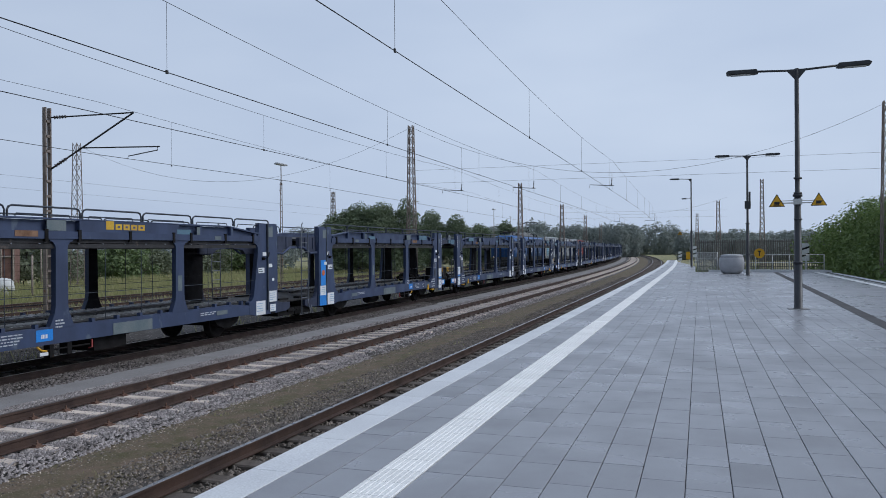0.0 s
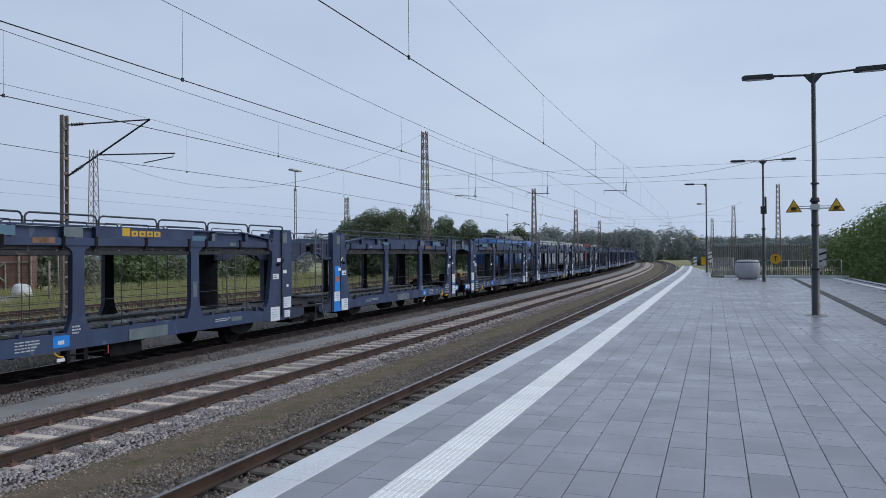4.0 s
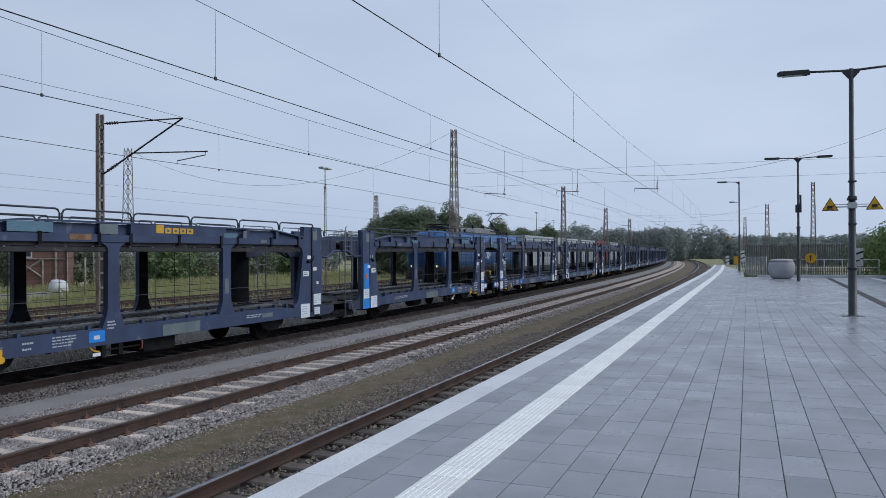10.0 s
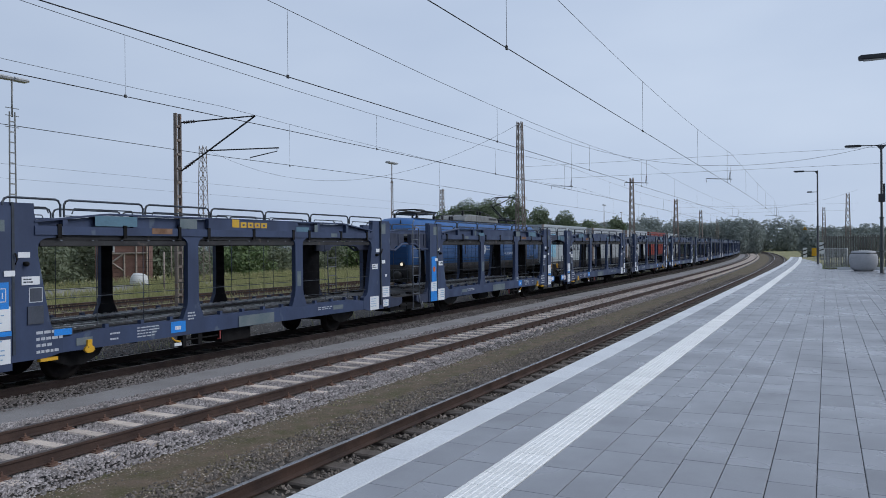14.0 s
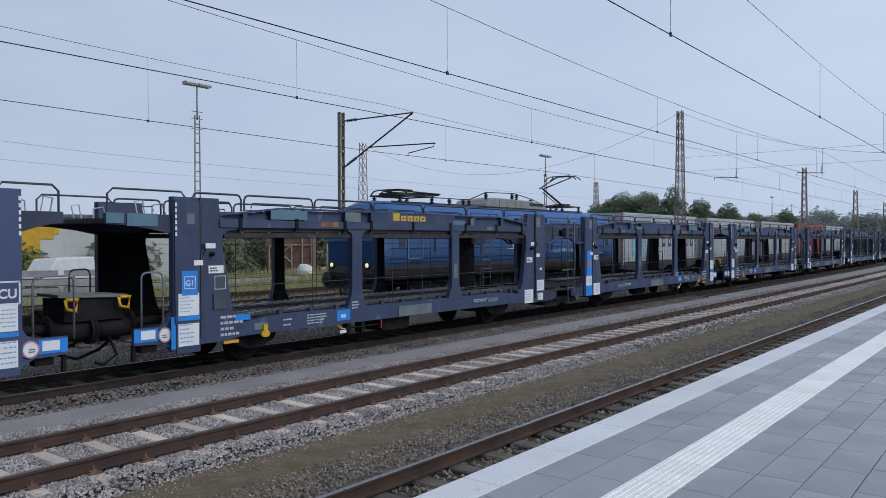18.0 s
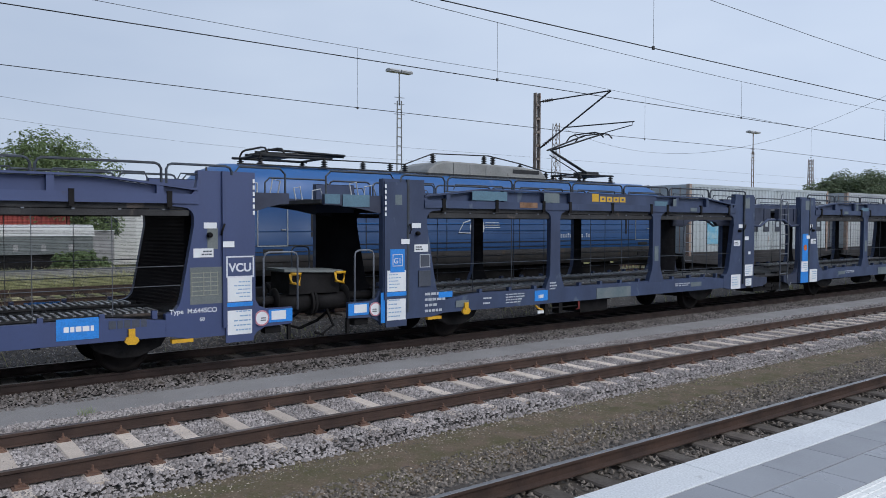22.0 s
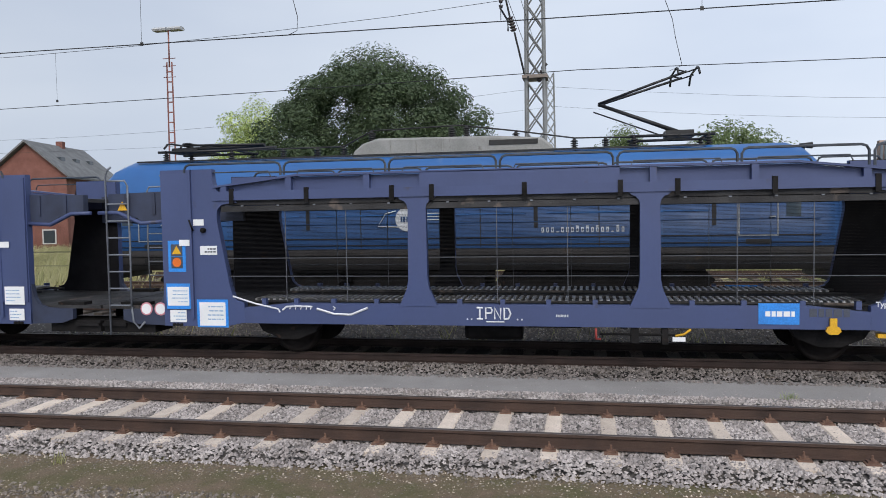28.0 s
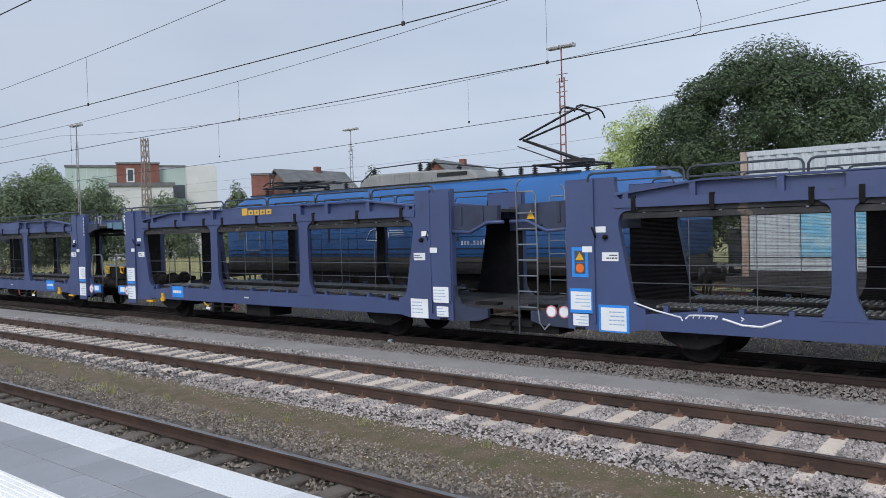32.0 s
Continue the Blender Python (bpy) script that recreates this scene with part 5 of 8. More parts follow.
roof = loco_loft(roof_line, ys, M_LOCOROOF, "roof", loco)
for y in (3.6, 7.0, 9.9, 12.9, 15.9):
    bm = bmesh.new()
    for x0, z0, x1, z1 in ((1.495, 3.05, 1.40, 3.55), (1.40, 3.55, 1.2, 3.76), (1.2, 3.76, 0.8, 3.9)):
        for s in (1, -1):
            prism(bm, [(s * x0, z0), (s * x1, z1), (s * (x1 + 0.012), z1 + 0.012), (s * (x0 + 0.012), z0 + 0.012)], y - 0.02, y + 0.02, "y")
    part("roof_seam", bm, M_BLACK, roof)
for s in (1, -1):
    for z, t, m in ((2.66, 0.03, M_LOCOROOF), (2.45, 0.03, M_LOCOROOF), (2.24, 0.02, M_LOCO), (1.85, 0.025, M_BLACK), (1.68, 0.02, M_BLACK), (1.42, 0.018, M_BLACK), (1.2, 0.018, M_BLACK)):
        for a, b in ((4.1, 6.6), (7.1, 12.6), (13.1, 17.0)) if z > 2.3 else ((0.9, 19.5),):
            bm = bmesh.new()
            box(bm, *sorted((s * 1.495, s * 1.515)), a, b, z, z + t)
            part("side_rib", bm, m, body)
    for y in (3.55, 6.85, 12.85, 17.1):
        bm = bmesh.new()
        box(bm, *sorted((s * 1.495, s * 1.512)), y - 0.05, y + 0.05, 2.1, 3.0)
        part("dirty_seam", bm, M_BLACK, body)
    for y in (5.3, 8.3, 11.45, 14.4):
        bm = bmesh.new()
        box(bm, *sorted((s * 1.495, s * 1.508)), y - 0.012, y + 0.012, 1.62, 3.0)
        part("panel_joint", bm, M_BLACK, body)
    for y in (2.35, 18.1):
        bm = bmesh.new()
        for a, b, c, d in ((-0.45, -0.42, 1.86, 2.85), (0.42, 0.45, 1.86, 2.85), (-0.45, 0.45, 1.84, 1.87)):
            box(bm, *sorted((s * 1.495, s * 1.52)), y + a, y + b, c, d)
        door = part("cab_door", bm, M_CHROME, body, "cab door outlined by pale trim")
        bm = bmesh.new()
        box(bm, *sorted((s * 1.50, s * 1.54)), y + 0.25, y + 0.38, 2.28, 2.31)
        part("door_handle", bm, M_CHROME, door)
        for z in (1.72, 1.32):
            bm = bmesh.new()
            box(bm, *sorted((s * 1.49, s * 1.512)), y - 0.28, y + 0.3, z - 0.07, z + 0.05)
            part("step_recess", bm, M_BLACK, body)
        bm = bmesh.new()
        box(bm, *sorted((s * 1.495, s * 1.51)), y - (0.95 if y < 9 else -0.62), y - (0.62 if y < 9 else -0.95), 2.3, 2.86)
        part("side_window", bm, M_GLASS, body)
    # round badge with an oval swoosh, and an unreadable line of white writing
    bm = bmesh.new()
    lathe(bm, [(0.31, 0), (0.31, 0.012), (0.01, 0.012)], Matrix.Translation((s * 1.505, 9.55, 2.36)) @ Euler((0, radians(90 * s), 0)).to_matrix().to_4x4(), 28, False)
    badge = part("badge", bm, M_PALE, body, "pale round badge")
    bars("badge_mark", badge, 9.55, 2.36, 0.34, 0.16, 1, s, 1.518, M_LOCO, fill=1, seed=3, gap=0.1)
    bm = bmesh.new()
    tube(bm, [(s * 1.515, 9.25, 2.58), (s * 1.515, 8.97, 2.50), (s * 1.515, 8.77, 2.18), (s * 1.515, 9.3, 2.16)], 0.02, 5)
    part("badge_oval", bm, M_PALE, badge)
    for q, l in ((2.5, 0.6), (2.42, 0.64), (2.34, 0.66)):
        bm = bmesh.new()
        tube(bm, [(s * 1.505, 9.9, q), (s * 1.505, 9.9 + l, q)], 0.014, 5)
        part("badge_line", bm, M_PALE, badge)
    for k in range(17):
        q = 13.02 + k * 0.122
        h = 0.02 if k in (3, 14) else (0.16 if k in (7, 9, 11, 15) else 0.12)
        bx("side_writing", M_PALE, body, *sorted((s * 1.497, s * 1.506)), q - 0.032, q + 0.032, 1.98, 1.98 + h)
        if h > 0.02:
            bx("writing_gap", M_LOCO, body, *sorted((s * 1.4975, s * 1.508)), q - 0.012, q + 0.012, 2.01, 2.075)
# front and rear: windscreens, lamps, buffers
for e, name in ((0, "front"), (1, "rear")):
    f = (lambda y: LY0 + y) if e == 0 else (lambda y: LY1 - y)
    for x in (-0.62, 0.62):
        bm = bmesh.new()
        q = [(x - 0.52, f(0.13), 2.92), (x + 0.52, f(0.13), 2.92), (x + 0.5, f(0.40), 3.46), (x - 0.5, f(0.40), 3.46)]
        dy = -0.03 if e == 0 else 0.03
        v = [bm.verts.new((a, b + dy * 0.4, c)) for a, b, c in q] + [bm.verts.new((a, b + dy, c + 0.01)) for a, b, c in q]
        for i in ((0, 1, 2, 3), (7, 6, 5, 4), (0, 4, 5, 1), (1, 5, 6, 2), (2, 6, 7, 3), (3, 7, 4, 0)):
            bm.faces.new([v[k] for k in i])
        part("windscreen", bm, M_GLASS, loco)
    for x in (-0.95, 0.95):
        bm = bmesh.new()
        mm = Matrix.Translation((x, f(0.03), 1.62)) @ Euler((radians(90 if e == 0 else -90), 0, 0)).to_matrix().to_4x4()
        lathe(bm, [(0.16, -0.1), (0.16, 0.06), (0.13, 0.08)], mm, 16)
        h = part("headlamp", bm, M_BLACK, loco)
        bm = bmesh.new()
        lathe(bm, [(0.085, 0.082), (0.085, 0.088), (0.01, 0.092)], mm, 16)
        part("lens", bm, M_LAMPON if e == 0 else M_GLASS, h)
        bm = bmesh.new()
        mm = Matrix.Translation((x * 0.92, f(0.0), 1.06)) @ Euler((radians(90 if e == 0 else -90), 0, 0)).to_matrix().to_4x4()
        lathe(bm, [(0.12, -0.15), (0.12, 0.36), (0.24, 0.38), (0.25, 0.42), (0.1, 0.46)], mm, 16)
        part("buffer", bm, M_BLACK, loco)
    bm = bmesh.new()
    a, b = sorted((f(-0.02), f(0.22)))
    box(bm, -1.4, 1.4, a, b, 0.72, 1.32)
    for x in (-0.3, 0.3, 0.0):
        tube(bm, [(x, f(0), 1.0), (x, f(-0.25), 0.8), (x * 0.9, f(-0.2), 0.45)], 0.035)
    part("buffer_beam", bm, M_BLACK, loco)
# roof hood with its louvre
bm = bmesh.new()
prism(bm, [(7.9, 3.95), (7.98, 4.2), (8.25, 4.4), (8.65, 4.52), (11.9, 4.48), (13.0, 4.40), (13.25, 4.2), (13.35, 3.95)], -0.95, 0.95)
hood = part("roof_hood", bm, M_HOOD, roof, "grey roof hood", 0.06)
for x in (0.955, -0.97):
    bx("louvre", M_BLACK, hood, x, x + 0.015, 11.63, 12.89, 4.24, 4.37)
for y in (9.0, 9.7, 10.4):
    bm = bmesh.new()
    box(bm, -0.97, 0.97, y - 0.01, y + 0.01, 3.9, 4.45)
    part("hood_seam", bm, M_HOOD, hood)


def insulator(x, y, z, h=0.3):
    bm = bmesh.new()
    prof = [(0.05, 0)]
    for i in range(4):
        zz = h * (0.12 + 0.2 * i)
        prof += [(0.045, zz), (0.10, zz + 0.012), (0.10, zz + 0.028), (0.045, zz + 0.05)]
    prof += [(0.04, h)]
    lathe(bm, prof, Matrix.Translation((x, y, z)), 12)
    return part("insulator", bm, M_BLACK, roof)


for x in (-0.7, 0.7):
    for y in (2.35, 4.35, 15.3, 17.1):
        insulator(x, y, 4.02, 0.32)
for x, y, z in ((0.5, 5.8, 4.06), (0.5, 6.8, 4.06), (0.3, 7.5, 4.08), (0.6, 8.4, 4.45), (0.6, 10.6, 4.5), (0.6, 11.0, 4.5), (0.6, 12.3, 4.3), (0.4, 13.8, 4.08), (0.4, 14.6, 4.08)):
    insulator(x, y, z, 0.3)
bm = bmesh.new()
tube(bm, [(0.5, 4.4, 4.36), (0.5, 5.8, 4.37), (0.5, 6.8, 4.37), (0.3, 7.5, 4.39), (0.6, 8.4, 4.76), (0.6, 10.8, 4.82), (0.6, 12.3, 4.62), (0.4, 13.8, 4.4), (0.4, 14.6, 4.39), (0.5, 15.3, 4.36)], 0.022, 6)
part("roof_cable", bm, M_BLACK, roof)
bm = bmesh.new()
box(bm, 0.9, 1.0, 1.6, 17.0, 4.06, 4.10)
part("walkway", bm, M_BLACK, roof)
bm = bmesh.new()
tube(bm, [(0.7, 19.3, 3.8), (0.7, 19.3, 3.98)], 0.03)
tube(bm, [(0.7, 19.2, 4.0), (0.7, 19.5, 4.0)], 0.05, 8, 0.08)
part("horn", bm, M_BLACK, roof)
bm = bmesh.new()
tube(bm, [(0.5, 0.9, 3.78), (0.5, 0.9, 3.98)], 0.05, 8, 0.02)
part("whistle", bm, M_BLACK, roof)
# folded pantograph over the front end
bm = bmesh.new()
for s in (-0.7, 0.7):
    tube(bm, [(s, 2.1, 4.36), (s, 4.5, 4.36)], 0.04, 6)
for y in (2.35, 3.3, 4.35):
    tube(bm, [(-0.75, y, 4.37), (0.75, y, 4.37)], 0.035, 6)
box(bm, -0.5, 0.5, 2.45, 3.2, 4.34, 4.48)
folded = part("folded_pantograph", bm, M_BLACK, loco, "black folded pantograph")
for s in (-0.45, 0.45):
    bm = bmesh.new()
    tube(bm, [(s, 2.4, 4.44), (s * 0.8, 5.2, 4.50)], 0.055, 6)
    part("lower_arm", bm, M_BLACK, folded)
    bm = bmesh.new()
    tube(bm, [(s, 5.2, 4.52), (s, 2.7, 4.56)], 0.035, 6)
    part("upper_arm", bm, M_BLACK, folded)
bm = bmesh.new()
for y in (2.45, 2.95):
    tube(bm, [(-0.97, y, 4.44), (-0.8, y, 4.57), (-0.55, y, 4.6), (0.55, y, 4.6), (0.8, y, 4.57), (0.97, y, 4.44)], 0.03, 6)
part("head", bm, M_BLACK, folded)
# raised pantograph over the rear end
bm = bmesh.new()
for s in (-0.7, 0.7):
    tube(bm, [(s, 15.2, 4.36), (s, 17.25, 4.36)], 0.04, 6)
for y in (15.3, 16.4, 17.1):
    tube(bm, [(-0.75, y, 4.37), (0.75, y, 4.37)], 0.035, 6)
box(bm, -0.35, 0.35, 16.1, 16.8, 4.34, 4.52)
raised = part("raised_pantograph", bm, M_BLACK, loco, "black raised pantograph")
bm = bmesh.new()
tube(bm, [(0, 16.5, 4.48), (0, 14.45, 5.28)], 0.06, 8, 0.045)
part("lower_arm", bm, M_BLACK, raised)
bm = bmesh.new()
tube(bm, [(0.1, 16.0, 4.42), (0.1, 14.3, 5.08)], 0.02, 6)
part("guide_rod", bm, M_BLACK, raised)
for s in (-0.5, 0.5):
    bm = bmesh.new()
    tube(bm, [(s * 0.3, 14.42, 5.28), (s, 16.6, 5.96)], 0.035, 6)
    part("upper_arm", bm, M_BLACK, raised)
bm = bmesh.new()
for y in (16.35, 16.85):
    tube(bm, [(-0.97, y, 5.82), (-0.8, y, 5.98), (-0.55, y, 6.05), (0.55, y, 6.05), (0.8, y, 5.98), (0.97, y, 5.82)], 0.028, 6)
for s in (-0.5, 0.5):
    tube(bm, [(s, 16.3, 6.03), (s, 16.6, 5.94), (s, 16.9, 6.03)], 0.02, 5)
part("head", bm, M_BLACK, raised)
# equipment hung between the bogies
bm = bmesh.new()
box(bm, -1.2, 1.2, 8.0, 9.7, 0.30, 1.10)
box(bm, -1.2, 1.2, 9.8, 11.5, 0.36, 1.10)
part("equipment_box", bm, M_DARK, loco)
# bogies with three axles each
for yb in (5.0, 14.5):
    bm = bmesh.new()
    for s in (1, -1):
        prism(bm, [(yb - 2.7, 0.75), (yb - 2.5, 0.95), (yb + 2.5, 0.95), (yb + 2.7, 0.75), (yb + 2.4, 0.55), (yb - 2.4, 0.55)], s * 1.0, s * 1.18)
    box(bm, -1.0, 1.0, yb - 0.3, yb + 0.3, 0.6, 1.1)
    bog = part("bogie", bm, M_DARK, loco)
    for k in (-2.0, 0.0, 2.0):
        for s in (1, -1):
            bm = bmesh.new()
            mm = Matrix.Translation((s * 0.68, yb + k, 0.62)) @ Euler((0, radians(90 * s), 0)).to_matrix().to_4x4()
            lathe(bm, [(0.64, -0.02), (0.62, 0.02), (0.62, 0.12), (0.52, 0.12), (0.5, 0.08), (0.2, 0.06), (0.16, 0.14), (0.02, 0.15)], mm, 24)
            part("wheel", bm, M_WHEEL, bog)

# ---- container wagons behind it ----
M_CWHITE = surf("weathered_white_container", (0.50, 0.555, 0.59), (0.43, 0.475, 0.50), 0.6, size=1.0, bump=0.05, spots=(0.32, 0.2, 0.13), spot_amount=0.16, spot_size=0.35, stretch=(1, 1, 0.2))
M_CPALE = surf("pale_grey_container", (0.50, 0.53, 0.55), (0.42, 0.45, 0.48), 0.6, size=1.0, bump=0.05, spots=(0.3, 0.25, 0.2), spot_amount=0.2, spot_size=0.3, stretch=(1, 1, 0.2))
M_CRED = surf("red_container", (0.36, 0.06, 0.045), (0.28, 0.045, 0.035), 0.6, size=1.0, bump=0.05, spots=(0.2, 0.08, 0.06), spot_amount=0.25, spot_size=0.4)
M_CRUST = surf("rusty_corner_post", (0.34, 0.22, 0.17), (0.42, 0.36, 0.32), 0.8, size=0.3, bump=0.2)
M_CYAN = surf("faded_cyan_logo", (0.16, 0.46, 0.66), (0.40, 0.58, 0.66), 0.6, size=0.3, bump=0.0)
M_CYEL = surf("yellow_container", (0.72, 0.42, 0.03), (0.6, 0.35, 0.03), 0.6, size=0.6, bump=0.05)
M_CGREEN = surf("pale_green_container", (0.35, 0.50, 0.42), (0.28, 0.42, 0.35), 0.6, size=0.6, bump=0.05)


def container(label, mat, post, length=12.19, high=2.9, m=None, parent=None, logo="", group="containers"):
    """A freight container, its floor's middle at the origin: corrugated sides, corner posts, rails and doors."""
    c = thing("freight_container", label, "container", group, m=m)
    L, W = length / 2, 1.22
    n = int(length / 0.28)
    for s in (1, -1):
        bm = bmesh.new()
        pts = []
        for i in range(n):
            y = -L + 0.18 + i * (length - 0.36) / n
            p = (length - 0.36) / n
            pts += [(y, 0.036), (y + p * 0.3, 0.036), (y + p * 0.5, 0.0), (y + p * 0.8, 0.0)]
        lo = [bm.verts.new((s * (W - 0.01 - d), y, 0.16)) for y, d in pts]
        hi = [bm.verts.new((s * (W - 0.01 - d), y, high - 0.12)) for y, d in pts]
        for i in range(len(pts) - 1):
            bm.faces.new((lo[i], lo[i + 1], hi[i + 1], hi[i]))
        part("side_wall", bm, mat, c)
        for z0, z1 in ((0, 0.16), (high - 0.12, high)):
            bx("side_rail", mat if z0 else M_SKIRT, c, *sorted((s * (W - 0.08), s * W)), -L + 0.15, L - 0.15, z0, z1)
    for y in (-L, L):
        for s in (1, -1):
            bx("corner_post", post, c, *sorted((s * (W - 0.16), s * W)), *sorted((y, y - math.copysign(0.16, y))), 0, high)
        bx("end_wall", mat, c, -W + 0.15, W - 0.15, *sorted((y - math.copysign(0.03, y), y - math.copysign(0.08, y))), 0.1, high - 0.05)
        for x in (-0.75, -0.3, 0.3, 0.75):
            bm = bmesh.new()
            tube(bm, [(x, y, 0.15), (x, y, high - 0.12)], 0.02, 5)
            part("lock_bar", bm, post, c)
    bx("roof", mat, c, -W + 0.02, W - 0.02, -L + 0.1, L - 0.1, high - 0.05, high - 0.015)
    bx("floor", M_DARK, c, -W + 0.1, W - 0.1, -L + 0.1, L - 0.1, 0.02, 0.14)
    for s in (1, -1):
        if logo == "patch":
            plate("logo_patch", c, M_CYAN, -L + 2.2, 1.45, 1.7, 1.9, s, 0.006, "faded cyan patch", W - 0.006)
            for i in range(7):
                plate("logo_bar", c, M_INK, -0.9 + i * 1.0, 1.35, 0.5, 0.66, s, 0.008, "", W - 0.008)
                plate("logo_gap", c, mat, -0.9 + i * 1.0, 1.38, 0.24, 0.24, s, 0.011, "", W - 0.008)
        if logo == "red":
            bars("logo_bars", c, -2.4, high * 0.72, 5.0, 0.6, 1, s, W - 0.005, M_CRED, fill=1.0, seed=6, gap=0.3)
        bars("data_print", c, L - 1.0, high * 0.75, 1.2, 0.5, 3, s, W - 0.005, M_INK, seed=12)
    return c


def flat_wagon(label, length=14.2):
    w = thing("flat_wagon", label, "flat wagon", "moving container train")
    L = length / 2
    for s in (1, -1):
        bm = bmesh.new()
        prism(bm, [(-L + 0.6, 0.85), (-L + 0.6, 1.095), (L - 0.6, 1.095), (L - 0.6, 0.9), (L - 3, 0.68), (-L + 3, 0.68)], s * 1.15, s * 1.27)
        part("side_sill", bm, M_SKIRT, w)
    bx("deck_frame", M_DARK, w, -1.14, 1.14, -L + 0.6, L - 0.6, 0.96, 1.09)
    for yb in (-L + 2.4, L - 2.4):
        bm = bmesh.new()
        for s in (1, -1):
            prism(bm, [(yb - 1.3, 0.45), (yb - 1.1, 0.7), (yb + 1.1, 0.7), (yb + 1.3, 0.45), (yb + 0.3, 0.38), (yb - 0.3, 0.38)], s * 0.95, s * 1.1)
        box(bm, -0.95, 0.95, yb - 0.2, yb + 0.2, 0.5, 1.0)
        bog = part("bogie", bm, M_DARK, w)
        for k in (-0.9, 0.9):
            for s in (1, -1):
                bm = bmesh.new()
                mm = Matrix.Translation((s * 0.68, yb + k, 0.46)) @ Euler((0, radians(90 * s), 0)).to_matrix().to_4x4()
                lathe(bm, [(0.48, -0.02), (0.46, 0.02), (0.46, 0.12), (0.38, 0.12), (0.36, 0.08), (0.14, 0.06), (0.12, 0.14), (0.02, 0.15)], mm, 20)
                part("wheel", bm, M_WHEEL, bog)
    for y in (-L, L):
        for s in (1, -1):
            bm = bmesh.new()
            mm = Matrix.Translation((s * 0.88, y - math.copysign(0.6, y), 1.05)) @ Euler((radians(90 if y < 0 else -90), 0, 0)).to_matrix().to_4x4()
            lathe(bm, [(0.1, -0.05), (0.1, 0.5), (0.22, 0.52), (0.22, 0.56), (0.08, 0.6)], mm, 14)
            part("buffer", bm, M_DARK, w)
    return w


FLAT = flat_wagon("brown flat wagon under a freight container")
MOVING = [(loco, 0.0, 0.0)]
CARGO = [("rust-streaked white container with cyan patch and dark lettering bars", M_CWHITE, "patch"), ("white freight container with red lettering bars", M_CPALE, "red"), ("pale grey freight container", M_CPALE, ""), ("plain red freight container", M_CRED, ""), ("rust-streaked white freight container", M_CWHITE, "")]
flats = [FLAT] + [copy_thing(FLAT, pose(0, 0, 0)) for _ in CARGO[1:]]
for i, (lab, mat, logo) in enumerate(CARGO):
    yc = 27.7 + i * 14.3
    MOVING.append((flats[i], yc, 0.0))
    MOVING.append((container(lab, mat, M_CRUST, logo=logo, high=3.1), yc, 1.10))

# ---- masts, wires and yard lamps ----
M_MAST = surf("weathered_mast_steel", (0.27, 0.225, 0.195), (0.19, 0.155, 0.135), 0.75, 0.0, size=0.6, bump=0.15, spots=(0.16, 0.08, 0.05), spot_amount=0.3, spot_size=0.25)
M_MASTGREY = surf("grey_galvanised_steel", (0.30, 0.31, 0.31), (0.22, 0.225, 0.225), 0.6, 0.3, size=0.5, bump=0.1, spots=(0.16, 0.13, 0.1), spot_amount=0.25, spot_size=0.3)
M_MASTRED = surf("red_brown_mast_paint", (0.26, 0.10, 0.085), (0.19, 0.08, 0.07), 0.7, size=0.5, bump=0.1)
M_LAMPHEAD = surf("pale_lamp_housing", (0.50, 0.51, 0.52), (0.42, 0.43, 0.44), 0.5, size=0.4, bump=0.03)
M_WIRE = surf("dark_copper_wire", (0.035, 0.035, 0.037), (0.025, 0.025, 0.027), 0.6, 0.3, bump=0.0)
M_PORC = surf("brown_insulator", (0.045, 0.03, 0.03), (0.03, 0.022, 0.022), 0.3, bump=0.0)


def lattice(name, label, x, y, h, w0, w1, mat, pitch=0.75, leg=0.05, cross=True, flat=False, group="catenary masts"):
    """A lattice mast: legs, rungs and diagonals. flat: two channels with battens only."""
    t = thing(name, label, "mast", group, m=on_track(x, y, -0.5))
    H = h + 0.5
    corners = ((-1, -1), (1, -1), (1, 1), (-1, 1)) if not flat else ((0, -1), (0, 1))
    at = lambda c, z: Vector((c[0] * (w0 + (w1 - w0) * z / H) / 2, c[1] * (w0 + (w1 - w0) * z / H) / 2, z))
    for c in corners:
        bm = bmesh.new()
        if flat:
            a, b = at(c, 0), at(c, H)
            v = [bm.verts.new(p + Vector((dx, dy, 0))) for p in (a, b) for dx, dy in ((-0.08, -0.028), (0.08, -0.028), (0.08, 0.028), (-0.08, 0.028))]
            for q in ((0, 1, 2, 3), (7, 6, 5, 4), (0, 4, 5, 1), (1, 5, 6, 2), (2, 6, 7, 3), (3, 7, 4, 0)):
                bm.faces.new([v[i] for i in q])
        else:
            tube(bm, [at(c, 0), at(c, H)], leg, 4)
        part("leg", bm, mat, t)
    n = int(H / pitch)
    bm = bmesh.new()
    for k in range(n):
        z0, z1 = k * H / n, (k + 1) * H / n
        if flat:
            a, b = at(corners[0], z0 + 0.1), at(corners[1], z0 + 0.1)
            box(bm, -0.08, 0.08, a.y, b.y, z0, z0 + 0.09)
        else:
            for i in range(4):
                c, d = corners[i], corners[(i + 1) % 4]
                p, q = (c, d) if k % 2 else (d, c)
                tube(bm, [at(p, z0), at(q, z1)], leg * 0.5, 4)
                if cross:
                    tube(bm, [at(q, z0), at(p, z1)], leg * 0.45, 4)
    tagged(part("bracing", bm, mat, t), "crossed flat steel bracing", kind="stuff")
    bx("footing", M_CONC, t, -w0 / 2 - 0.25, w0 / 2 + 0.25, -w0 / 2 - 0.25, w0 / 2 + 0.25, -0.2, 0.35)
    return t


def cable(bm, pts, r):
    tube(bm, pts, r, 4)


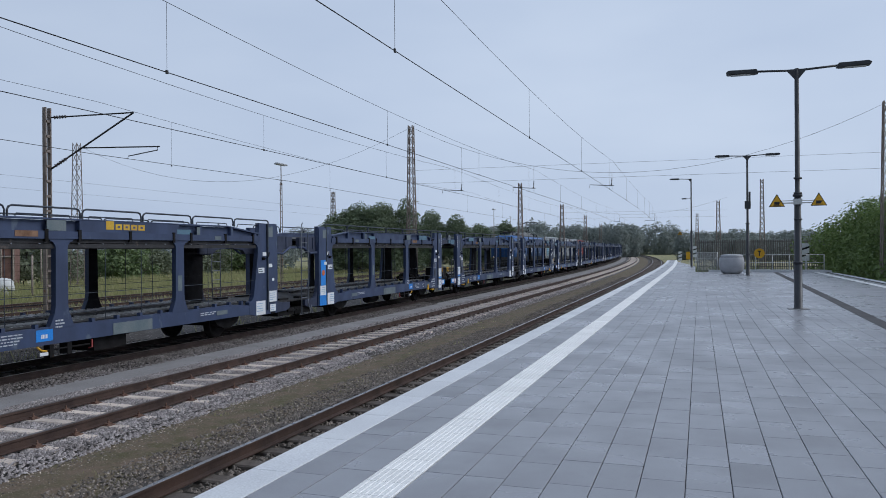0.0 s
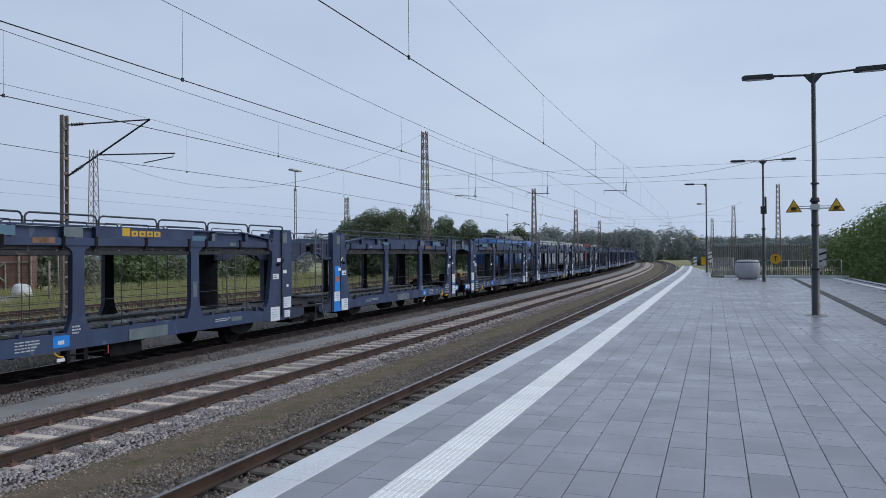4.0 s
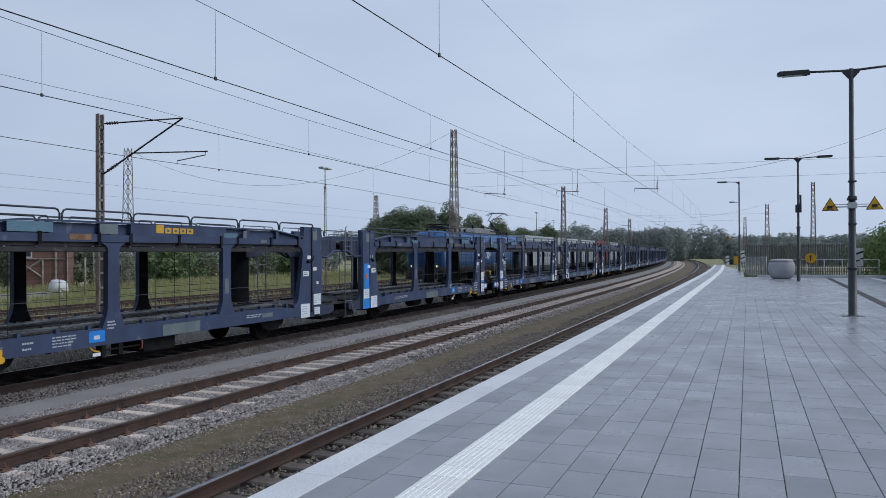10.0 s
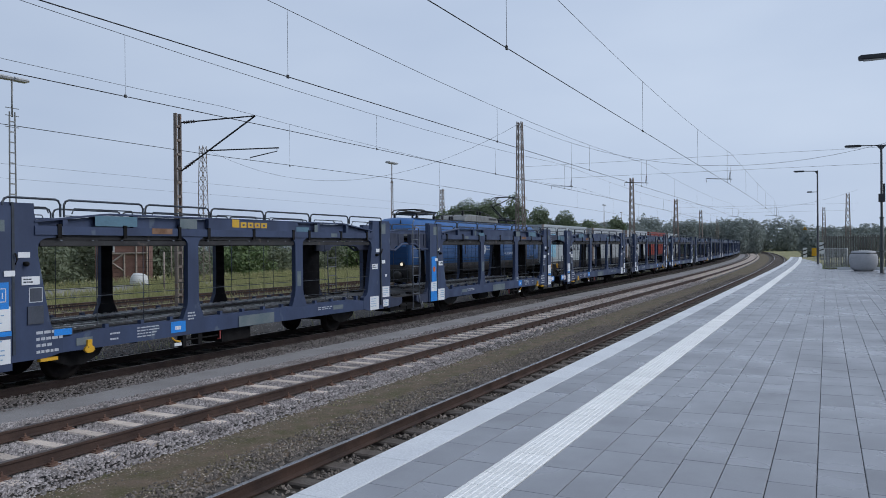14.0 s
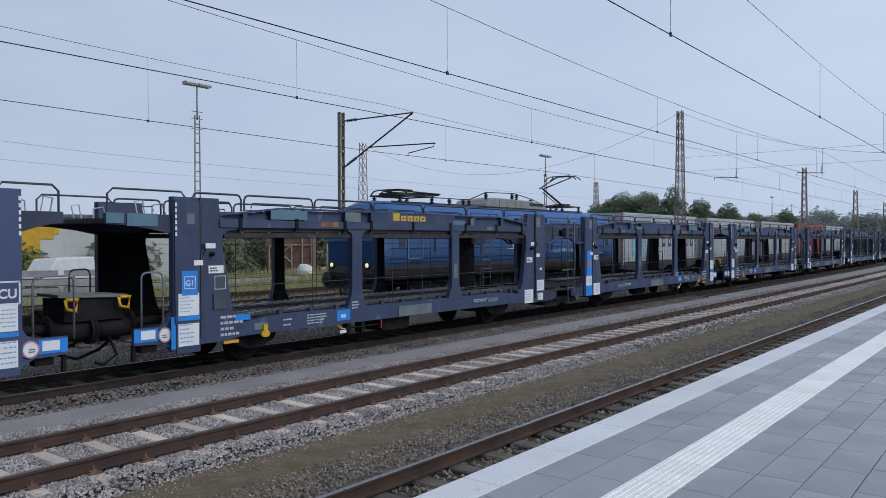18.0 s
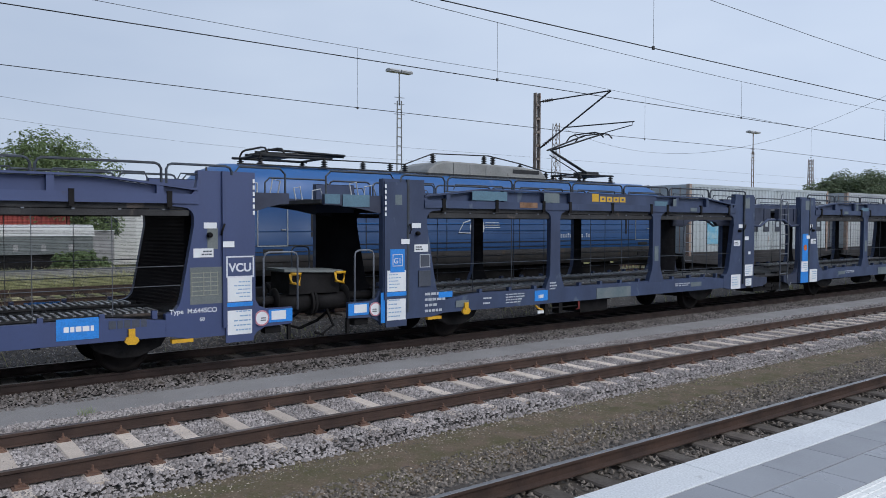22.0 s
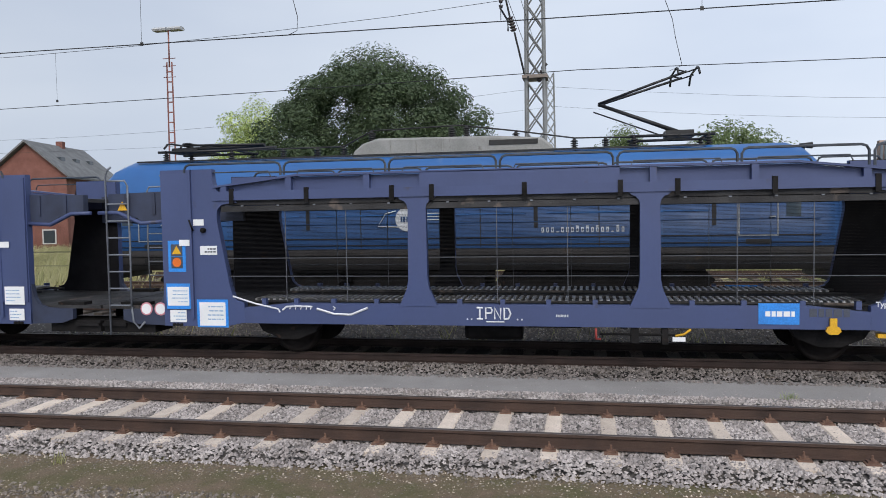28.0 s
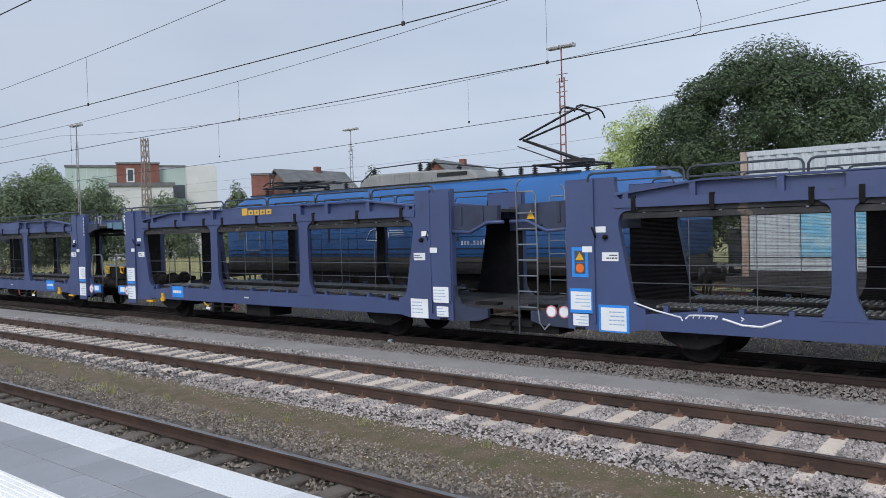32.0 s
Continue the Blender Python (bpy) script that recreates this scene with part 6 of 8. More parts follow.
def rod_insulator(bm, a, b, r=0.05):
    a, b = Vector(a), Vector(b)
    for k in range(5):
        p, q = a.lerp(b, k / 5), a.lerp(b, (k + 0.6) / 5)
        tube(bm, [p, q], r, 8, r * 0.6)


# mast beside track 4 with a hinged cantilever over it
m1 = lattice("catenary_mast", "weathered two-channel steel mast with a hinged cantilever", -13.85, 22.3, 8.0, 0.25, 0.22, M_MAST, 0.55, flat=True)
bm = bmesh.new()
cable(bm, [(0.12, 0.07, 8.13), (2.65, 1.6, 8.42)], 0.028)
cable(bm, [(0.12, 0.07, 6.18), (2.65, 1.6, 8.42)], 0.035)
cable(bm, [(0.98, 0.59, 7.0), (3.46, 2.09, 7.12)], 0.026)
cable(bm, [(2.46, 1.49, 6.6), (2.46, 1.49, 6.72), (3.39, 2.05, 6.98), (3.39, 2.05, 7.1)], 0.02)
part("cantilever", bm, M_BLACK, m1, "dark tube cantilever")
bm = bmesh.new()
rod_insulator(bm, (0.22, 0.13, 8.14), (0.62, 0.37, 8.19), 0.075)
part("top_insulator", bm, M_PORC, m1)
bm = bmesh.new()
rod_insulator(bm, (0.25, 0.15, 6.3), (0.6, 0.36, 6.6), 0.075)
part("foot_insulator", bm, M_PORC, m1)
lattice("catenary_mast", "slim weathered lattice mast in the yard", -35.2, 45.4, 10.8, 0.72, 0.38, M_MAST, 0.75, 0.042)
big = lattice("catenary_mast", "wide grey lattice mast with wire anchors", -14.3, -2.3, 13.5, 0.62, 0.46, M_MASTGREY, 0.75, 0.05)
bm = bmesh.new()
box(bm, -0.38, 0.38, -0.38, 0.38, 7.05, 7.15)
part("collar", bm, M_MAST, big)
bm = bmesh.new()
rod_insulator(bm, (0.1, 0.3, 7.5), (0.25, 0.1, 6.9), 0.09)
part("insulator", bm, M_PORC, big)
bm = bmesh.new()
rod_insulator(bm, (0.1, -0.75, 8.95), (0.1, -0.62, 8.5), 0.11)
part("insulator", bm, M_PORC, big)
bm = bmesh.new()
cable(bm, [(0.1, -1.3, 11.5), (0.1, -0.75, 8.95)], 0.03)
cable(bm, [(0.1, -0.62, 8.5), (0.1, -0.3, 7.1)], 0.03)
part("stay", bm, M_WIRE, big)
lattice("catenary_mast", "slim lattice mast far behind the yard", -30.0, -2.55, 9.5, 0.6, 0.35, M_MASTGREY, 0.6, 0.035)
tall = lattice("catenary_mast", "tall rust-brown lattice mast between the tracks", -8.0, 45.4, 10.5, 0.6, 0.28, M_MAST, 0.62, 0.036)
right = lattice("catenary_mast", "tall rust-brown lattice mast behind the platform", 18.95, 45.4, 10.2, 0.66, 0.3, M_MAST, 0.65, 0.038)
lattice("catenary_mast", "tall rust-brown lattice mast between the tracks", -8.0, 77.5, 9.4, 0.6, 0.3, M_MAST, 0.65, 0.04)
lattice("catenary_mast", "brown lattice mast down the line", -8.0, 107.0, 8.8, 0.8, 0.36, M_MAST, 0.9, 0.05)
lattice("catenary_mast", "brown lattice mast down the line", -8.0, 140.0, 8.6, 0.8, 0.36, M_MAST, 0.9, 0.05)
lattice("catenary_mast", "brown lattice mast down the line", -8.0, 190.0, 8.6, 0.8, 0.36, M_MAST, 0.9, 0.05)
lattice("catenary_mast", "brown lattice mast beyond the platform", 17.0, 95.0, 10.4, 0.6, 0.3, M_MAST, 0.6, 0.04)
lattice("catenary_mast", "brown lattice mast beyond the platform", 13.6, 120.0, 9.5, 0.8, 0.36, M_MAST, 0.9, 0.05)
lattice("catenary_mast", "brown lattice mast beyond the platform", 12.6, 160.0, 9.4, 0.8, 0.36, M_MAST, 0.9, 0.05)
lattice("catenary_mast", "slim brown lattice mast in the yard", -31.0, 80.0, 9.4, 0.6, 0.35, M_MAST, 0.7, 0.04)
lattice("catenary_mast", "brown lattice mast in the yard", -13.9, -41.7, 8.2, 0.5, 0.28, M_MAST, 0.6, 0.035)

# contact wires, carrying wires and droppers over each track
LOWEST = {1: (5.90, 7.35), 2: (5.92, 7.0), 3: (5.98, 7.0), 4: (6.08, 7.5)}


def carry_z(k, y):
    lo = LOWEST[k][1]
    if k == 4:
        if y < -2.3:
            return min(lo - 0.05 + 0.0019 * (y + 22) ** 2, 8.6)
        if y < 22.3:
            return 8.25 - (y + 2.3) * 0.25 / 24.6 - 0.16 * (1 - ((y - 10) / 12.3) ** 2)
        return lo + 0.1 + 0.0007 * ((y - 22.3) % 48 - 24) ** 2
    if y < -2.3:
        return lo - 0.03 + 0.00125 * ((y + 2.3) % 57.4 - 28.7) ** 2
    if y < 45.4 and k == 3:
        return lo + 0.15 + 0.00095 * (y - 27) ** 2
    if y < 45.4:
        return lo + 0.0011 * (y - 27) ** 2
    return lo + 0.00065 * ((y - 45.4) % 48 - 24) ** 2


for k, (zc, zm) in LOWEST.items():
    c = TRACKS[k]
    line = thing("overhead_line", "dark overhead contact wire with carrying wire and droppers", "overhead line", "overhead lines", "structure")
    bm = bmesh.new()
    if k == 4:
        # this wire zigzags over its track and hangs lower towards the yard's throat
        pts = [(c, -110, 5.86), (c - 0.35, -25, 5.88), (c, -8, 6.08), (c + 0.3, -1, 6.17), (c, 11, 6.10), (c - 0.2, 22, 6.10), (c + 0.3, 35, 6.17)] + [(c + bend(y), y, zc) for y in range(60, 260, 10)]
    else:
        pts = [(c + bend(y), y, zc) for y in range(-110, 260, 10)]
    cable(bm, pts, 0.010)
    part("contact_wire", bm, M_WIRE, line)
    bm = bmesh.new()
    cable(bm, [(c + bend(y), y, carry_z(k, y)) for y in range(-110, 260, 4)], 0.0068)
    part("carrying_wire", bm, M_WIRE, line)
    for i in range(-9, 16):
        y = 11.9 + i * (10.7 if k < 4 else 14.2)
        bm = bmesh.new()
        cable(bm, [(c + bend(y), y, zc), (c + bend(y), y, carry_z(k, y))], 0.0045)
        box(bm, c + bend(y) - 0.012, c + bend(y) + 0.012, y - 0.03, y + 0.03, zc - 0.03, zc + 0.04)
        part("dropper", bm, M_WIRE, line)
jump = thing("jumper_wire", "curved dark jumper wire between overhead wires", "overhead line", "overhead lines", "structure")
bm = bmesh.new()
cable(bm, [(TRACKS[3], -6.4, 5.98), (TRACKS[3], -6.22, 6.05), (TRACKS[3], -6.2, 6.3), (TRACKS[3], -6.3, 6.7), (TRACKS[3], -6.3, 7.6)], 0.007)
part("jumper", bm, M_WIRE, jump)
bm = bmesh.new()
cable(bm, [(TRACKS[4], 1.35, 6.08), (TRACKS[4], 1.66, 6.2), (TRACKS[4], 1.5, 6.9), (TRACKS[4], 1.42, 7.4), (TRACKS[4], 1.2, 8.0)], 0.008)
part("jumper", bm, M_WIRE, jump)
# yard wires far behind
for x, low in ((-17.0, 5.66), (-21.6, 5.6)):
    line = thing("overhead_line", "thin sagging overhead wire of the yard tracks", "overhead line", "overhead lines", "structure")
    bm = bmesh.new()
    cable(bm, [(x + bend(y), y, low + 0.0028 * max(0.0, 20 - abs(y + 2.3)) ** 2) for y in range(-110, 160, 3)], 0.004)
    part("wire", bm, M_WIRE, line)


def headspan(y, xl, zl, xr, zr, sag, over=(1, 2, 3), cross=(6.75, 7.6)):
    """Cross wires from mast to mast that carry the wires of the tracks between them."""
    h = thing("headspan", "sagging cross wires between two lattice masts", "overhead line", "headspans", "structure")
    b = bend(y)
    bm = bmesh.new()
    pts = []
    for i in range(25):
        u = i / 24
        pts.append((xl + (xr - xl) * u + b, y, zl + (zr - zl) * u - sag * 4 * u * (1 - u)))
    cable(bm, pts, 0.008)
    part("main_rope", bm, M_WIRE, h)
    for z in cross:
        bm = bmesh.new()
        cable(bm, [(xl + b, y, z), (xr + b, y, z - 0.1)], 0.006)
        part("cross_wire", bm, M_WIRE, h)
    for k in over:
        c = TRACKS[k]
        u = (c - xl) / (xr - xl)
        zt = zl + (zr - zl) * u - sag * 4 * u * (1 - u)
        bm = bmesh.new()
        cable(bm, [(c + b, y, zt), (c + b, y, 6.0)], 0.007)
        part("hanger", bm, M_WIRE, h)
        bm = bmesh.new()
        rod_insulator(bm, (c + b, y, 6.62), (c + b - 0.05, y, 6.2), 0.045)
        part("insulator", bm, M_PORC, h)
        bm = bmesh.new()
        cable(bm, [(c + b + 0.1, y, 6.2), (c + b - 1.3, y, 6.3), (c + b - 1.3, y, 6.1)], 0.02)
        part("steady_arm", bm, M_BLACK, h)


headspan(45.4, -8.0, 10.4, 18.9, 10.1, 3.3)
headspan(45.4, -35.2, 10.7, -8.0, 10.4, 3.17, (), ())
headspan(107.0, -8.0, 8.7, 14.0, 9.2, 1.8)
headspan(-2.3, -14.3, 13.3, 20.0, 13.3, 3.2)


def yard_lamp(label, x, y, h, mat, lattice_h):
    t = thing("yard_lamp", label, "lamp mast", "yard lamp masts", m=on_track(x, y, -0.5))
    H = h + 0.5
    for s in (-1, 1):
        bm = bmesh.new()
        v0, v1 = 0.16, 0.11
        tube(bm, [(0.04, s * v0, 0), (0.04, s * v1, H - 1.3)], 0.035, 4)
        part("leg", bm, mat, t)
    bm = bmesh.new()
    n = int((H - 1.3) / 0.42)
    for k in range(n):
        z = 0.3 + k * (H - 1.6) / n
        w = 0.16 - 0.05 * z / H
        box(bm, 0.02, 0.06, -w, w, z, z + 0.05)
    tagged(part("rung_ladder", bm, mat, t), "short steel rungs", kind="stuff")
    bm = bmesh.new()
    tube(bm, [(0.04, 0, H - 1.5), (0.04, 0, H - 0.05)], 0.035, 6)
    for z in (H - 1.45, H - 1.15, H - 1.9):
        tube(bm, [(0.04, -0.28, z), (0.04, 0.28, z)], 0.015, 4)
    part("top_pole", bm, mat, t)
    bm = bmesh.new()
    for s in (-1, 1):
        prism(bm, [(-0.16, -0.05), (0.16, -0.05), (0.2, 0.02), (0.12, 0.09), (-0.12, 0.09), (-0.2, 0.02)], s * 0.04, s * 0.62, "y")
    head = part("lamp_head", bm, M_LAMPHEAD, t, "flat pale grey twin lamp head")
    head.matrix_basis = Matrix.Translation((0.04, 0, H))
    bx("footing", M_CONC, t, -0.35, 0.4, -0.4, 0.4, -0.2, 0.3)
    return t


yard_lamp("grey lattice yard lamp mast with a flat twin head", -19.2, 18.85, 9.3, M_MASTGREY, 7)
yard_lamp("red-painted lattice yard lamp mast with a flat twin head", -19.2, -17.4, 10.1, M_MASTRED, 8)
yard_lamp("brown yard lamp mast with a flat twin head", -19.2, 48.1, 8.75, M_MAST, 7)
yard_lamp("slim yard lamp mast far behind the tracks", -27.0, -38.2, 9.4, M_MASTGREY, 7)
yard_lamp("grey yard lamp mast with a flat twin head", -15.0, -52.0, 10.1, M_MASTGREY, 8)
for y, x in ((95.0, -26.0), (120.0, -21.0), (150.0, -24.0), (175.0, -30.0)):
    yard_lamp("small yard lamp mast in the distance", x, y, 9.0, M_MAST, 7)

# ---- platform furniture ----
M_POLE = surf("anthracite_pole", (0.045, 0.05, 0.058), (0.035, 0.038, 0.045), 0.5, 0.2, size=0.6, bump=0.03)
M_BIN = surf("speckled_grey_shell", (0.50, 0.51, 0.54), (0.42, 0.43, 0.46), 0.7, size=0.6, bump=0.1, grain=120)
M_GALV = surf("galvanised_railing", (0.58, 0.60, 0.60), (0.46, 0.48, 0.48), 0.5, 0.1, size=0.4, bump=0.05)
M_WOODFENCE = surf("grey_fence_board", (0.19, 0.18, 0.17), (0.14, 0.133, 0.126), 0.85, size=0.5, bump=0.2, vary=0.2)
M_SIGNYEL = surf("sign_yellow", (0.78, 0.42, 0.01), (0.72, 0.38, 0.01), 0.45, bump=0.0)
M_SIGNBLACK = surf("sign_black", (0.02, 0.02, 0.02), (0.015, 0.015, 0.015), 0.5, bump=0.0)


def platform_lamp(label, x, y, top, arms, yaw=0):
    t = thing("platform_lamp", label, "street lamp", "platform lamps", m=pose(x, y, ZP, 0, 0, yaw))
    H = top - ZP
    bm = bmesh.new()
    lathe(bm, [(0.13, 0.0), (0.13, 0.02), (0.105, 0.03), (0.105, 1.2), (0.09, 1.22), (0.085, 3.0), (0.065, 3.02), (0.055, H)], n=14)
    pole = part("pole", bm, M_POLE, t)
    bx("base_plate", M_CONC, t, -0.26, 0.26, -0.26, 0.26, 0.0, 0.012)
    for z in (1.24, 3.04):
        bm = bmesh.new()
        lathe(bm, [(0.12, z - 0.03), (0.12, z + 0.03), (0.09, z + 0.05)], n=14)
        part("collar", bm, M_POLE, pole)
    for s in arms:
        bm = bmesh.new()
        tube(bm, [(s * 0.02, 0, H - 0.05), (s * 1.0, 0, H + 0.0)], 0.03, 8)
        arm = part("arm", bm, M_POLE, t)
        bm = bmesh.new()
        prism(bm, [(s * 0.95, -0.05), (s * 1.05, -0.07), (s * 1.75, -0.05), (s * 1.78, 0.02), (s * 1.7, 0.06), (s * 1.0, 0.05)], -0.13, 0.13, "y")
        hd = part("lamp_head", bm, M_POLE, arm, "", 0.015)
        hd.matrix_basis = Matrix.Translation((0, 0, H))
        bm = bmesh.new()
        box(bm, *sorted((s * 1.15, s * 1.65)), -0.09, 0.09, H - 0.075, H - 0.062)
        part("lamp_glass", bm, M_GALV, arm)
        bm = bmesh.new()
        prism(bm, [(0, -0.28), (s * 0.22, -0.02), (s * 0.22, 0.03), (0, 0.03)], -0.04, 0.04, "y")
        br = part("bracket", bm, M_POLE, arm)
        br.matrix_basis = Matrix.Translation((0, 0, H - 0.05))
    return t


lampA = platform_lamp("anthracite platform lamp with two arms and warning signs", 12.04, 22.25, 7.30, (-1, 1))
lampB = platform_lamp("anthracite platform lamp with two arms and loudspeaker", 12.2, 47.6, 7.9, (-1, 1))
lampC = platform_lamp("anthracite platform lamp with one arm", 8.86, 69.0, 8.5, (-1,))


def warning_triangle(parent, x, z, y=-0.12):
    bm = bmesh.new()
    r = 0.235
    tri = [(x + r * math.sin(a), z + r * math.cos(a)) for a in (0, 2.0944, 4.18879)]
    prism(bm, tri, y, y + 0.012, "y")
    a = part("warning_sign", bm, M_SIGNBLACK, parent, "yellow and black warning triangle", 0.008)
    bm = bmesh.new()
    tri = [(x + r * 0.84 * math.sin(q), z + r * 0.84 * math.cos(q)) for q in (0, 2.0944, 4.18879)]
    prism(bm, tri, y - 0.006, y - 0.001, "y")
    part("yellow_face", bm, M_SIGNYEL, a)
    bm = bmesh.new()
    box(bm, x - 0.07, x + 0.05, y - 0.01, y - 0.007, z - 0.06, z + 0.02)
    box(bm, x - 0.09, x + 0.09, y - 0.01, y - 0.007, z - 0.085, z - 0.07)
    tube(bm, [(x + 0.05, y - 0.009, z - 0.03), (x + 0.085, y - 0.009, z + 0.03)], 0.012, 4)
    part("pictogram", bm, M_SIGNBLACK, a)


bm = bmesh.new()
tube(bm, [(-0.6, -0.1, 2.84), (0.6, -0.1, 2.84)], 0.018, 6)
tube(bm, [(-0.6, -0.1, 2.90), (0.6, -0.1, 2.90)], 0.012, 6)
box(bm, -0.1, 0.1, -0.13, 0.1, 2.8, 2.95)
part("sign_bar", bm, M_GALV, lampA)
warning_triangle(lampA, -0.52, 2.86)
warning_triangle(lampA, 0.5, 2.87)
for z in (3.5, 3.1, 2.4):
    bm = bmesh.new()
    tube(bm, [(-0.1, -0.06, z), (0.1, -0.06, z)], 0.03, 6)
    part("clamp", bm, M_POLE, lampA)
bx("loudspeaker", M_POLE, lampB, -0.16, 0.16, -0.28, -0.1, 3.9, 4.35)
bx("cable_box", M_POLE, lampB, 0.06, 0.16, -0.2, -0.08, 4.2, 4.9)
bm = bmesh.new()
tube(bm, [(0, 0, 5.9), (-0.75, 0, 5.9)], 0.03, 6)
box(bm, -0.78, -0.4, -0.06, 0.06, 5.86, 5.96)
part("camera_arm", bm, M_POLE, lampC)
warning_triangle(lampC, -0.95, 2.9)

# drain channel
bm = bmesh.new()
box(bm, 13.05, 13.35, PY0, PY1 - 1, ZP - 0.01, ZP + 0.006)
whole("drain_channel", bm, M_JOINT, "dark narrow drain channel in the platform paving", "drain", kind="structure", m=Matrix.Translation((0, 17, 0)) @ pose(0, 0, 0, 0, 0, -1.6) @ Matrix.Translation((0, -17, 0)))

# rounded grey grit bin
bm = bmesh.new()
lathe(bm, [(0.40, 0.0), (0.58, 0.06), (0.70, 0.24), (0.76, 0.50), (0.76, 0.80), (0.72, 1.00), (0.66, 1.08), (0.66, 1.14), (0.60, 1.20), (0.2, 1.23), (0.02, 1.23)], Matrix.Diagonal((1, 0.75, 1, 1)), 28)
gb = thing("grit_bin", "rounded speckled grey grit bin on the platform", "grit bin", m=pose(11.45, 51.4, ZP))
part("shell", bm, M_BIN, gb)
bm = bmesh.new()
lathe(bm, [(0.69, 1.035), (0.70, 1.045), (0.70, 1.065), (0.67, 1.075)], Matrix.Diagonal((1, 0.75, 1, 1)), 28)
part("lid_seam", bm, M_POLE, gb)
for x in (-0.4, 0.4):
    bx("foot", M_POLE, gb, x - 0.1, x + 0.1, -0.2, 0.2, -0.0, 0.06)


def railing(label, x0, x1, y, h, n):
    r = thing("railing", label, "railing", "platform end railings", m=pose(x0, y, ZP))
    w = x1 - x0
    for i in range(n + 1):
        bm = bmesh.new()
        tube(bm, [(i * w / n, 0, 0), (i * w / n, 0, h)], 0.03, 6)
        part("post", bm, M_GALV, r)
    for z in (h, h * 0.55, 0.15):
        bm = bmesh.new()
        tube(bm, [(0, 0, z), (w, 0, z)], 0.024, 6)
        part("rail", bm, M_GALV, r)
    return r


rl = railing("galvanised tube railing closing the platform end", 11.0, 17.2, 54.6, 1.15, 6)
bm = bmesh.new()
lathe(bm, [(0.33, 0), (0.33, 0.02), (0.01, 0.02)], Matrix.Translation((2.3, -0.05, 1.25)) @ Euler((radians(90), 0, 0)).to_matrix().to_4x4(), 24, False)
s_ = part("round_sign", bm, M_SIGNYEL, rl, "orange-yellow round sign")
bm = bmesh.new()
box(bm, 2.27, 2.33, -0.085, -0.072, 1.08, 1.35)
box(bm, 2.2, 2.4, -0.085, -0.072, 1.35, 1.42)
part("pictogram", bm, M_SIGNBLACK, s_)
pn = thing("mesh_gate", "pale galvanised mesh panel beside the platform railing", "gate", m=pose(9.35, 56.2, ZP))
for x in (0, 1.35):
    bm = bmesh.new()
    tube(bm, [(x, 0, 0), (x, 0, 1.35)], 0.035, 6)
    part("post", bm, M_GALV, pn)
bm = bmesh.new()
for i in range(28):
    tube(bm, [(i * 0.05, 0, 0.08), (i * 0.05, 0, 1.32)], 0.010, 4)
for z in (0.08, 0.5, 0.9, 1.32):
    tube(bm, [(0, 0, z), (1.35, 0, z)], 0.014, 4)
part("mesh", bm, M_GALV, pn)
# white edge kerb under the railing
bx("kerb", M_EDGE, rl, -0.9, 6.6, -0.3, -0.08, 0.0, 0.15)

# grey board fence beyond the platform
fen = thing("board_fence", "long grey weathered board fence beyond the platform", "fence", m=pose(9.3, 80.0, -0.62))
brd = bmesh.new()
box(brd, -0.06, 0.06, -0.015, 0.015, 0.5, 3.85)
BOARD = mesh("fence_board", brd, M_WOODFENCE)
for i in range(70):
    add_piece("board", BOARD, fen, pose(i * 0.20, 0, random.uniform(-0.03, 0.03)))
for i in range(8):
    bx("post", M_WOODFENCE, fen, i * 2.0 - 0.06, i * 2.0 + 0.06, 0.03, 0.15, 0, 3.95)
for z in (1.2, 3.6):
    bx("rail", M_WOODFENCE, fen, -0.1, 14.1, 0.03, 0.08, z, z + 0.1)


def marker(x, y, h, label):
    t = thing("marker_board", label, "track sign", "white marker boards", m=pose(x, y, -0.62))
    bm = bmesh.new()
    tube(bm, [(0, 0, 0), (0, 0, h)], 0.05, 6)
    part("post", bm, M_GALV, t)
    bx("board", M_WHITE, t, -0.25, 0.25, -0.06, -0.04, h - 1.3, h)
    for z in (h - 0.9, h - 0.4):
        bm = bmesh.new()
        prism(bm, [(-0.25, z - 0.12), (0.25, z + 0.06), (0.25, z + 0.2), (-0.25, z + 0.02)], -0.066, -0.061, "y")
        part("stripe", bm, M_SIGNBLACK, t)


marker(9.0, 96.0, 3.3, "white trackside board with slanting black stripes")
marker(6.9, 112.0, 2.6, "white trackside board with slanting black stripes")
marker(17.0, 62.0, 3.4, "white trackside board with slanting black stripes")
marker(12.4, 74.0, 2.4, "white trackside board with slanting black stripes")
bm = bmesh.new()
box(bm, -0.35, 0.35, -0.05, 0.0, 1.6, 2.6)
ob = thing("orange_board", "orange-yellow trackside board on a post", "track sign", m=pose(8.2, 103.0, -0.62))
part("board", bm, M_SIGNYEL, ob)
bm = bmesh.new()
tube(bm, [(0, 0.03, 0), (0, 0.03, 2.6)], 0.05, 6)
part("post", bm, M_GALV, ob)

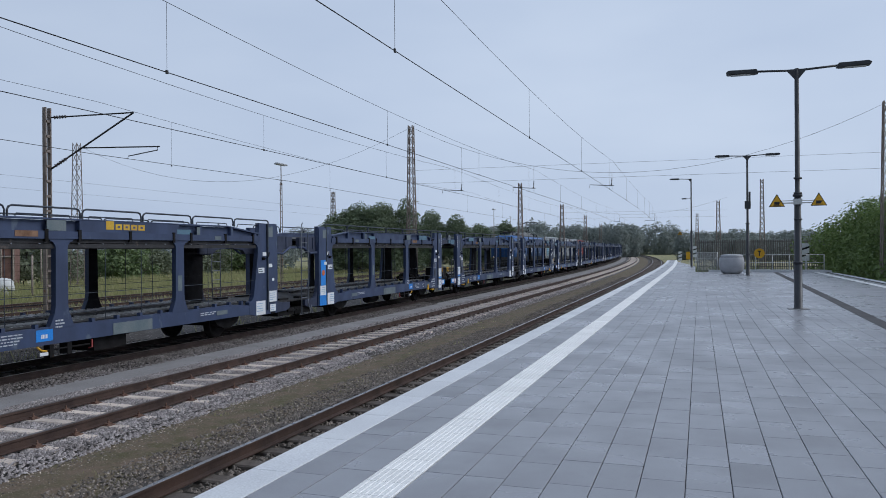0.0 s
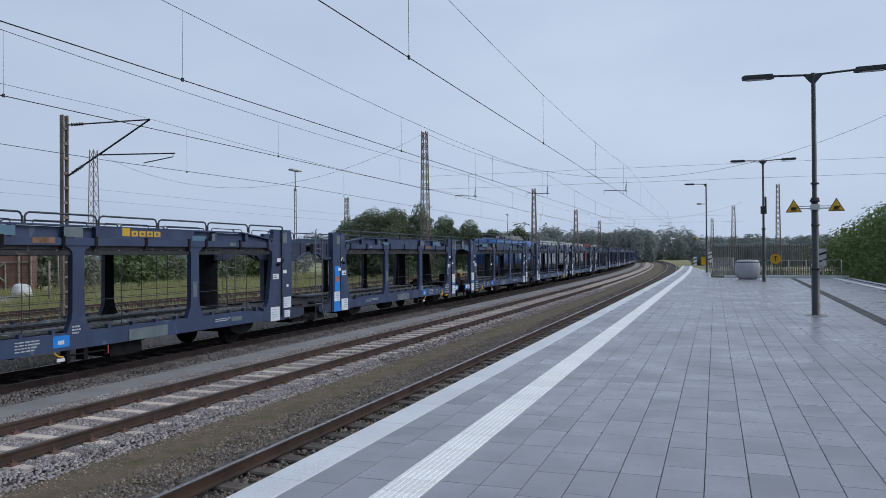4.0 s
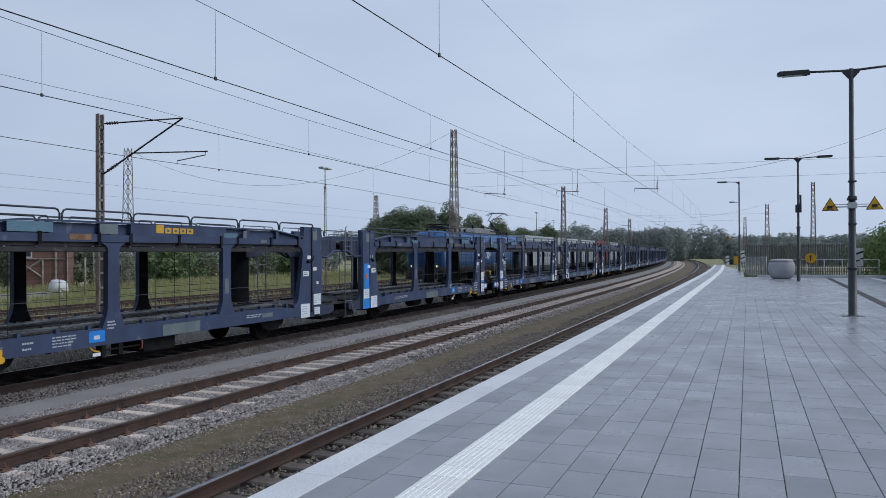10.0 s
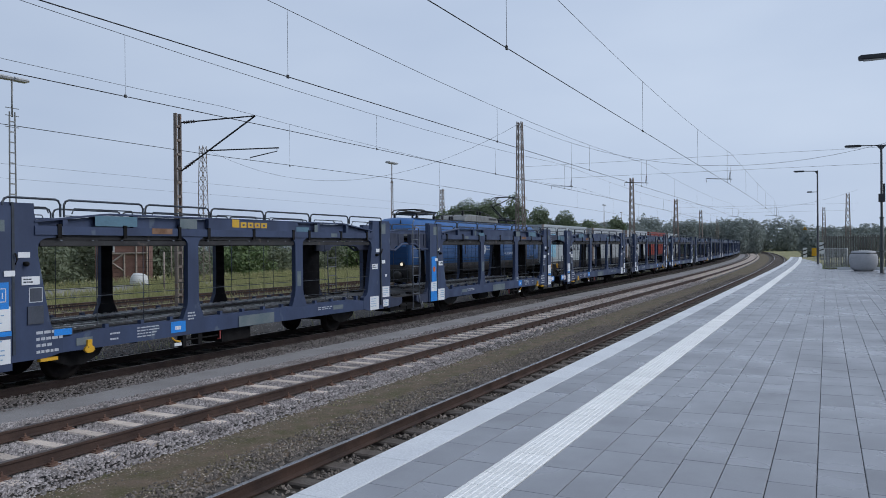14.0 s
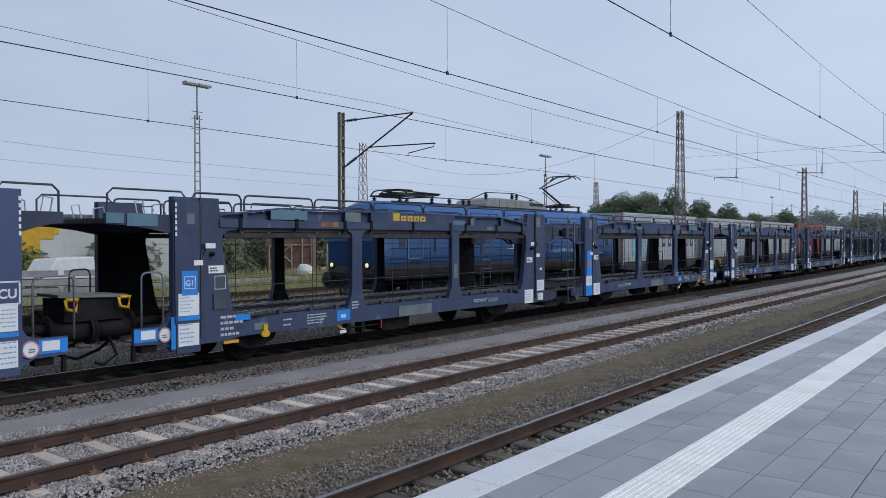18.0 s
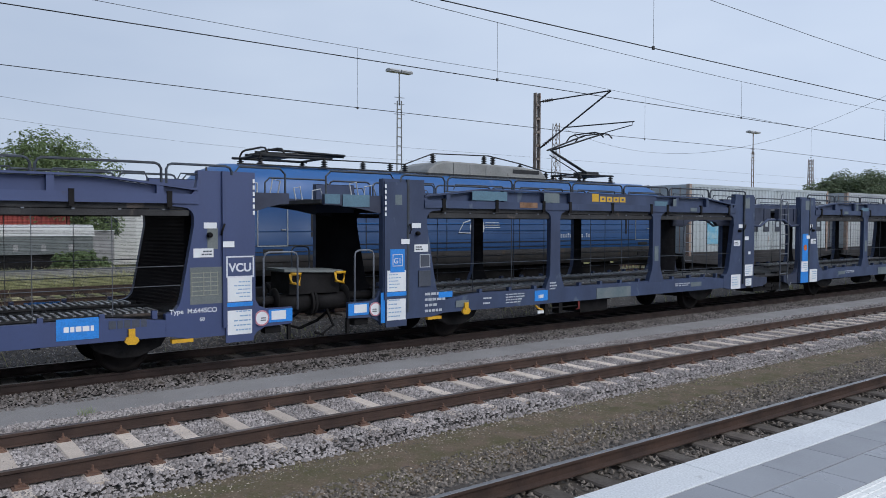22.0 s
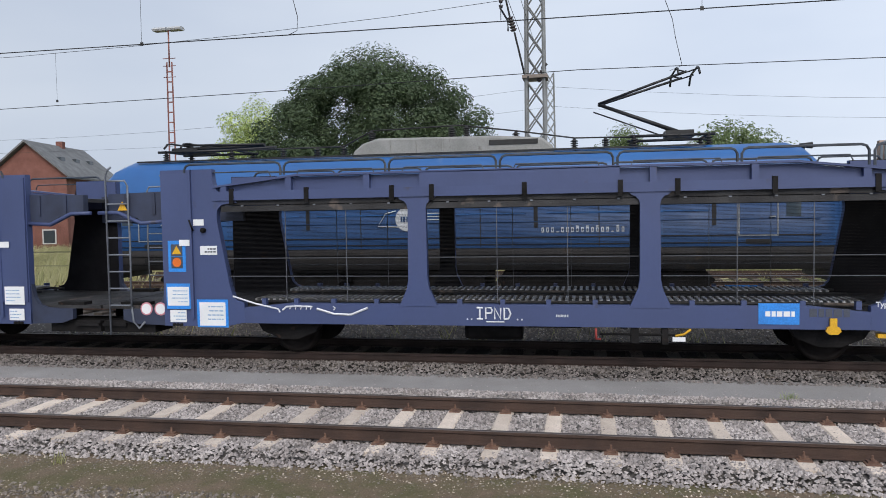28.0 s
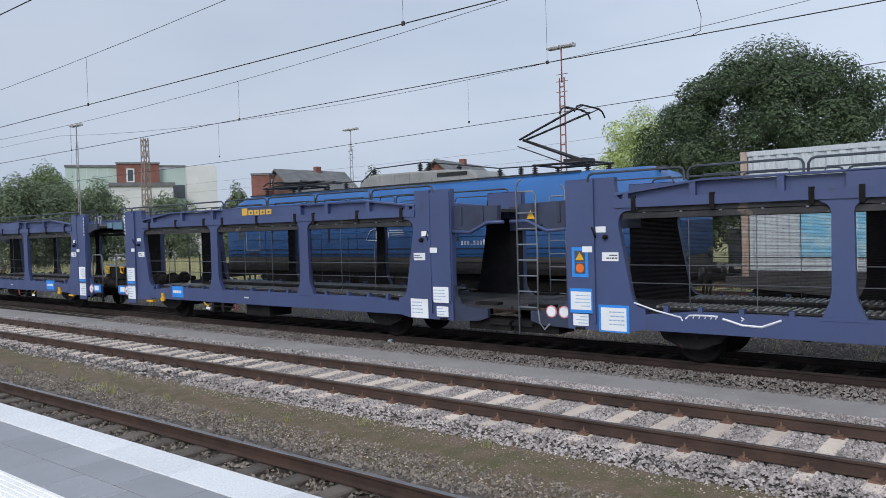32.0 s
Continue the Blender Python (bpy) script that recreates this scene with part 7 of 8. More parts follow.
# ---- trees, bushes, weeds ----
def leaf_mat(name, col, col2, through_leaf=0.2):
    m, n, l, p = node_mat(name)
    g = n.new("ShaderNodeNewGeometry")
    r = n.new("ShaderNodeValToRGB")
    r.color_ramp.elements[0].color, r.color_ramp.elements[1].color = (*col2, 1), (*col, 1)
    l.new(g.outputs["Random Per Island"], r.inputs[0])
    tc = n.new("ShaderNodeTexCoord")
    no = n.new("ShaderNodeTexNoise")
    no.inputs["Scale"].default_value = 0.6
    l.new(tc.outputs["Object"], no.inputs[0])
    hs = n.new("ShaderNodeHueSaturation")
    l.new(ramp_out(n, l, no.outputs[0], 0.7, 1.3), hs.inputs["Value"])
    l.new(r.outputs[0], hs.inputs["Color"])
    l.new(hs.outputs[0], p.inputs["Base Color"])
    p.inputs["Roughness"].default_value = 0.6
    tr = n.new("ShaderNodeBsdfTranslucent")
    l.new(hs.outputs[0], tr.inputs[0])
    mx = n.new("ShaderNodeMixShader")
    mx.inputs[0].default_value = through_leaf
    l.new(p.outputs[0], mx.inputs[1])
    l.new(tr.outputs[0], mx.inputs[2])
    l.new(mx.outputs[0], n["Material Output"].inputs[0])
    return m


M_LEAF = leaf_mat("dark_green_leaves", (0.068, 0.105, 0.048), (0.04, 0.068, 0.03))
M_LEAF2 = leaf_mat("mid_green_leaves", (0.155, 0.21, 0.085), (0.10, 0.15, 0.058), 0.3)
# lighter leaves for trees further off, with some haze put into the colour
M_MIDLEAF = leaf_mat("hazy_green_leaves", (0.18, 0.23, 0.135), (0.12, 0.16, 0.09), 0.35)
M_HAY = leaf_mat("pale_hay_blades", (0.66, 0.62, 0.38), (0.42, 0.42, 0.2), 0.4)
M_BUSH = leaf_mat("bush_leaves", (0.20, 0.275, 0.09), (0.105, 0.165, 0.052), 0.3)
M_HEDGE = leaf_mat("dark_hedge_leaves", (0.21, 0.24, 0.155), (0.15, 0.175, 0.11), 0.4)
M_WILLOW = leaf_mat("pale_yellow_green_leaves", (0.46, 0.55, 0.20), (0.28, 0.36, 0.12))
# paled and greyed: the haze of distance is mixed into this leaf colour
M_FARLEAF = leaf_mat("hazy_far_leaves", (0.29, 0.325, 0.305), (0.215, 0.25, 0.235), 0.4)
M_DRYGRASS = leaf_mat("dry_grass_blades", (0.52, 0.48, 0.26), (0.30, 0.32, 0.13), 0.3)
M_BARK = surf("brown_bark", (0.09, 0.07, 0.055), (0.05, 0.042, 0.035), 0.9, size=0.4, bump=0.6, grain=25, stretch=(1, 1, 0.3))


def leaves(blobs, count, size, seed, droop=0.0, shell=0.55):
    """Small bent leaf clumps through a set of ellipsoids (x, y, z, rx, ry, rz); denser near their skins."""
    rng = np.random.default_rng(seed)
    vol = np.array([b[3] * b[4] * b[5] for b in blobs]) ** 0.8
    pick = rng.choice(len(blobs), count, p=vol / vol.sum())
    B = np.array(blobs)[pick]
    d = rng.normal(size=(count, 3))
    d /= np.linalg.norm(d, axis=1, keepdims=True)
    rad = shell + (1 - shell) * rng.random(count) ** 0.6
    rad *= 1 + 0.13 * np.sin(d[:, 0] * 7 + B[:, 0]) * np.cos(d[:, 2] * 6 + B[:, 1])
    c = B[:, :3] + d * rad[:, None] * B[:, 3:]
    # the leaves of a clump face outwards and up, with some disorder
    n = d * 1.1 + np.array([0, 0, 0.6]) + rng.normal(size=(count, 3)) * 0.34
    n /= np.linalg.norm(n, axis=1, keepdims=True)
    u = rng.normal(size=(count, 3)) + np.array([0, 0, -droop])
    u -= n * (u * n).sum(1, keepdims=True)
    u /= np.linalg.norm(u, axis=1, keepdims=True) + 1e-9
    w = np.cross(n, u)
    s = (size * rng.uniform(0.5, 1.3, count))[:, None]
    k = np.cross(u, w) * s * 0.25
    V = np.stack([c - u * s, c + w * s * 0.5 + k, c + u * s, c - w * s * 0.5 + k], 1).reshape(-1, 3)
    F = np.arange(count * 4).reshape(-1, 4)
    return V, F


def tree(label, x, y, blobs, trunk_h, trunk_r, count, size, mat, seed, group="trees", droop=0.0, shell=0.45, name="tree"):
    t = thing(name, label, "tree" if name == "tree" else name, group, m=pose(x, y, -0.62))
    bm = bmesh.new()
    rng = random.Random(seed)
    pts = [(0, 0, -0.2)]
    for i in range(1, 6):
        pts.append((rng.uniform(-0.1, 0.1) * i * 0.4, rng.uniform(-0.1, 0.1) * i * 0.4, trunk_h * i / 5))
    tube(bm, pts, trunk_r, 8, trunk_r * 0.45)
    part("trunk", bm, M_BARK, t)
    for b in blobs[: 6]:
        bm = bmesh.new()
        z0 = trunk_h * rng.uniform(0.4, 0.9)
        mid = ((b[0]) * 0.5, (b[1]) * 0.5, (z0 + b[2]) / 2 + 0.3)
        tube(bm, [(0, 0, z0), mid, (b[0] * 0.95, b[1] * 0.95, b[2])], trunk_r * 0.4, 6, trunk_r * 0.1)
        part("limb", bm, M_BARK, t)
    V, F = leaves(blobs, count, size, seed, droop, shell)
    many("crown", V, F, mat, "many small leaf clumps", kind="stuff", parent=t)
    return t


def crown(w, z0, z1, n, seed, lean=0.0, clump=1.0, core=1.0):
    """Overlapping clumps over the skin of an uneven dome, and a filled middle."""
    rng = random.Random(seed)
    h = z1 - z0
    out = []
    for i in range(n):
        a = i * 2.39996 + rng.uniform(-0.35, 0.35)
        u = (i + 0.5) / n
        r = w * max(0.0, 1 - abs(u * 1.5 - 0.5) ** 2.6) ** 0.5 * rng.uniform(0.55, 0.92) * (1.16 - 0.16 * clump)
        s = w * rng.uniform(0.24, 0.4) * clump
        out.append((r * math.cos(a) + lean * u, r * math.sin(a), z0 + h * (0.12 + 0.72 * u) + rng.uniform(-0.05, 0.05) * h, s, s, min(s * 0.8, h * 0.3)))
    rng.shuffle(out)
    out.append((0, 0, z0 + h * 0.44, w * 0.74 * core, w * 0.74 * core, h * 0.42 * core))
    out.append((lean, 0, z1 - h * 0.17, w * 0.42, w * 0.42, h * 0.17))
    return out


def grow(label, x, y, w, z0, top, n, leaf, mat, seed, dens=1.0, group="trees", name="tree", clump=1.0, core=1.0, **more):
    """A tree of radius w with its top at a height over the rails."""
    h = top + 0.62
    count = int(dens * 9.0 * (w * w + 0.7 * w * (h - z0)) / (leaf * leaf))
    return tree(label, x, y, crown(w, z0, h, n, seed, 0.0, clump, core), max(h * 0.42, z0 + 0.5), 0.03 + 0.03 * h, count, leaf, mat, seed, group, name=name, **more)


grow("large broad dark green tree with gaps in its crown", -35.4, -13.45, 7.3, 1.4, 12.6, 150, 0.105, M_LEAF, 1, 1.5, shell=0.4, clump=0.46, core=0.84)
grow("pale yellow-green willow with hanging twigs", -37.0, -21.6, 3.3, 0.6, 10.2, 44, 0.10, M_WILLOW, 2, 0.8, clump=0.8, droop=2.4)
grow("round green tree behind the yard", -50.6, 2.1, 3.4, 1.0, 9.2, 40, 0.11, M_LEAF2, 3, 0.8)
grow("broad green tree behind the yard", -49.8, 9.8, 5.0, 1.0, 8.9, 50, 0.145, M_LEAF2, 4, 0.9)
for i, (x, y, w, h) in enumerate(((-29.0, 80.0, 3.6, 7.6), (-26.0, 80.5, 3.4, 8.0), (-30.3, 78.6, 2.9, 7.0), (-28.2, 80.5, 3.4, 8.2), (-25.6, 81.4, 3.3, 8.3), (-23.1, 82.5, 2.2, 8.8), (-26.9, 101.9, 3.1, 8.3), (-23.4, 102.8, 3.0, 7.7), (-20.6, 106.0, 2.8, 6.2), (-29.4, 134.5, 2.4, 7.3), (-26.8, 145.5, 3.0, 8.3), (-33.5, 110.0, 3.4, 6.4), (-38.0, 128.0, 4.0, 7.0))):
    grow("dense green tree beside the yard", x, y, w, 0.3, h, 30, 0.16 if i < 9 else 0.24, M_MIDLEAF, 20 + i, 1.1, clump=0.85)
for i, (x, y, w, h) in enumerate(((20.5, 64.0, 3.6, 5.0), (20.9, 58.5, 3.6, 5.9), (21.5, 53.0, 3.6, 6.5), (21.3, 48.0, 3.2, 6.4), (21.7, 43.5, 3.3, 6.0), (22.0, 38.5, 3.2, 5.6), (25.5, 55.0, 3.8, 6.4), (26.0, 46.0, 3.8, 6.2))):
    grow("thick green roadside bush", x, y, w, 0.0, h, 30, 0.14 if i < 6 else 0.24, M_BUSH, 40 + i, 0.6, "bushes", "bush")
for i, (x, y, w, h, m) in enumerate(((-16.6, -65.6, 4.2, 8.0, M_MIDLEAF), (-20.4, -67.5, 4.0, 7.8, M_MIDLEAF), (-24.7, -79.0, 3.6, 10.4, M_LEAF2), (-24.6, -68.3, 3.0, 8.1, M_MIDLEAF), (-30.0, -66.0, 3.0, 6.9, M_MIDLEAF), (-33.4, -60.0, 1.6, 7.5, M_MIDLEAF), (-47.0, -55.5, 2.0, 9.2, M_MIDLEAF), (-11.5, -68.0, 4.0, 7.6, M_MIDLEAF))):
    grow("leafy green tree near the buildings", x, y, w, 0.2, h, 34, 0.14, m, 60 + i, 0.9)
# hedge of low trees along the far side of the yard
for i in range(20):
    y = -36 + i * 6.6
    if -6 < y < 22 or 41 < y < 57:
        continue
    rng = random.Random(300 + i)
    grow("dark green bushy tree at the yard's edge", -47 + rng.uniform(-3, 4) + bend(y) * 0.4, y, rng.uniform(3.3, 4.1), 0.0, rng.uniform(3.4, 4.8), 20, 0.28, M_HEDGE if i % 3 else M_LEAF2, 300 + i, 0.8, "yard edge trees")


def woods(name, label, span, dist, h, seed, count, size, notch=None):
    """A far belt of trees seen as one mass: an uneven crest of leaf clumps."""
    rng = np.random.default_rng(seed)
    blobs = []
    for az in np.arange(span[0], span[1], 0.5):
        a = math.radians(az + rng.uniform(-0.3, 0.3))
        d = dist * rng.uniform(0.95, 1.12)
        hh = h * (0.82 + 0.3 * noise.noise(Vector((az * 0.3, seed, 0))) + rng.uniform(-0.03, 0.05)) * d / dist
        if notch and abs(az - notch) < 0.45:
            hh *= 0.55
        x, y = 9.5 - d * math.sin(a), d * math.cos(a)
        blobs.append((x, y, hh * 0.40, d * 0.015, d * 0.012, hh * 0.56))
    V, F = leaves(blobs, count, size, seed, 0, 0.5)
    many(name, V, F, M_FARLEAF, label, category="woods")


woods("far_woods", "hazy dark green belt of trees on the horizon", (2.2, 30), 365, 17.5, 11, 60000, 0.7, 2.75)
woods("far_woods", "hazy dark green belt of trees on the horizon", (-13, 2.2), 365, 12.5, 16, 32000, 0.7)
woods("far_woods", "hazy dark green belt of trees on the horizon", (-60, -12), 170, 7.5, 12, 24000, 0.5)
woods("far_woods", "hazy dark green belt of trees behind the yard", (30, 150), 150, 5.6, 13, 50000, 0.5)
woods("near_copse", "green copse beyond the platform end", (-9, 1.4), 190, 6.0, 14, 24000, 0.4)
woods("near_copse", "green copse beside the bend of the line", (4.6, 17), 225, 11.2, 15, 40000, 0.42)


def tufts(name, label, places, blades, h, mat, seed, wide=0.006):
    rng = np.random.default_rng(seed)
    V, F = [], []
    for x, y, z, r in places:
        for _ in range(blades):
            a, b = rng.uniform(0, 6.28), rng.uniform(0, 1)
            px, py = x + r * b * math.cos(a), y + r * b * math.sin(a)
            l = h * rng.uniform(0.4, 1.1)
            lean = rng.uniform(-0.45, 0.45, 2) * l
            w = wide * (1 + 0.6 * rng.random())
            k = len(V)
            V += [(px - w, py, z), (px + w, py, z), (px + lean[0] * 0.5 + w * 0.6, py + lean[1] * 0.5, z + l * 0.6), (px + lean[0], py + lean[1], z + l)]
            F.append((k, k + 1, k + 2, k + 3))
    return many(name, V, F, mat, label, category="grass")


rng = random.Random(77)
tufts("weeds", "pale dry grass tufts on the soil strip", [(rng.uniform(1.7, 3.0), rng.uniform(-24, -6.0), -0.28, rng.uniform(0.05, 0.14)) for _ in range(15)], 16, 0.17, M_DRYGRASS, 1)
tufts("weeds", "small green plant at the cinder path", [(-1.98, 1.95, -0.24, 0.16), (-2.0, 2.05, -0.24, 0.1)], 40, 0.16, M_WILLOW, 2)
tufts("weeds", "low weeds on the soil strip", [(rng.uniform(1.4, 3.1), rng.uniform(-6, 30), -0.29, 0.15) for _ in range(36)], 8, 0.06, M_DRYGRASS, 3)
tufts("field_grass", "tall yellow-green grass between the yard tracks", [(rng.choice((-14.2, -13.6, -19.3, -24.6, -26.0, -27.5, -8.2)) + rng.uniform(-0.9, 0.9) + bend(y), y, -0.62, 0.8) for y in np.arange(-60, 110, 0.12)], 9, 0.55, M_DRYGRASS, 4)
tufts("field_grass", "dry grass beside the platform", [(rng.uniform(18.2, 23), rng.uniform(30, 75), -0.62, 0.8) for _ in range(400)], 10, 0.9, M_DRYGRASS, 5)
tufts("field_grass", "green grass beyond the platform end", [(rng.uniform(7.5, 18), rng.uniform(57, 110), -0.62, 0.9) for _ in range(500)], 9, 0.9, M_LEAF2, 6)
tufts("field_grass", "tall yellow-green meadow grass behind the yard", [(rng.uniform(-44, -23) + bend(y), y, -0.62, 1.0) for y in [rng.uniform(18, 95) for _ in range(2600)]], 11, 0.95, M_DRYGRASS, 7, 0.028)
tufts("field_grass", "green weeds behind the yard tracks", [(rng.uniform(-44, -23), y, -0.62, 1.0) for y in [rng.uniform(-45, 18) for _ in range(900)]], 9, 0.6, M_LEAF2, 8, 0.025)
for x, y, w, h in ((-53.0, 44.0, 3.0, 4.6), (-51.0, 55.0, 3.4, 4.8), (-44.5, 53.5, 2.4, 2.6), (-56.0, 50.0, 3.6, 5.0)):
    grow("dark green bushy tree behind the cabin", x, y, w, 0.0, h, 20, 0.28, M_HEDGE, int(-x * 10), 0.8, "yard edge trees")
tufts("field_grass", "rough pale grass behind the yard tracks", [(rng.uniform(-42, -14), y, -0.62, 1.0) for y in [rng.uniform(-64, -20) for _ in range(4200)]], 12, 1.25, M_HAY, 9, 0.03)
for i in range(4):
    y = -9.0 + i * 6.2
    grow("low shrub in front of the old wagon", -39.6 + (i % 3) * 0.5, y, 1.5 + 0.3 * (i % 2), 0.0, 0.75 + 0.25 * (i % 3), 12, 0.17, M_LEAF2, 500 + i, 0.7, "yard shrubs", "shrub")
for i, (x, y) in enumerate(((-33.0, -57.5), (-36.5, -56.0), (-40.5, -54.5), (-44.0, -52.0))):
    grow("thick green shrub before the houses", x, y, 2.5, 0.0, 3.6 + 0.4 * (i % 2), 18, 0.22, M_LEAF2, 520 + i, 0.8, "yard shrubs", "shrub")
tufts("field_grass", "yellow-green grass in the middle of the yard", [(rng.uniform(-37, -23), y, -0.62, 1.0) for y in [rng.uniform(-18, 18) for _ in range(2000)]], 11, 0.75, M_HAY, 11, 0.024)
tufts("field_grass", "short grass over the old yard tracks", [(rng.uniform(-25, -13.8) + bend(y), y, -0.3, 0.7) for y in [rng.uniform(-60, 100) for _ in range(2600)]], 10, 0.34, M_DRYGRASS, 12, 0.016)

# ---- buildings and parked things behind the yard ----
M_BRICK = surf("red_brick", (0.22, 0.09, 0.07), (0.17, 0.07, 0.056), 0.85, size=1, bump=0.2, grain=20)
M_OLDBRICK = surf("sooty_old_brick", (0.23, 0.125, 0.10), (0.17, 0.095, 0.075), 0.9, size=1, bump=0.2, grain=20)
M_TILE = surf("dark_grey_roof_tile", (0.16, 0.165, 0.17), (0.12, 0.125, 0.13), 0.7, size=1, bump=0.2, grain=8, vary=0.1)
M_WALLWHITE = surf("white_cladding", (0.62, 0.63, 0.62), (0.55, 0.56, 0.55), 0.7, size=3, bump=0.02)
M_WALLGREEN = surf("pale_green_cladding", (0.42, 0.52, 0.48), (0.36, 0.46, 0.42), 0.6, size=3, bump=0.02)
M_WINDOW = glass("dark_window_glass", (0.04, 0.05, 0.06))
M_TIMBER = surf("weathered_timber", (0.34, 0.29, 0.25), (0.24, 0.20, 0.17), 0.85, size=0.4, bump=0.3)
M_CAR = surf("white_van_paint", (0.70, 0.71, 0.72), (0.66, 0.67, 0.68), 0.3, bump=0.0)
M_TYRE = surf("black_rubber", (0.02, 0.02, 0.02), (0.015, 0.015, 0.015), 0.85, bump=0.1)

bm = bmesh.new()
box(bm, -45, -33, -60, 22, -0.63, -0.55)
whole("yard_road", bm, M_CONC, "pale concrete yard road behind the tracks", "road", kind="structure")
for k in range(3):
    w = thing("concrete_wall", "low pale concrete kerb wall along the yard", "wall", "yard kerbs", "structure", m=pose(-32.4, -30 + k * 22, -0.62))
    bx("wall_block", M_CONC, w, -0.2, 0.2, 0, 21.8, 0, 0.75)


def gable_house(label, x, y, lx, ly, wall, ridge, m_wall, yaw=0, m_roof=None):
    """A house whose ridge runs along its x axis."""
    h = thing("house", label, "house", "houses", m=pose(x, y, -0.9, 0, 0, yaw))
    a, b = lx / 2, ly / 2
    bm = bmesh.new()
    prism(bm, [(-b, 0), (b, 0), (b, wall), (0, ridge), (-b, wall)], -a, a)
    part("wall", bm, m_wall, h)
    for s in (1, -1):
        bm = bmesh.new()
        dy, dz = b + 0.5, wall - 0.5 * (ridge - wall) / b
        v = [(-a - 0.5, 0, ridge + 0.1), (a + 0.5, 0, ridge + 0.1), (a + 0.5, s * dy, dz + 0.1), (-a - 0.5, s * dy, dz + 0.1)]
        lo = [bm.verts.new((p, q, r)) for p, q, r in v]
        hi = [bm.verts.new((p, q, r + 0.18)) for p, q, r in v]
        for q in ((0, 1, 2, 3),):
            bm.faces.new([lo[i] for i in q])
            bm.faces.new([hi[i] for i in q][::-1])
        for i in range(4):
            bm.faces.new((lo[i], hi[i], hi[(i + 1) % 4], lo[(i + 1) % 4]))
        part("roof", bm, m_roof or M_TILE, h)
    bx("chimney", M_BRICK, h, -1.2, -0.6, -0.3, 0.3, ridge - 0.6, ridge + 0.7)
    for s in (1, -1):
        for q in (-b * 0.5, b * 0.5):
            for z in (1.2, 3.9):
                if z + 1.3 < wall + 0.5:
                    wd = bx("window", M_WALLWHITE, h, *sorted((s * a, s * (a + 0.05))), q - 0.6, q + 0.6, z, z + 1.3)
                    bx("pane", M_WINDOW, wd, *sorted((s * (a + 0.05), s * (a + 0.06))), q - 0.5, q + 0.5, z + 0.1, z + 1.2)
        for q in (-a * 0.55, 0, a * 0.55):
            wd = bx("window", M_WALLWHITE, h, q - 0.6, q + 0.6, *sorted((s * b, s * (b + 0.05))), 1.2, 2.5)
            bx("pane", M_WINDOW, wd, q - 0.5, q + 0.5, *sorted((s * (b + 0.05), s * (b + 0.06))), 1.3, 2.4)
            bx("roof_window", M_WINDOW, h, q - 0.4, q + 0.4, *sorted((s * b * 0.45, s * b * 0.6)), wall + (ridge - wall) * 0.42, wall + (ridge - wall) * 0.62)
    return h


gable_house("red brick house with a grey tiled gable roof", -54.0, -49.6, 10.5, 6.6, 7.2, 10.0, M_BRICK, 12)
gable_house("brick house with a grey roof and timbered gable", -45.6, -63.4, 8.6, 6.2, 7.2, 9.8, M_OLDBRICK, -3, M_TILE)
ax = thing("annex", "flat-roofed red brick annex with a white window", "building", m=pose(-38.6, -62.7, -0.9, 0, 0, 37))
bx("wall", M_BRICK, ax, -0.9, 0.9, -0.9, 0.9, 0, 9.2)
bx("roof_edge", M_TILE, ax, -0.95, 0.95, -0.95, 0.95, 9.2, 9.4)
aw = bx("window", M_WALLWHITE, ax, -0.3, 0.3, 0.9, 0.95, 8.0, 8.8)
bx("pane", M_WINDOW, aw, -0.22, 0.22, 0.95, 0.96, 8.08, 8.72)

# works building: long cladded hall, brick tower, white block
wk = thing("works_building", "pale clad works building with a red brick tower", "factory", m=pose(-41.05, -110.04, -0.9, 0, 0, math.degrees(math.atan2(10.14, -17.72))))
bx("hall", M_WALLGREEN, wk, 0, 6.9, 0, 10, 0, 13.6)
bx("brick_tower", M_BRICK, wk, 6.7, 12.5, -0.8, 10, 0, 14.05)
bx("link", M_WALLGREEN, wk, 12.5, 16.2, 0, 10, 0, 13.5)
bx("white_block", M_WALLWHITE, wk, 16.2, 20.5, -1.6, 10, 0, 13.8)
bx("low_hall", M_WALLWHITE, wk, 6.0, 14.2, -4.5, 0, 0, 10.6)
bx("low_roof", M_TILE, wk, 5.8, 14.5, -4.8, -0.8, 10.6, 11.1)
for x0, x1 in ((-0.1, 6.7), (12.5, 16.2)):
    bx("roof_edge", M_TILE, wk, x0, x1, -0.15, 0.15, 13.6, 13.95)
bx("tower_edge", M_TILE, wk, 6.6, 12.6, -0.95, -0.7, 14.05, 14.3)
tw = bx("window", M_WALLWHITE, wk, 8.0, 9.1, -0.9, -0.8, 11.4, 13.4)
bx("pane", M_WINDOW, tw, 8.2, 8.9, -0.92, -0.9, 11.6, 13.2)
bx("link_window", M_WINDOW, wk, 12.8, 16.0, -0.06, 0.0, 9.0, 11.0)
for i in range(4):
    bx("panel_joint", M_WALLWHITE, wk, 1.3 + i * 1.4, 1.36 + i * 1.4, -0.02, 0.0, 0, 13.5)

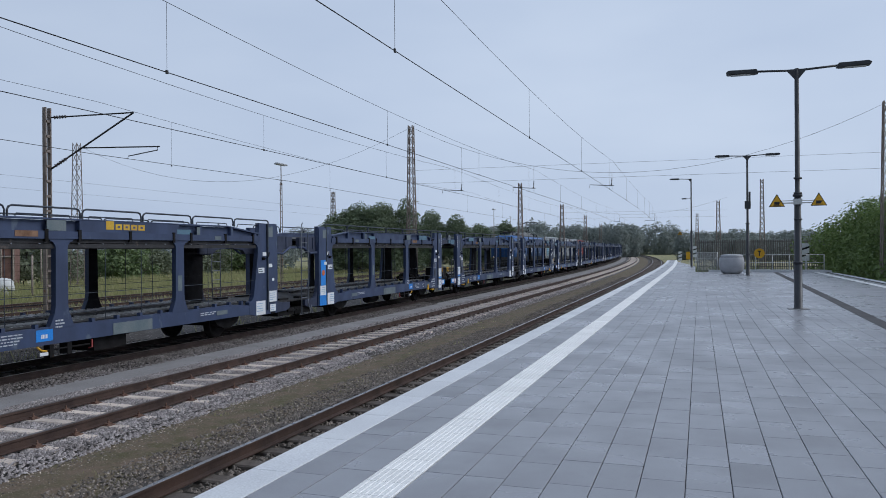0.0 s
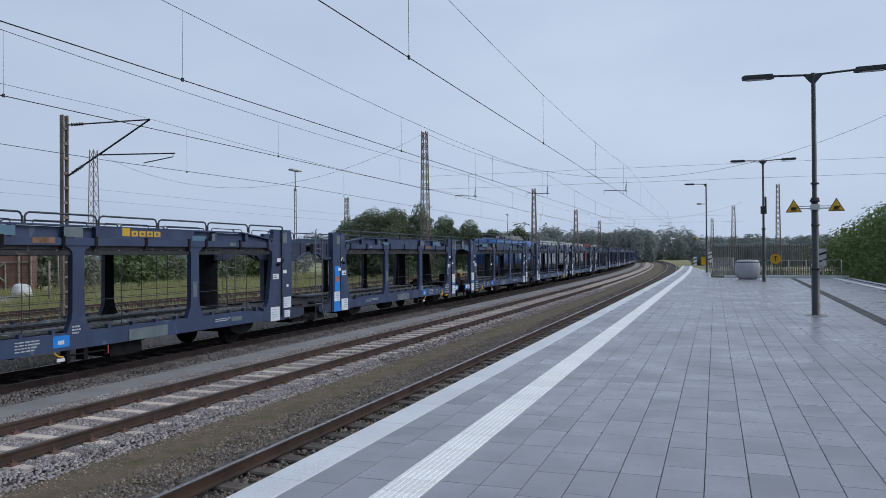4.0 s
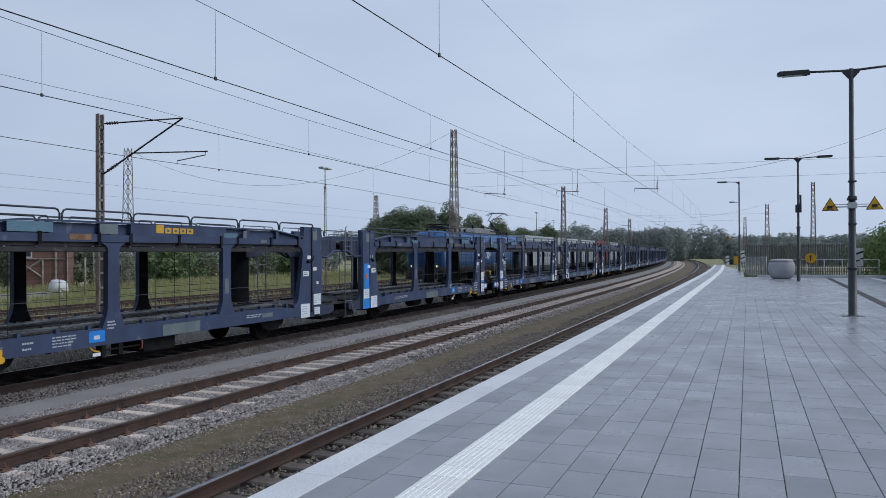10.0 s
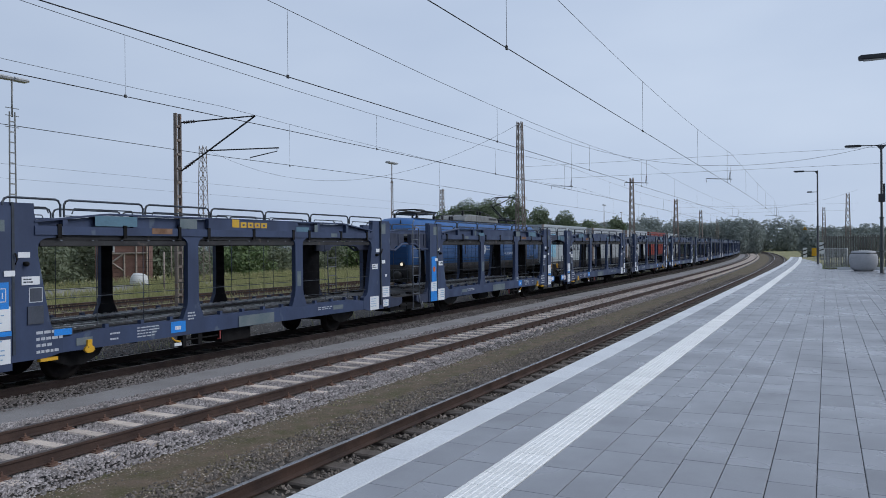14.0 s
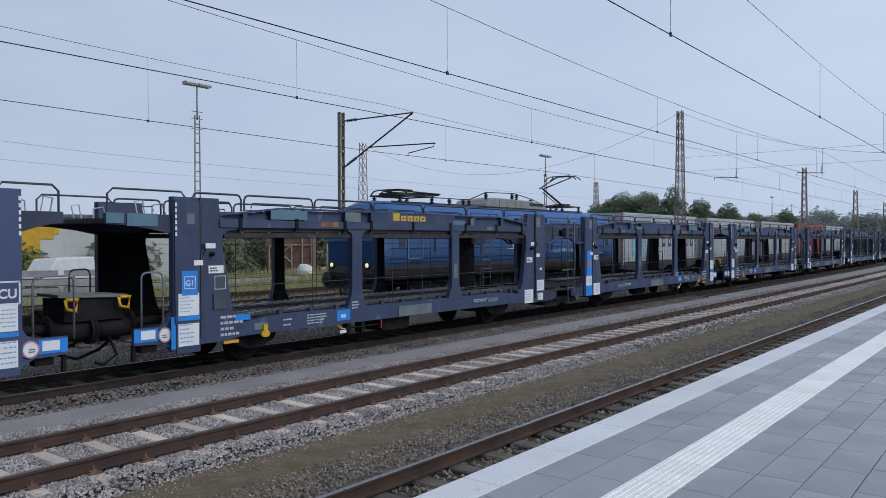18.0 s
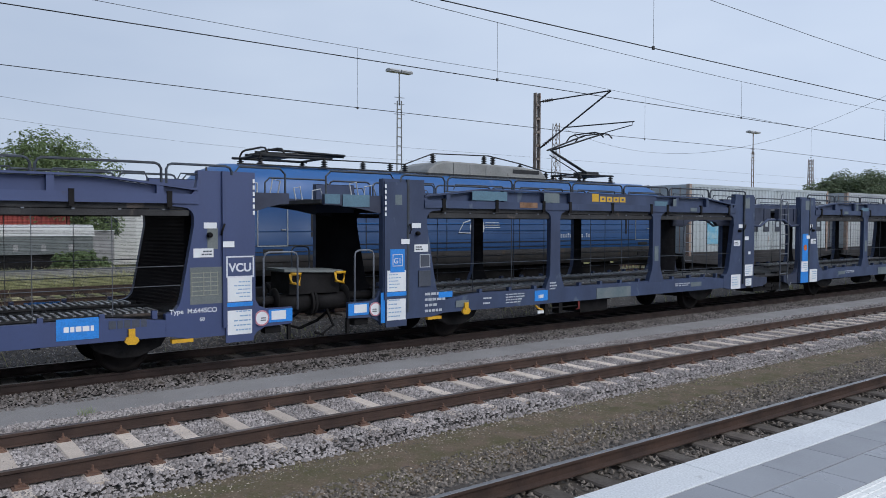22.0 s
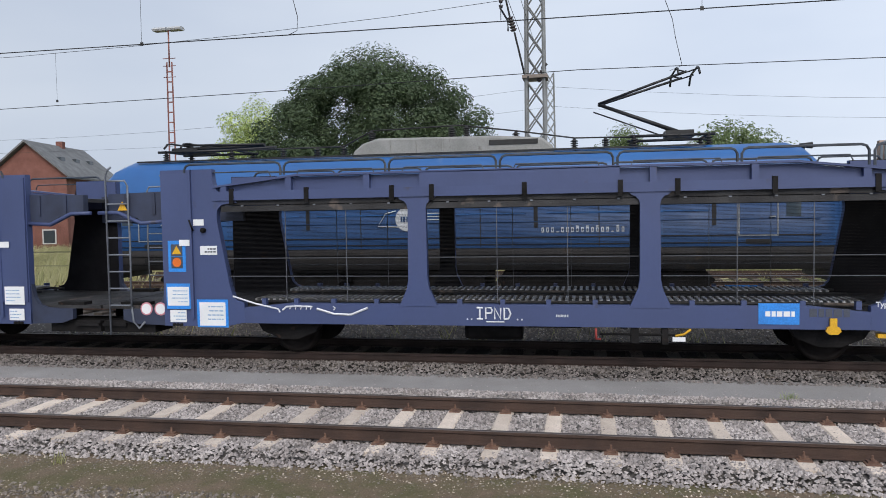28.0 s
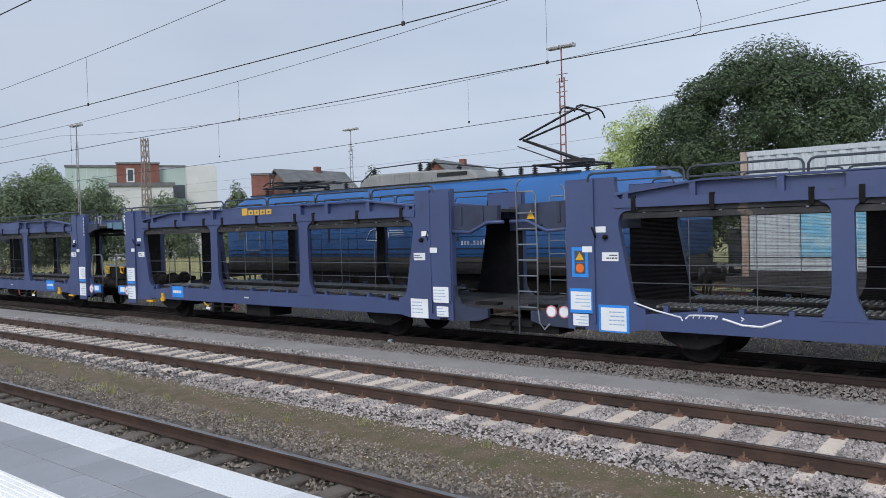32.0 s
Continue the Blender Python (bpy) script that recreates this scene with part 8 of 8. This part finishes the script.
# old brick and timber cabin beside the tracks
cb = thing("cabin", "old brick and timber railway cabin with a white window", "hut", m=pose(-47.8, 48.4, -0.62, 0, 0, -48))
bx("wall", M_OLDBRICK, cb, -1.8, 1.8, -2.2, 2.2, 0, 4.6)
bx("roof", M_TILE, cb, -2.2, 2.2, -2.6, 2.6, 4.6, 4.85)
wi = bx("window", M_WALLWHITE, cb, 1.8, 1.86, -1.6, -0.6, 2.9, 4.3)
bx("pane", M_WINDOW, wi, 1.86, 1.87, -1.5, -0.7, 3.0, 4.2)
bx("window_bar", M_WALLWHITE, wi, 1.87, 1.88, -1.12, -1.08, 3.0, 4.2)
for a, b in (((1.9, -1.9, 1.2), (1.9, 0.2, 2.8)), ((1.9, 0.2, 1.2), (1.9, -1.9, 2.8)), ((1.9, -1.9, 2.8), (1.9, 2.2, 2.8)), ((1.9, -1.9, 0), (1.9, -1.9, 2.8)), ((1.9, 0.2, 0), (1.9, 0.2, 2.8)), ((1.9, 2.1, 0), (1.9, 2.1, 4.8)), ((1.9, 1.2, 0), (1.9, 1.2, 4.8))):
    bm = bmesh.new()
    tube(bm, [a, b], 0.09, 4)
    part("timber", bm, M_TIMBER, cb)
for y, x, h in ((47.5, -41.0, 4.1), (33.9, -27.2, 3.0)):
    bm = bmesh.new()
    tube(bm, [(0, 0, 0), (0, 0, h)], 0.06, 6)
    whole("post", bm, M_TIMBER, "thin weathered post in the grass", "post", m=pose(x, y, -0.62))
# white bulk bag
bm = bmesh.new()
lathe(bm, [(0.35, 0), (0.55, 0.15), (0.6, 0.6), (0.5, 1.0), (0.35, 1.15), (0.1, 1.2)], None, 10)
for v in bm.verts:
    v.co += Vector((noise.noise(v.co * 3) * 0.12, noise.noise(v.co * 3 + Vector((9, 0, 0))) * 0.12, noise.noise(v.co * 2) * 0.1))
whole("bulk_bag", bm, M_WALLWHITE, "crumpled white bulk bag in the grass", "bag", m=pose(-35.7, 39.4, -0.62) @ Matrix.Scale(1.15, 4))

# yellow box body, white van and stacked slabs
hall = thing("clad_hall", "white ribbed hall with stepped yellow end cladding", "building", m=pose(-48.36, 22.17, -0.62, 0, 0, 63.2))
bx("wall", M_WALLWHITE, hall, 0, 13.5, 0, 9, 0, 5.0)
for x0, x1, z0 in ((-0.05, 2.6, 0.3), (2.6, 3.5, 3.4), (3.5, 3.85, 3.75)):
    bx("yellow_panel", M_CYEL, hall, x0, x1, -0.05, 0.0, z0, 5.0)
for i in range(44):
    bx("cladding_rib", M_WALLWHITE, hall, 4.2 + i * 0.21, 4.28 + i * 0.21, -0.03, 0.0, 0.3, 4.95)
bx("roof", M_TILE, hall, -0.2, 13.7, -0.3, 9.2, 5.0, 5.2)
bx("plinth", M_CONC, hall, 2.6, 13.5, -0.04, 0.0, 0.0, 0.3)
van = thing("van", "white delivery van parked behind the yard", "van", m=pose(-36.2, 20.7, -0.3, 0, 0, 204) @ Matrix.Scale(0.85, 4))
bm = bmesh.new()
prism(bm, [(-2.6, 0.45), (2.5, 0.45), (2.55, 1.0), (1.9, 1.25), (1.2, 2.2), (-2.5, 2.3), (-2.65, 1.4)], -0.95, 0.95)
part("body", bm, M_CAR, van, "", 0.08)
bm = bmesh.new()
prism(bm, [(1.0, 1.35), (1.75, 1.3), (1.2, 1.95), (0.9, 2.0)], 0.955, 0.965)
part("side_window", bm, M_WINDOW, van)
for y in (-1.7, 1.6):
    for s in (1, -1):
        bm = bmesh.new()
        lathe(bm, [(0.33, 0), (0.33, 0.2), (0.2, 0.22), (0.02, 0.22)], Matrix.Translation((s * 0.76, y, 0.33)) @ Euler((0, radians(90 * s), 0)).to_matrix().to_4x4(), 16)
        part("wheel", bm, M_TYRE, van)
st = thing("slab_stack", "stacked pale concrete beams on dark spacers", "slabs", m=pose(-28.8, 17.3, -0.62, 0, 0, -24))
for i in range(4):
    for k in range(2):
        bx("beam", M_CONC, st, -0.5 + random.uniform(-0.1, 0.1), 0.5, -2.6 + k * 2.7 + random.uniform(-0.2, 0.2), -0.1 + k * 2.7 + random.uniform(-0.2, 0.2), 0.2 + i * 0.42, 0.5 + i * 0.42)
    for y in (-2.0, -0.7, 0.7, 2.0):
        bx("spacer", M_TIMBER, st, -0.45, 0.45, y - 0.06, y + 0.06, 0.08 + i * 0.42, 0.2 + i * 0.42)
wb = thing("white_building", "plain white building behind the yard", "building", m=pose(-52, 14.0, -0.62))
bx("wall", M_WALLWHITE, wb, -3, 3, -2.5, 4.5, 0, 5.0)
bx("roof", M_TILE, wb, -3.2, 3.2, -2.7, 4.7, 5.0, 5.3)
for q in (-1, 2):
    bx("window", M_WINDOW, wb, 3.0, 3.04, q, q + 1.2, 2.2, 3.4)
for y, mat, lab in ((-1.2, M_CGREEN, "pale green freight container behind the yard"), (6.6, M_CRED, "plain red freight container behind the yard"), (-13.8, M_CRED, "plain red freight container behind the yard")):
    container(lab, mat, mat, 6.06 if mat is M_CGREEN else 7.4, 2.3, pose(-46.5, y, 1.95), group="containers behind the yard")
wg = thing("covered_wagon", "low white-roofed wagon with black and white spraying", "wagon", m=pose(-43.0, 3.5, -0.98))
bm = bmesh.new()
prism(bm, [(-1.3, 2.6), (-1.2, 3.05), (-0.7, 3.3), (0.7, 3.3), (1.2, 3.05), (1.3, 2.6)], -7, 7.5, "y")
part("roof", bm, M_WALLWHITE, wg)
bx("side", M_GUARD, wg, -1.25, 1.25, -6.9, 7.4, 1.5, 2.62)
for i in range(9):
    bx("spray_mark", M_CONC, wg, 1.252, 1.26, -6 + i * 1.5, -5.75 + i * 1.5, 1.7, 2.1)
bx("running_gear", M_DARK, wg, -1.0, 1.0, -6, 6.5, 0.0, 1.5)

# crumpled blue and white wrapper on the stones
bm = bmesh.new()
lathe(bm, [(0.03, 0), (0.09, 0.015), (0.11, 0.05), (0.07, 0.09), (0.02, 0.1)], Matrix.Diagonal((1.5, 1, 1, 1)), 9, False)
for v in bm.verts:
    v.co += Vector((noise.noise(v.co * 30), noise.noise(v.co * 30 + Vector((5, 0, 0))), noise.noise(v.co * 30 + Vector((0, 5, 0))) * 0.5)) * 0.03
whole("litter", bm, surf("blue_white_wrapper", (0.55, 0.62, 0.68), (0.2, 0.4, 0.6), 0.5, size=0.05, bump=0.1), "crumpled blue and white plastic wrapper", "litter", m=pose(-3.9, -13.6, -0.2, 0, 0, 30))
rack = thing("container_rack", "long pale concrete loading ramp under freight containers", "ramp", m=pose(-46.5, -3.0, -0.62))
bx("ramp_wall", M_CONC, rack, -1.4, 1.4, -16, 16, 0, 2.5)
bx("ramp_edge", M_WALLWHITE, rack, -1.5, 1.5, -16, 16, 2.5, 2.565)


def motions():
    """The locomotive and its wagons roll along track 4 at a steady pace."""
    for ob, behind, z in MOVING:
        rows = []
        for t in (0, 2, 4, 6, 8, 10, 12, 14, 16, 18, 20, 22, 24, 26, 28, 30, 32):
            rows.append((t, on_track(TRACKS[4], 16.43 - 3.48 * (t - 19) + behind, z)))
        walk(ob, rows)


motions()
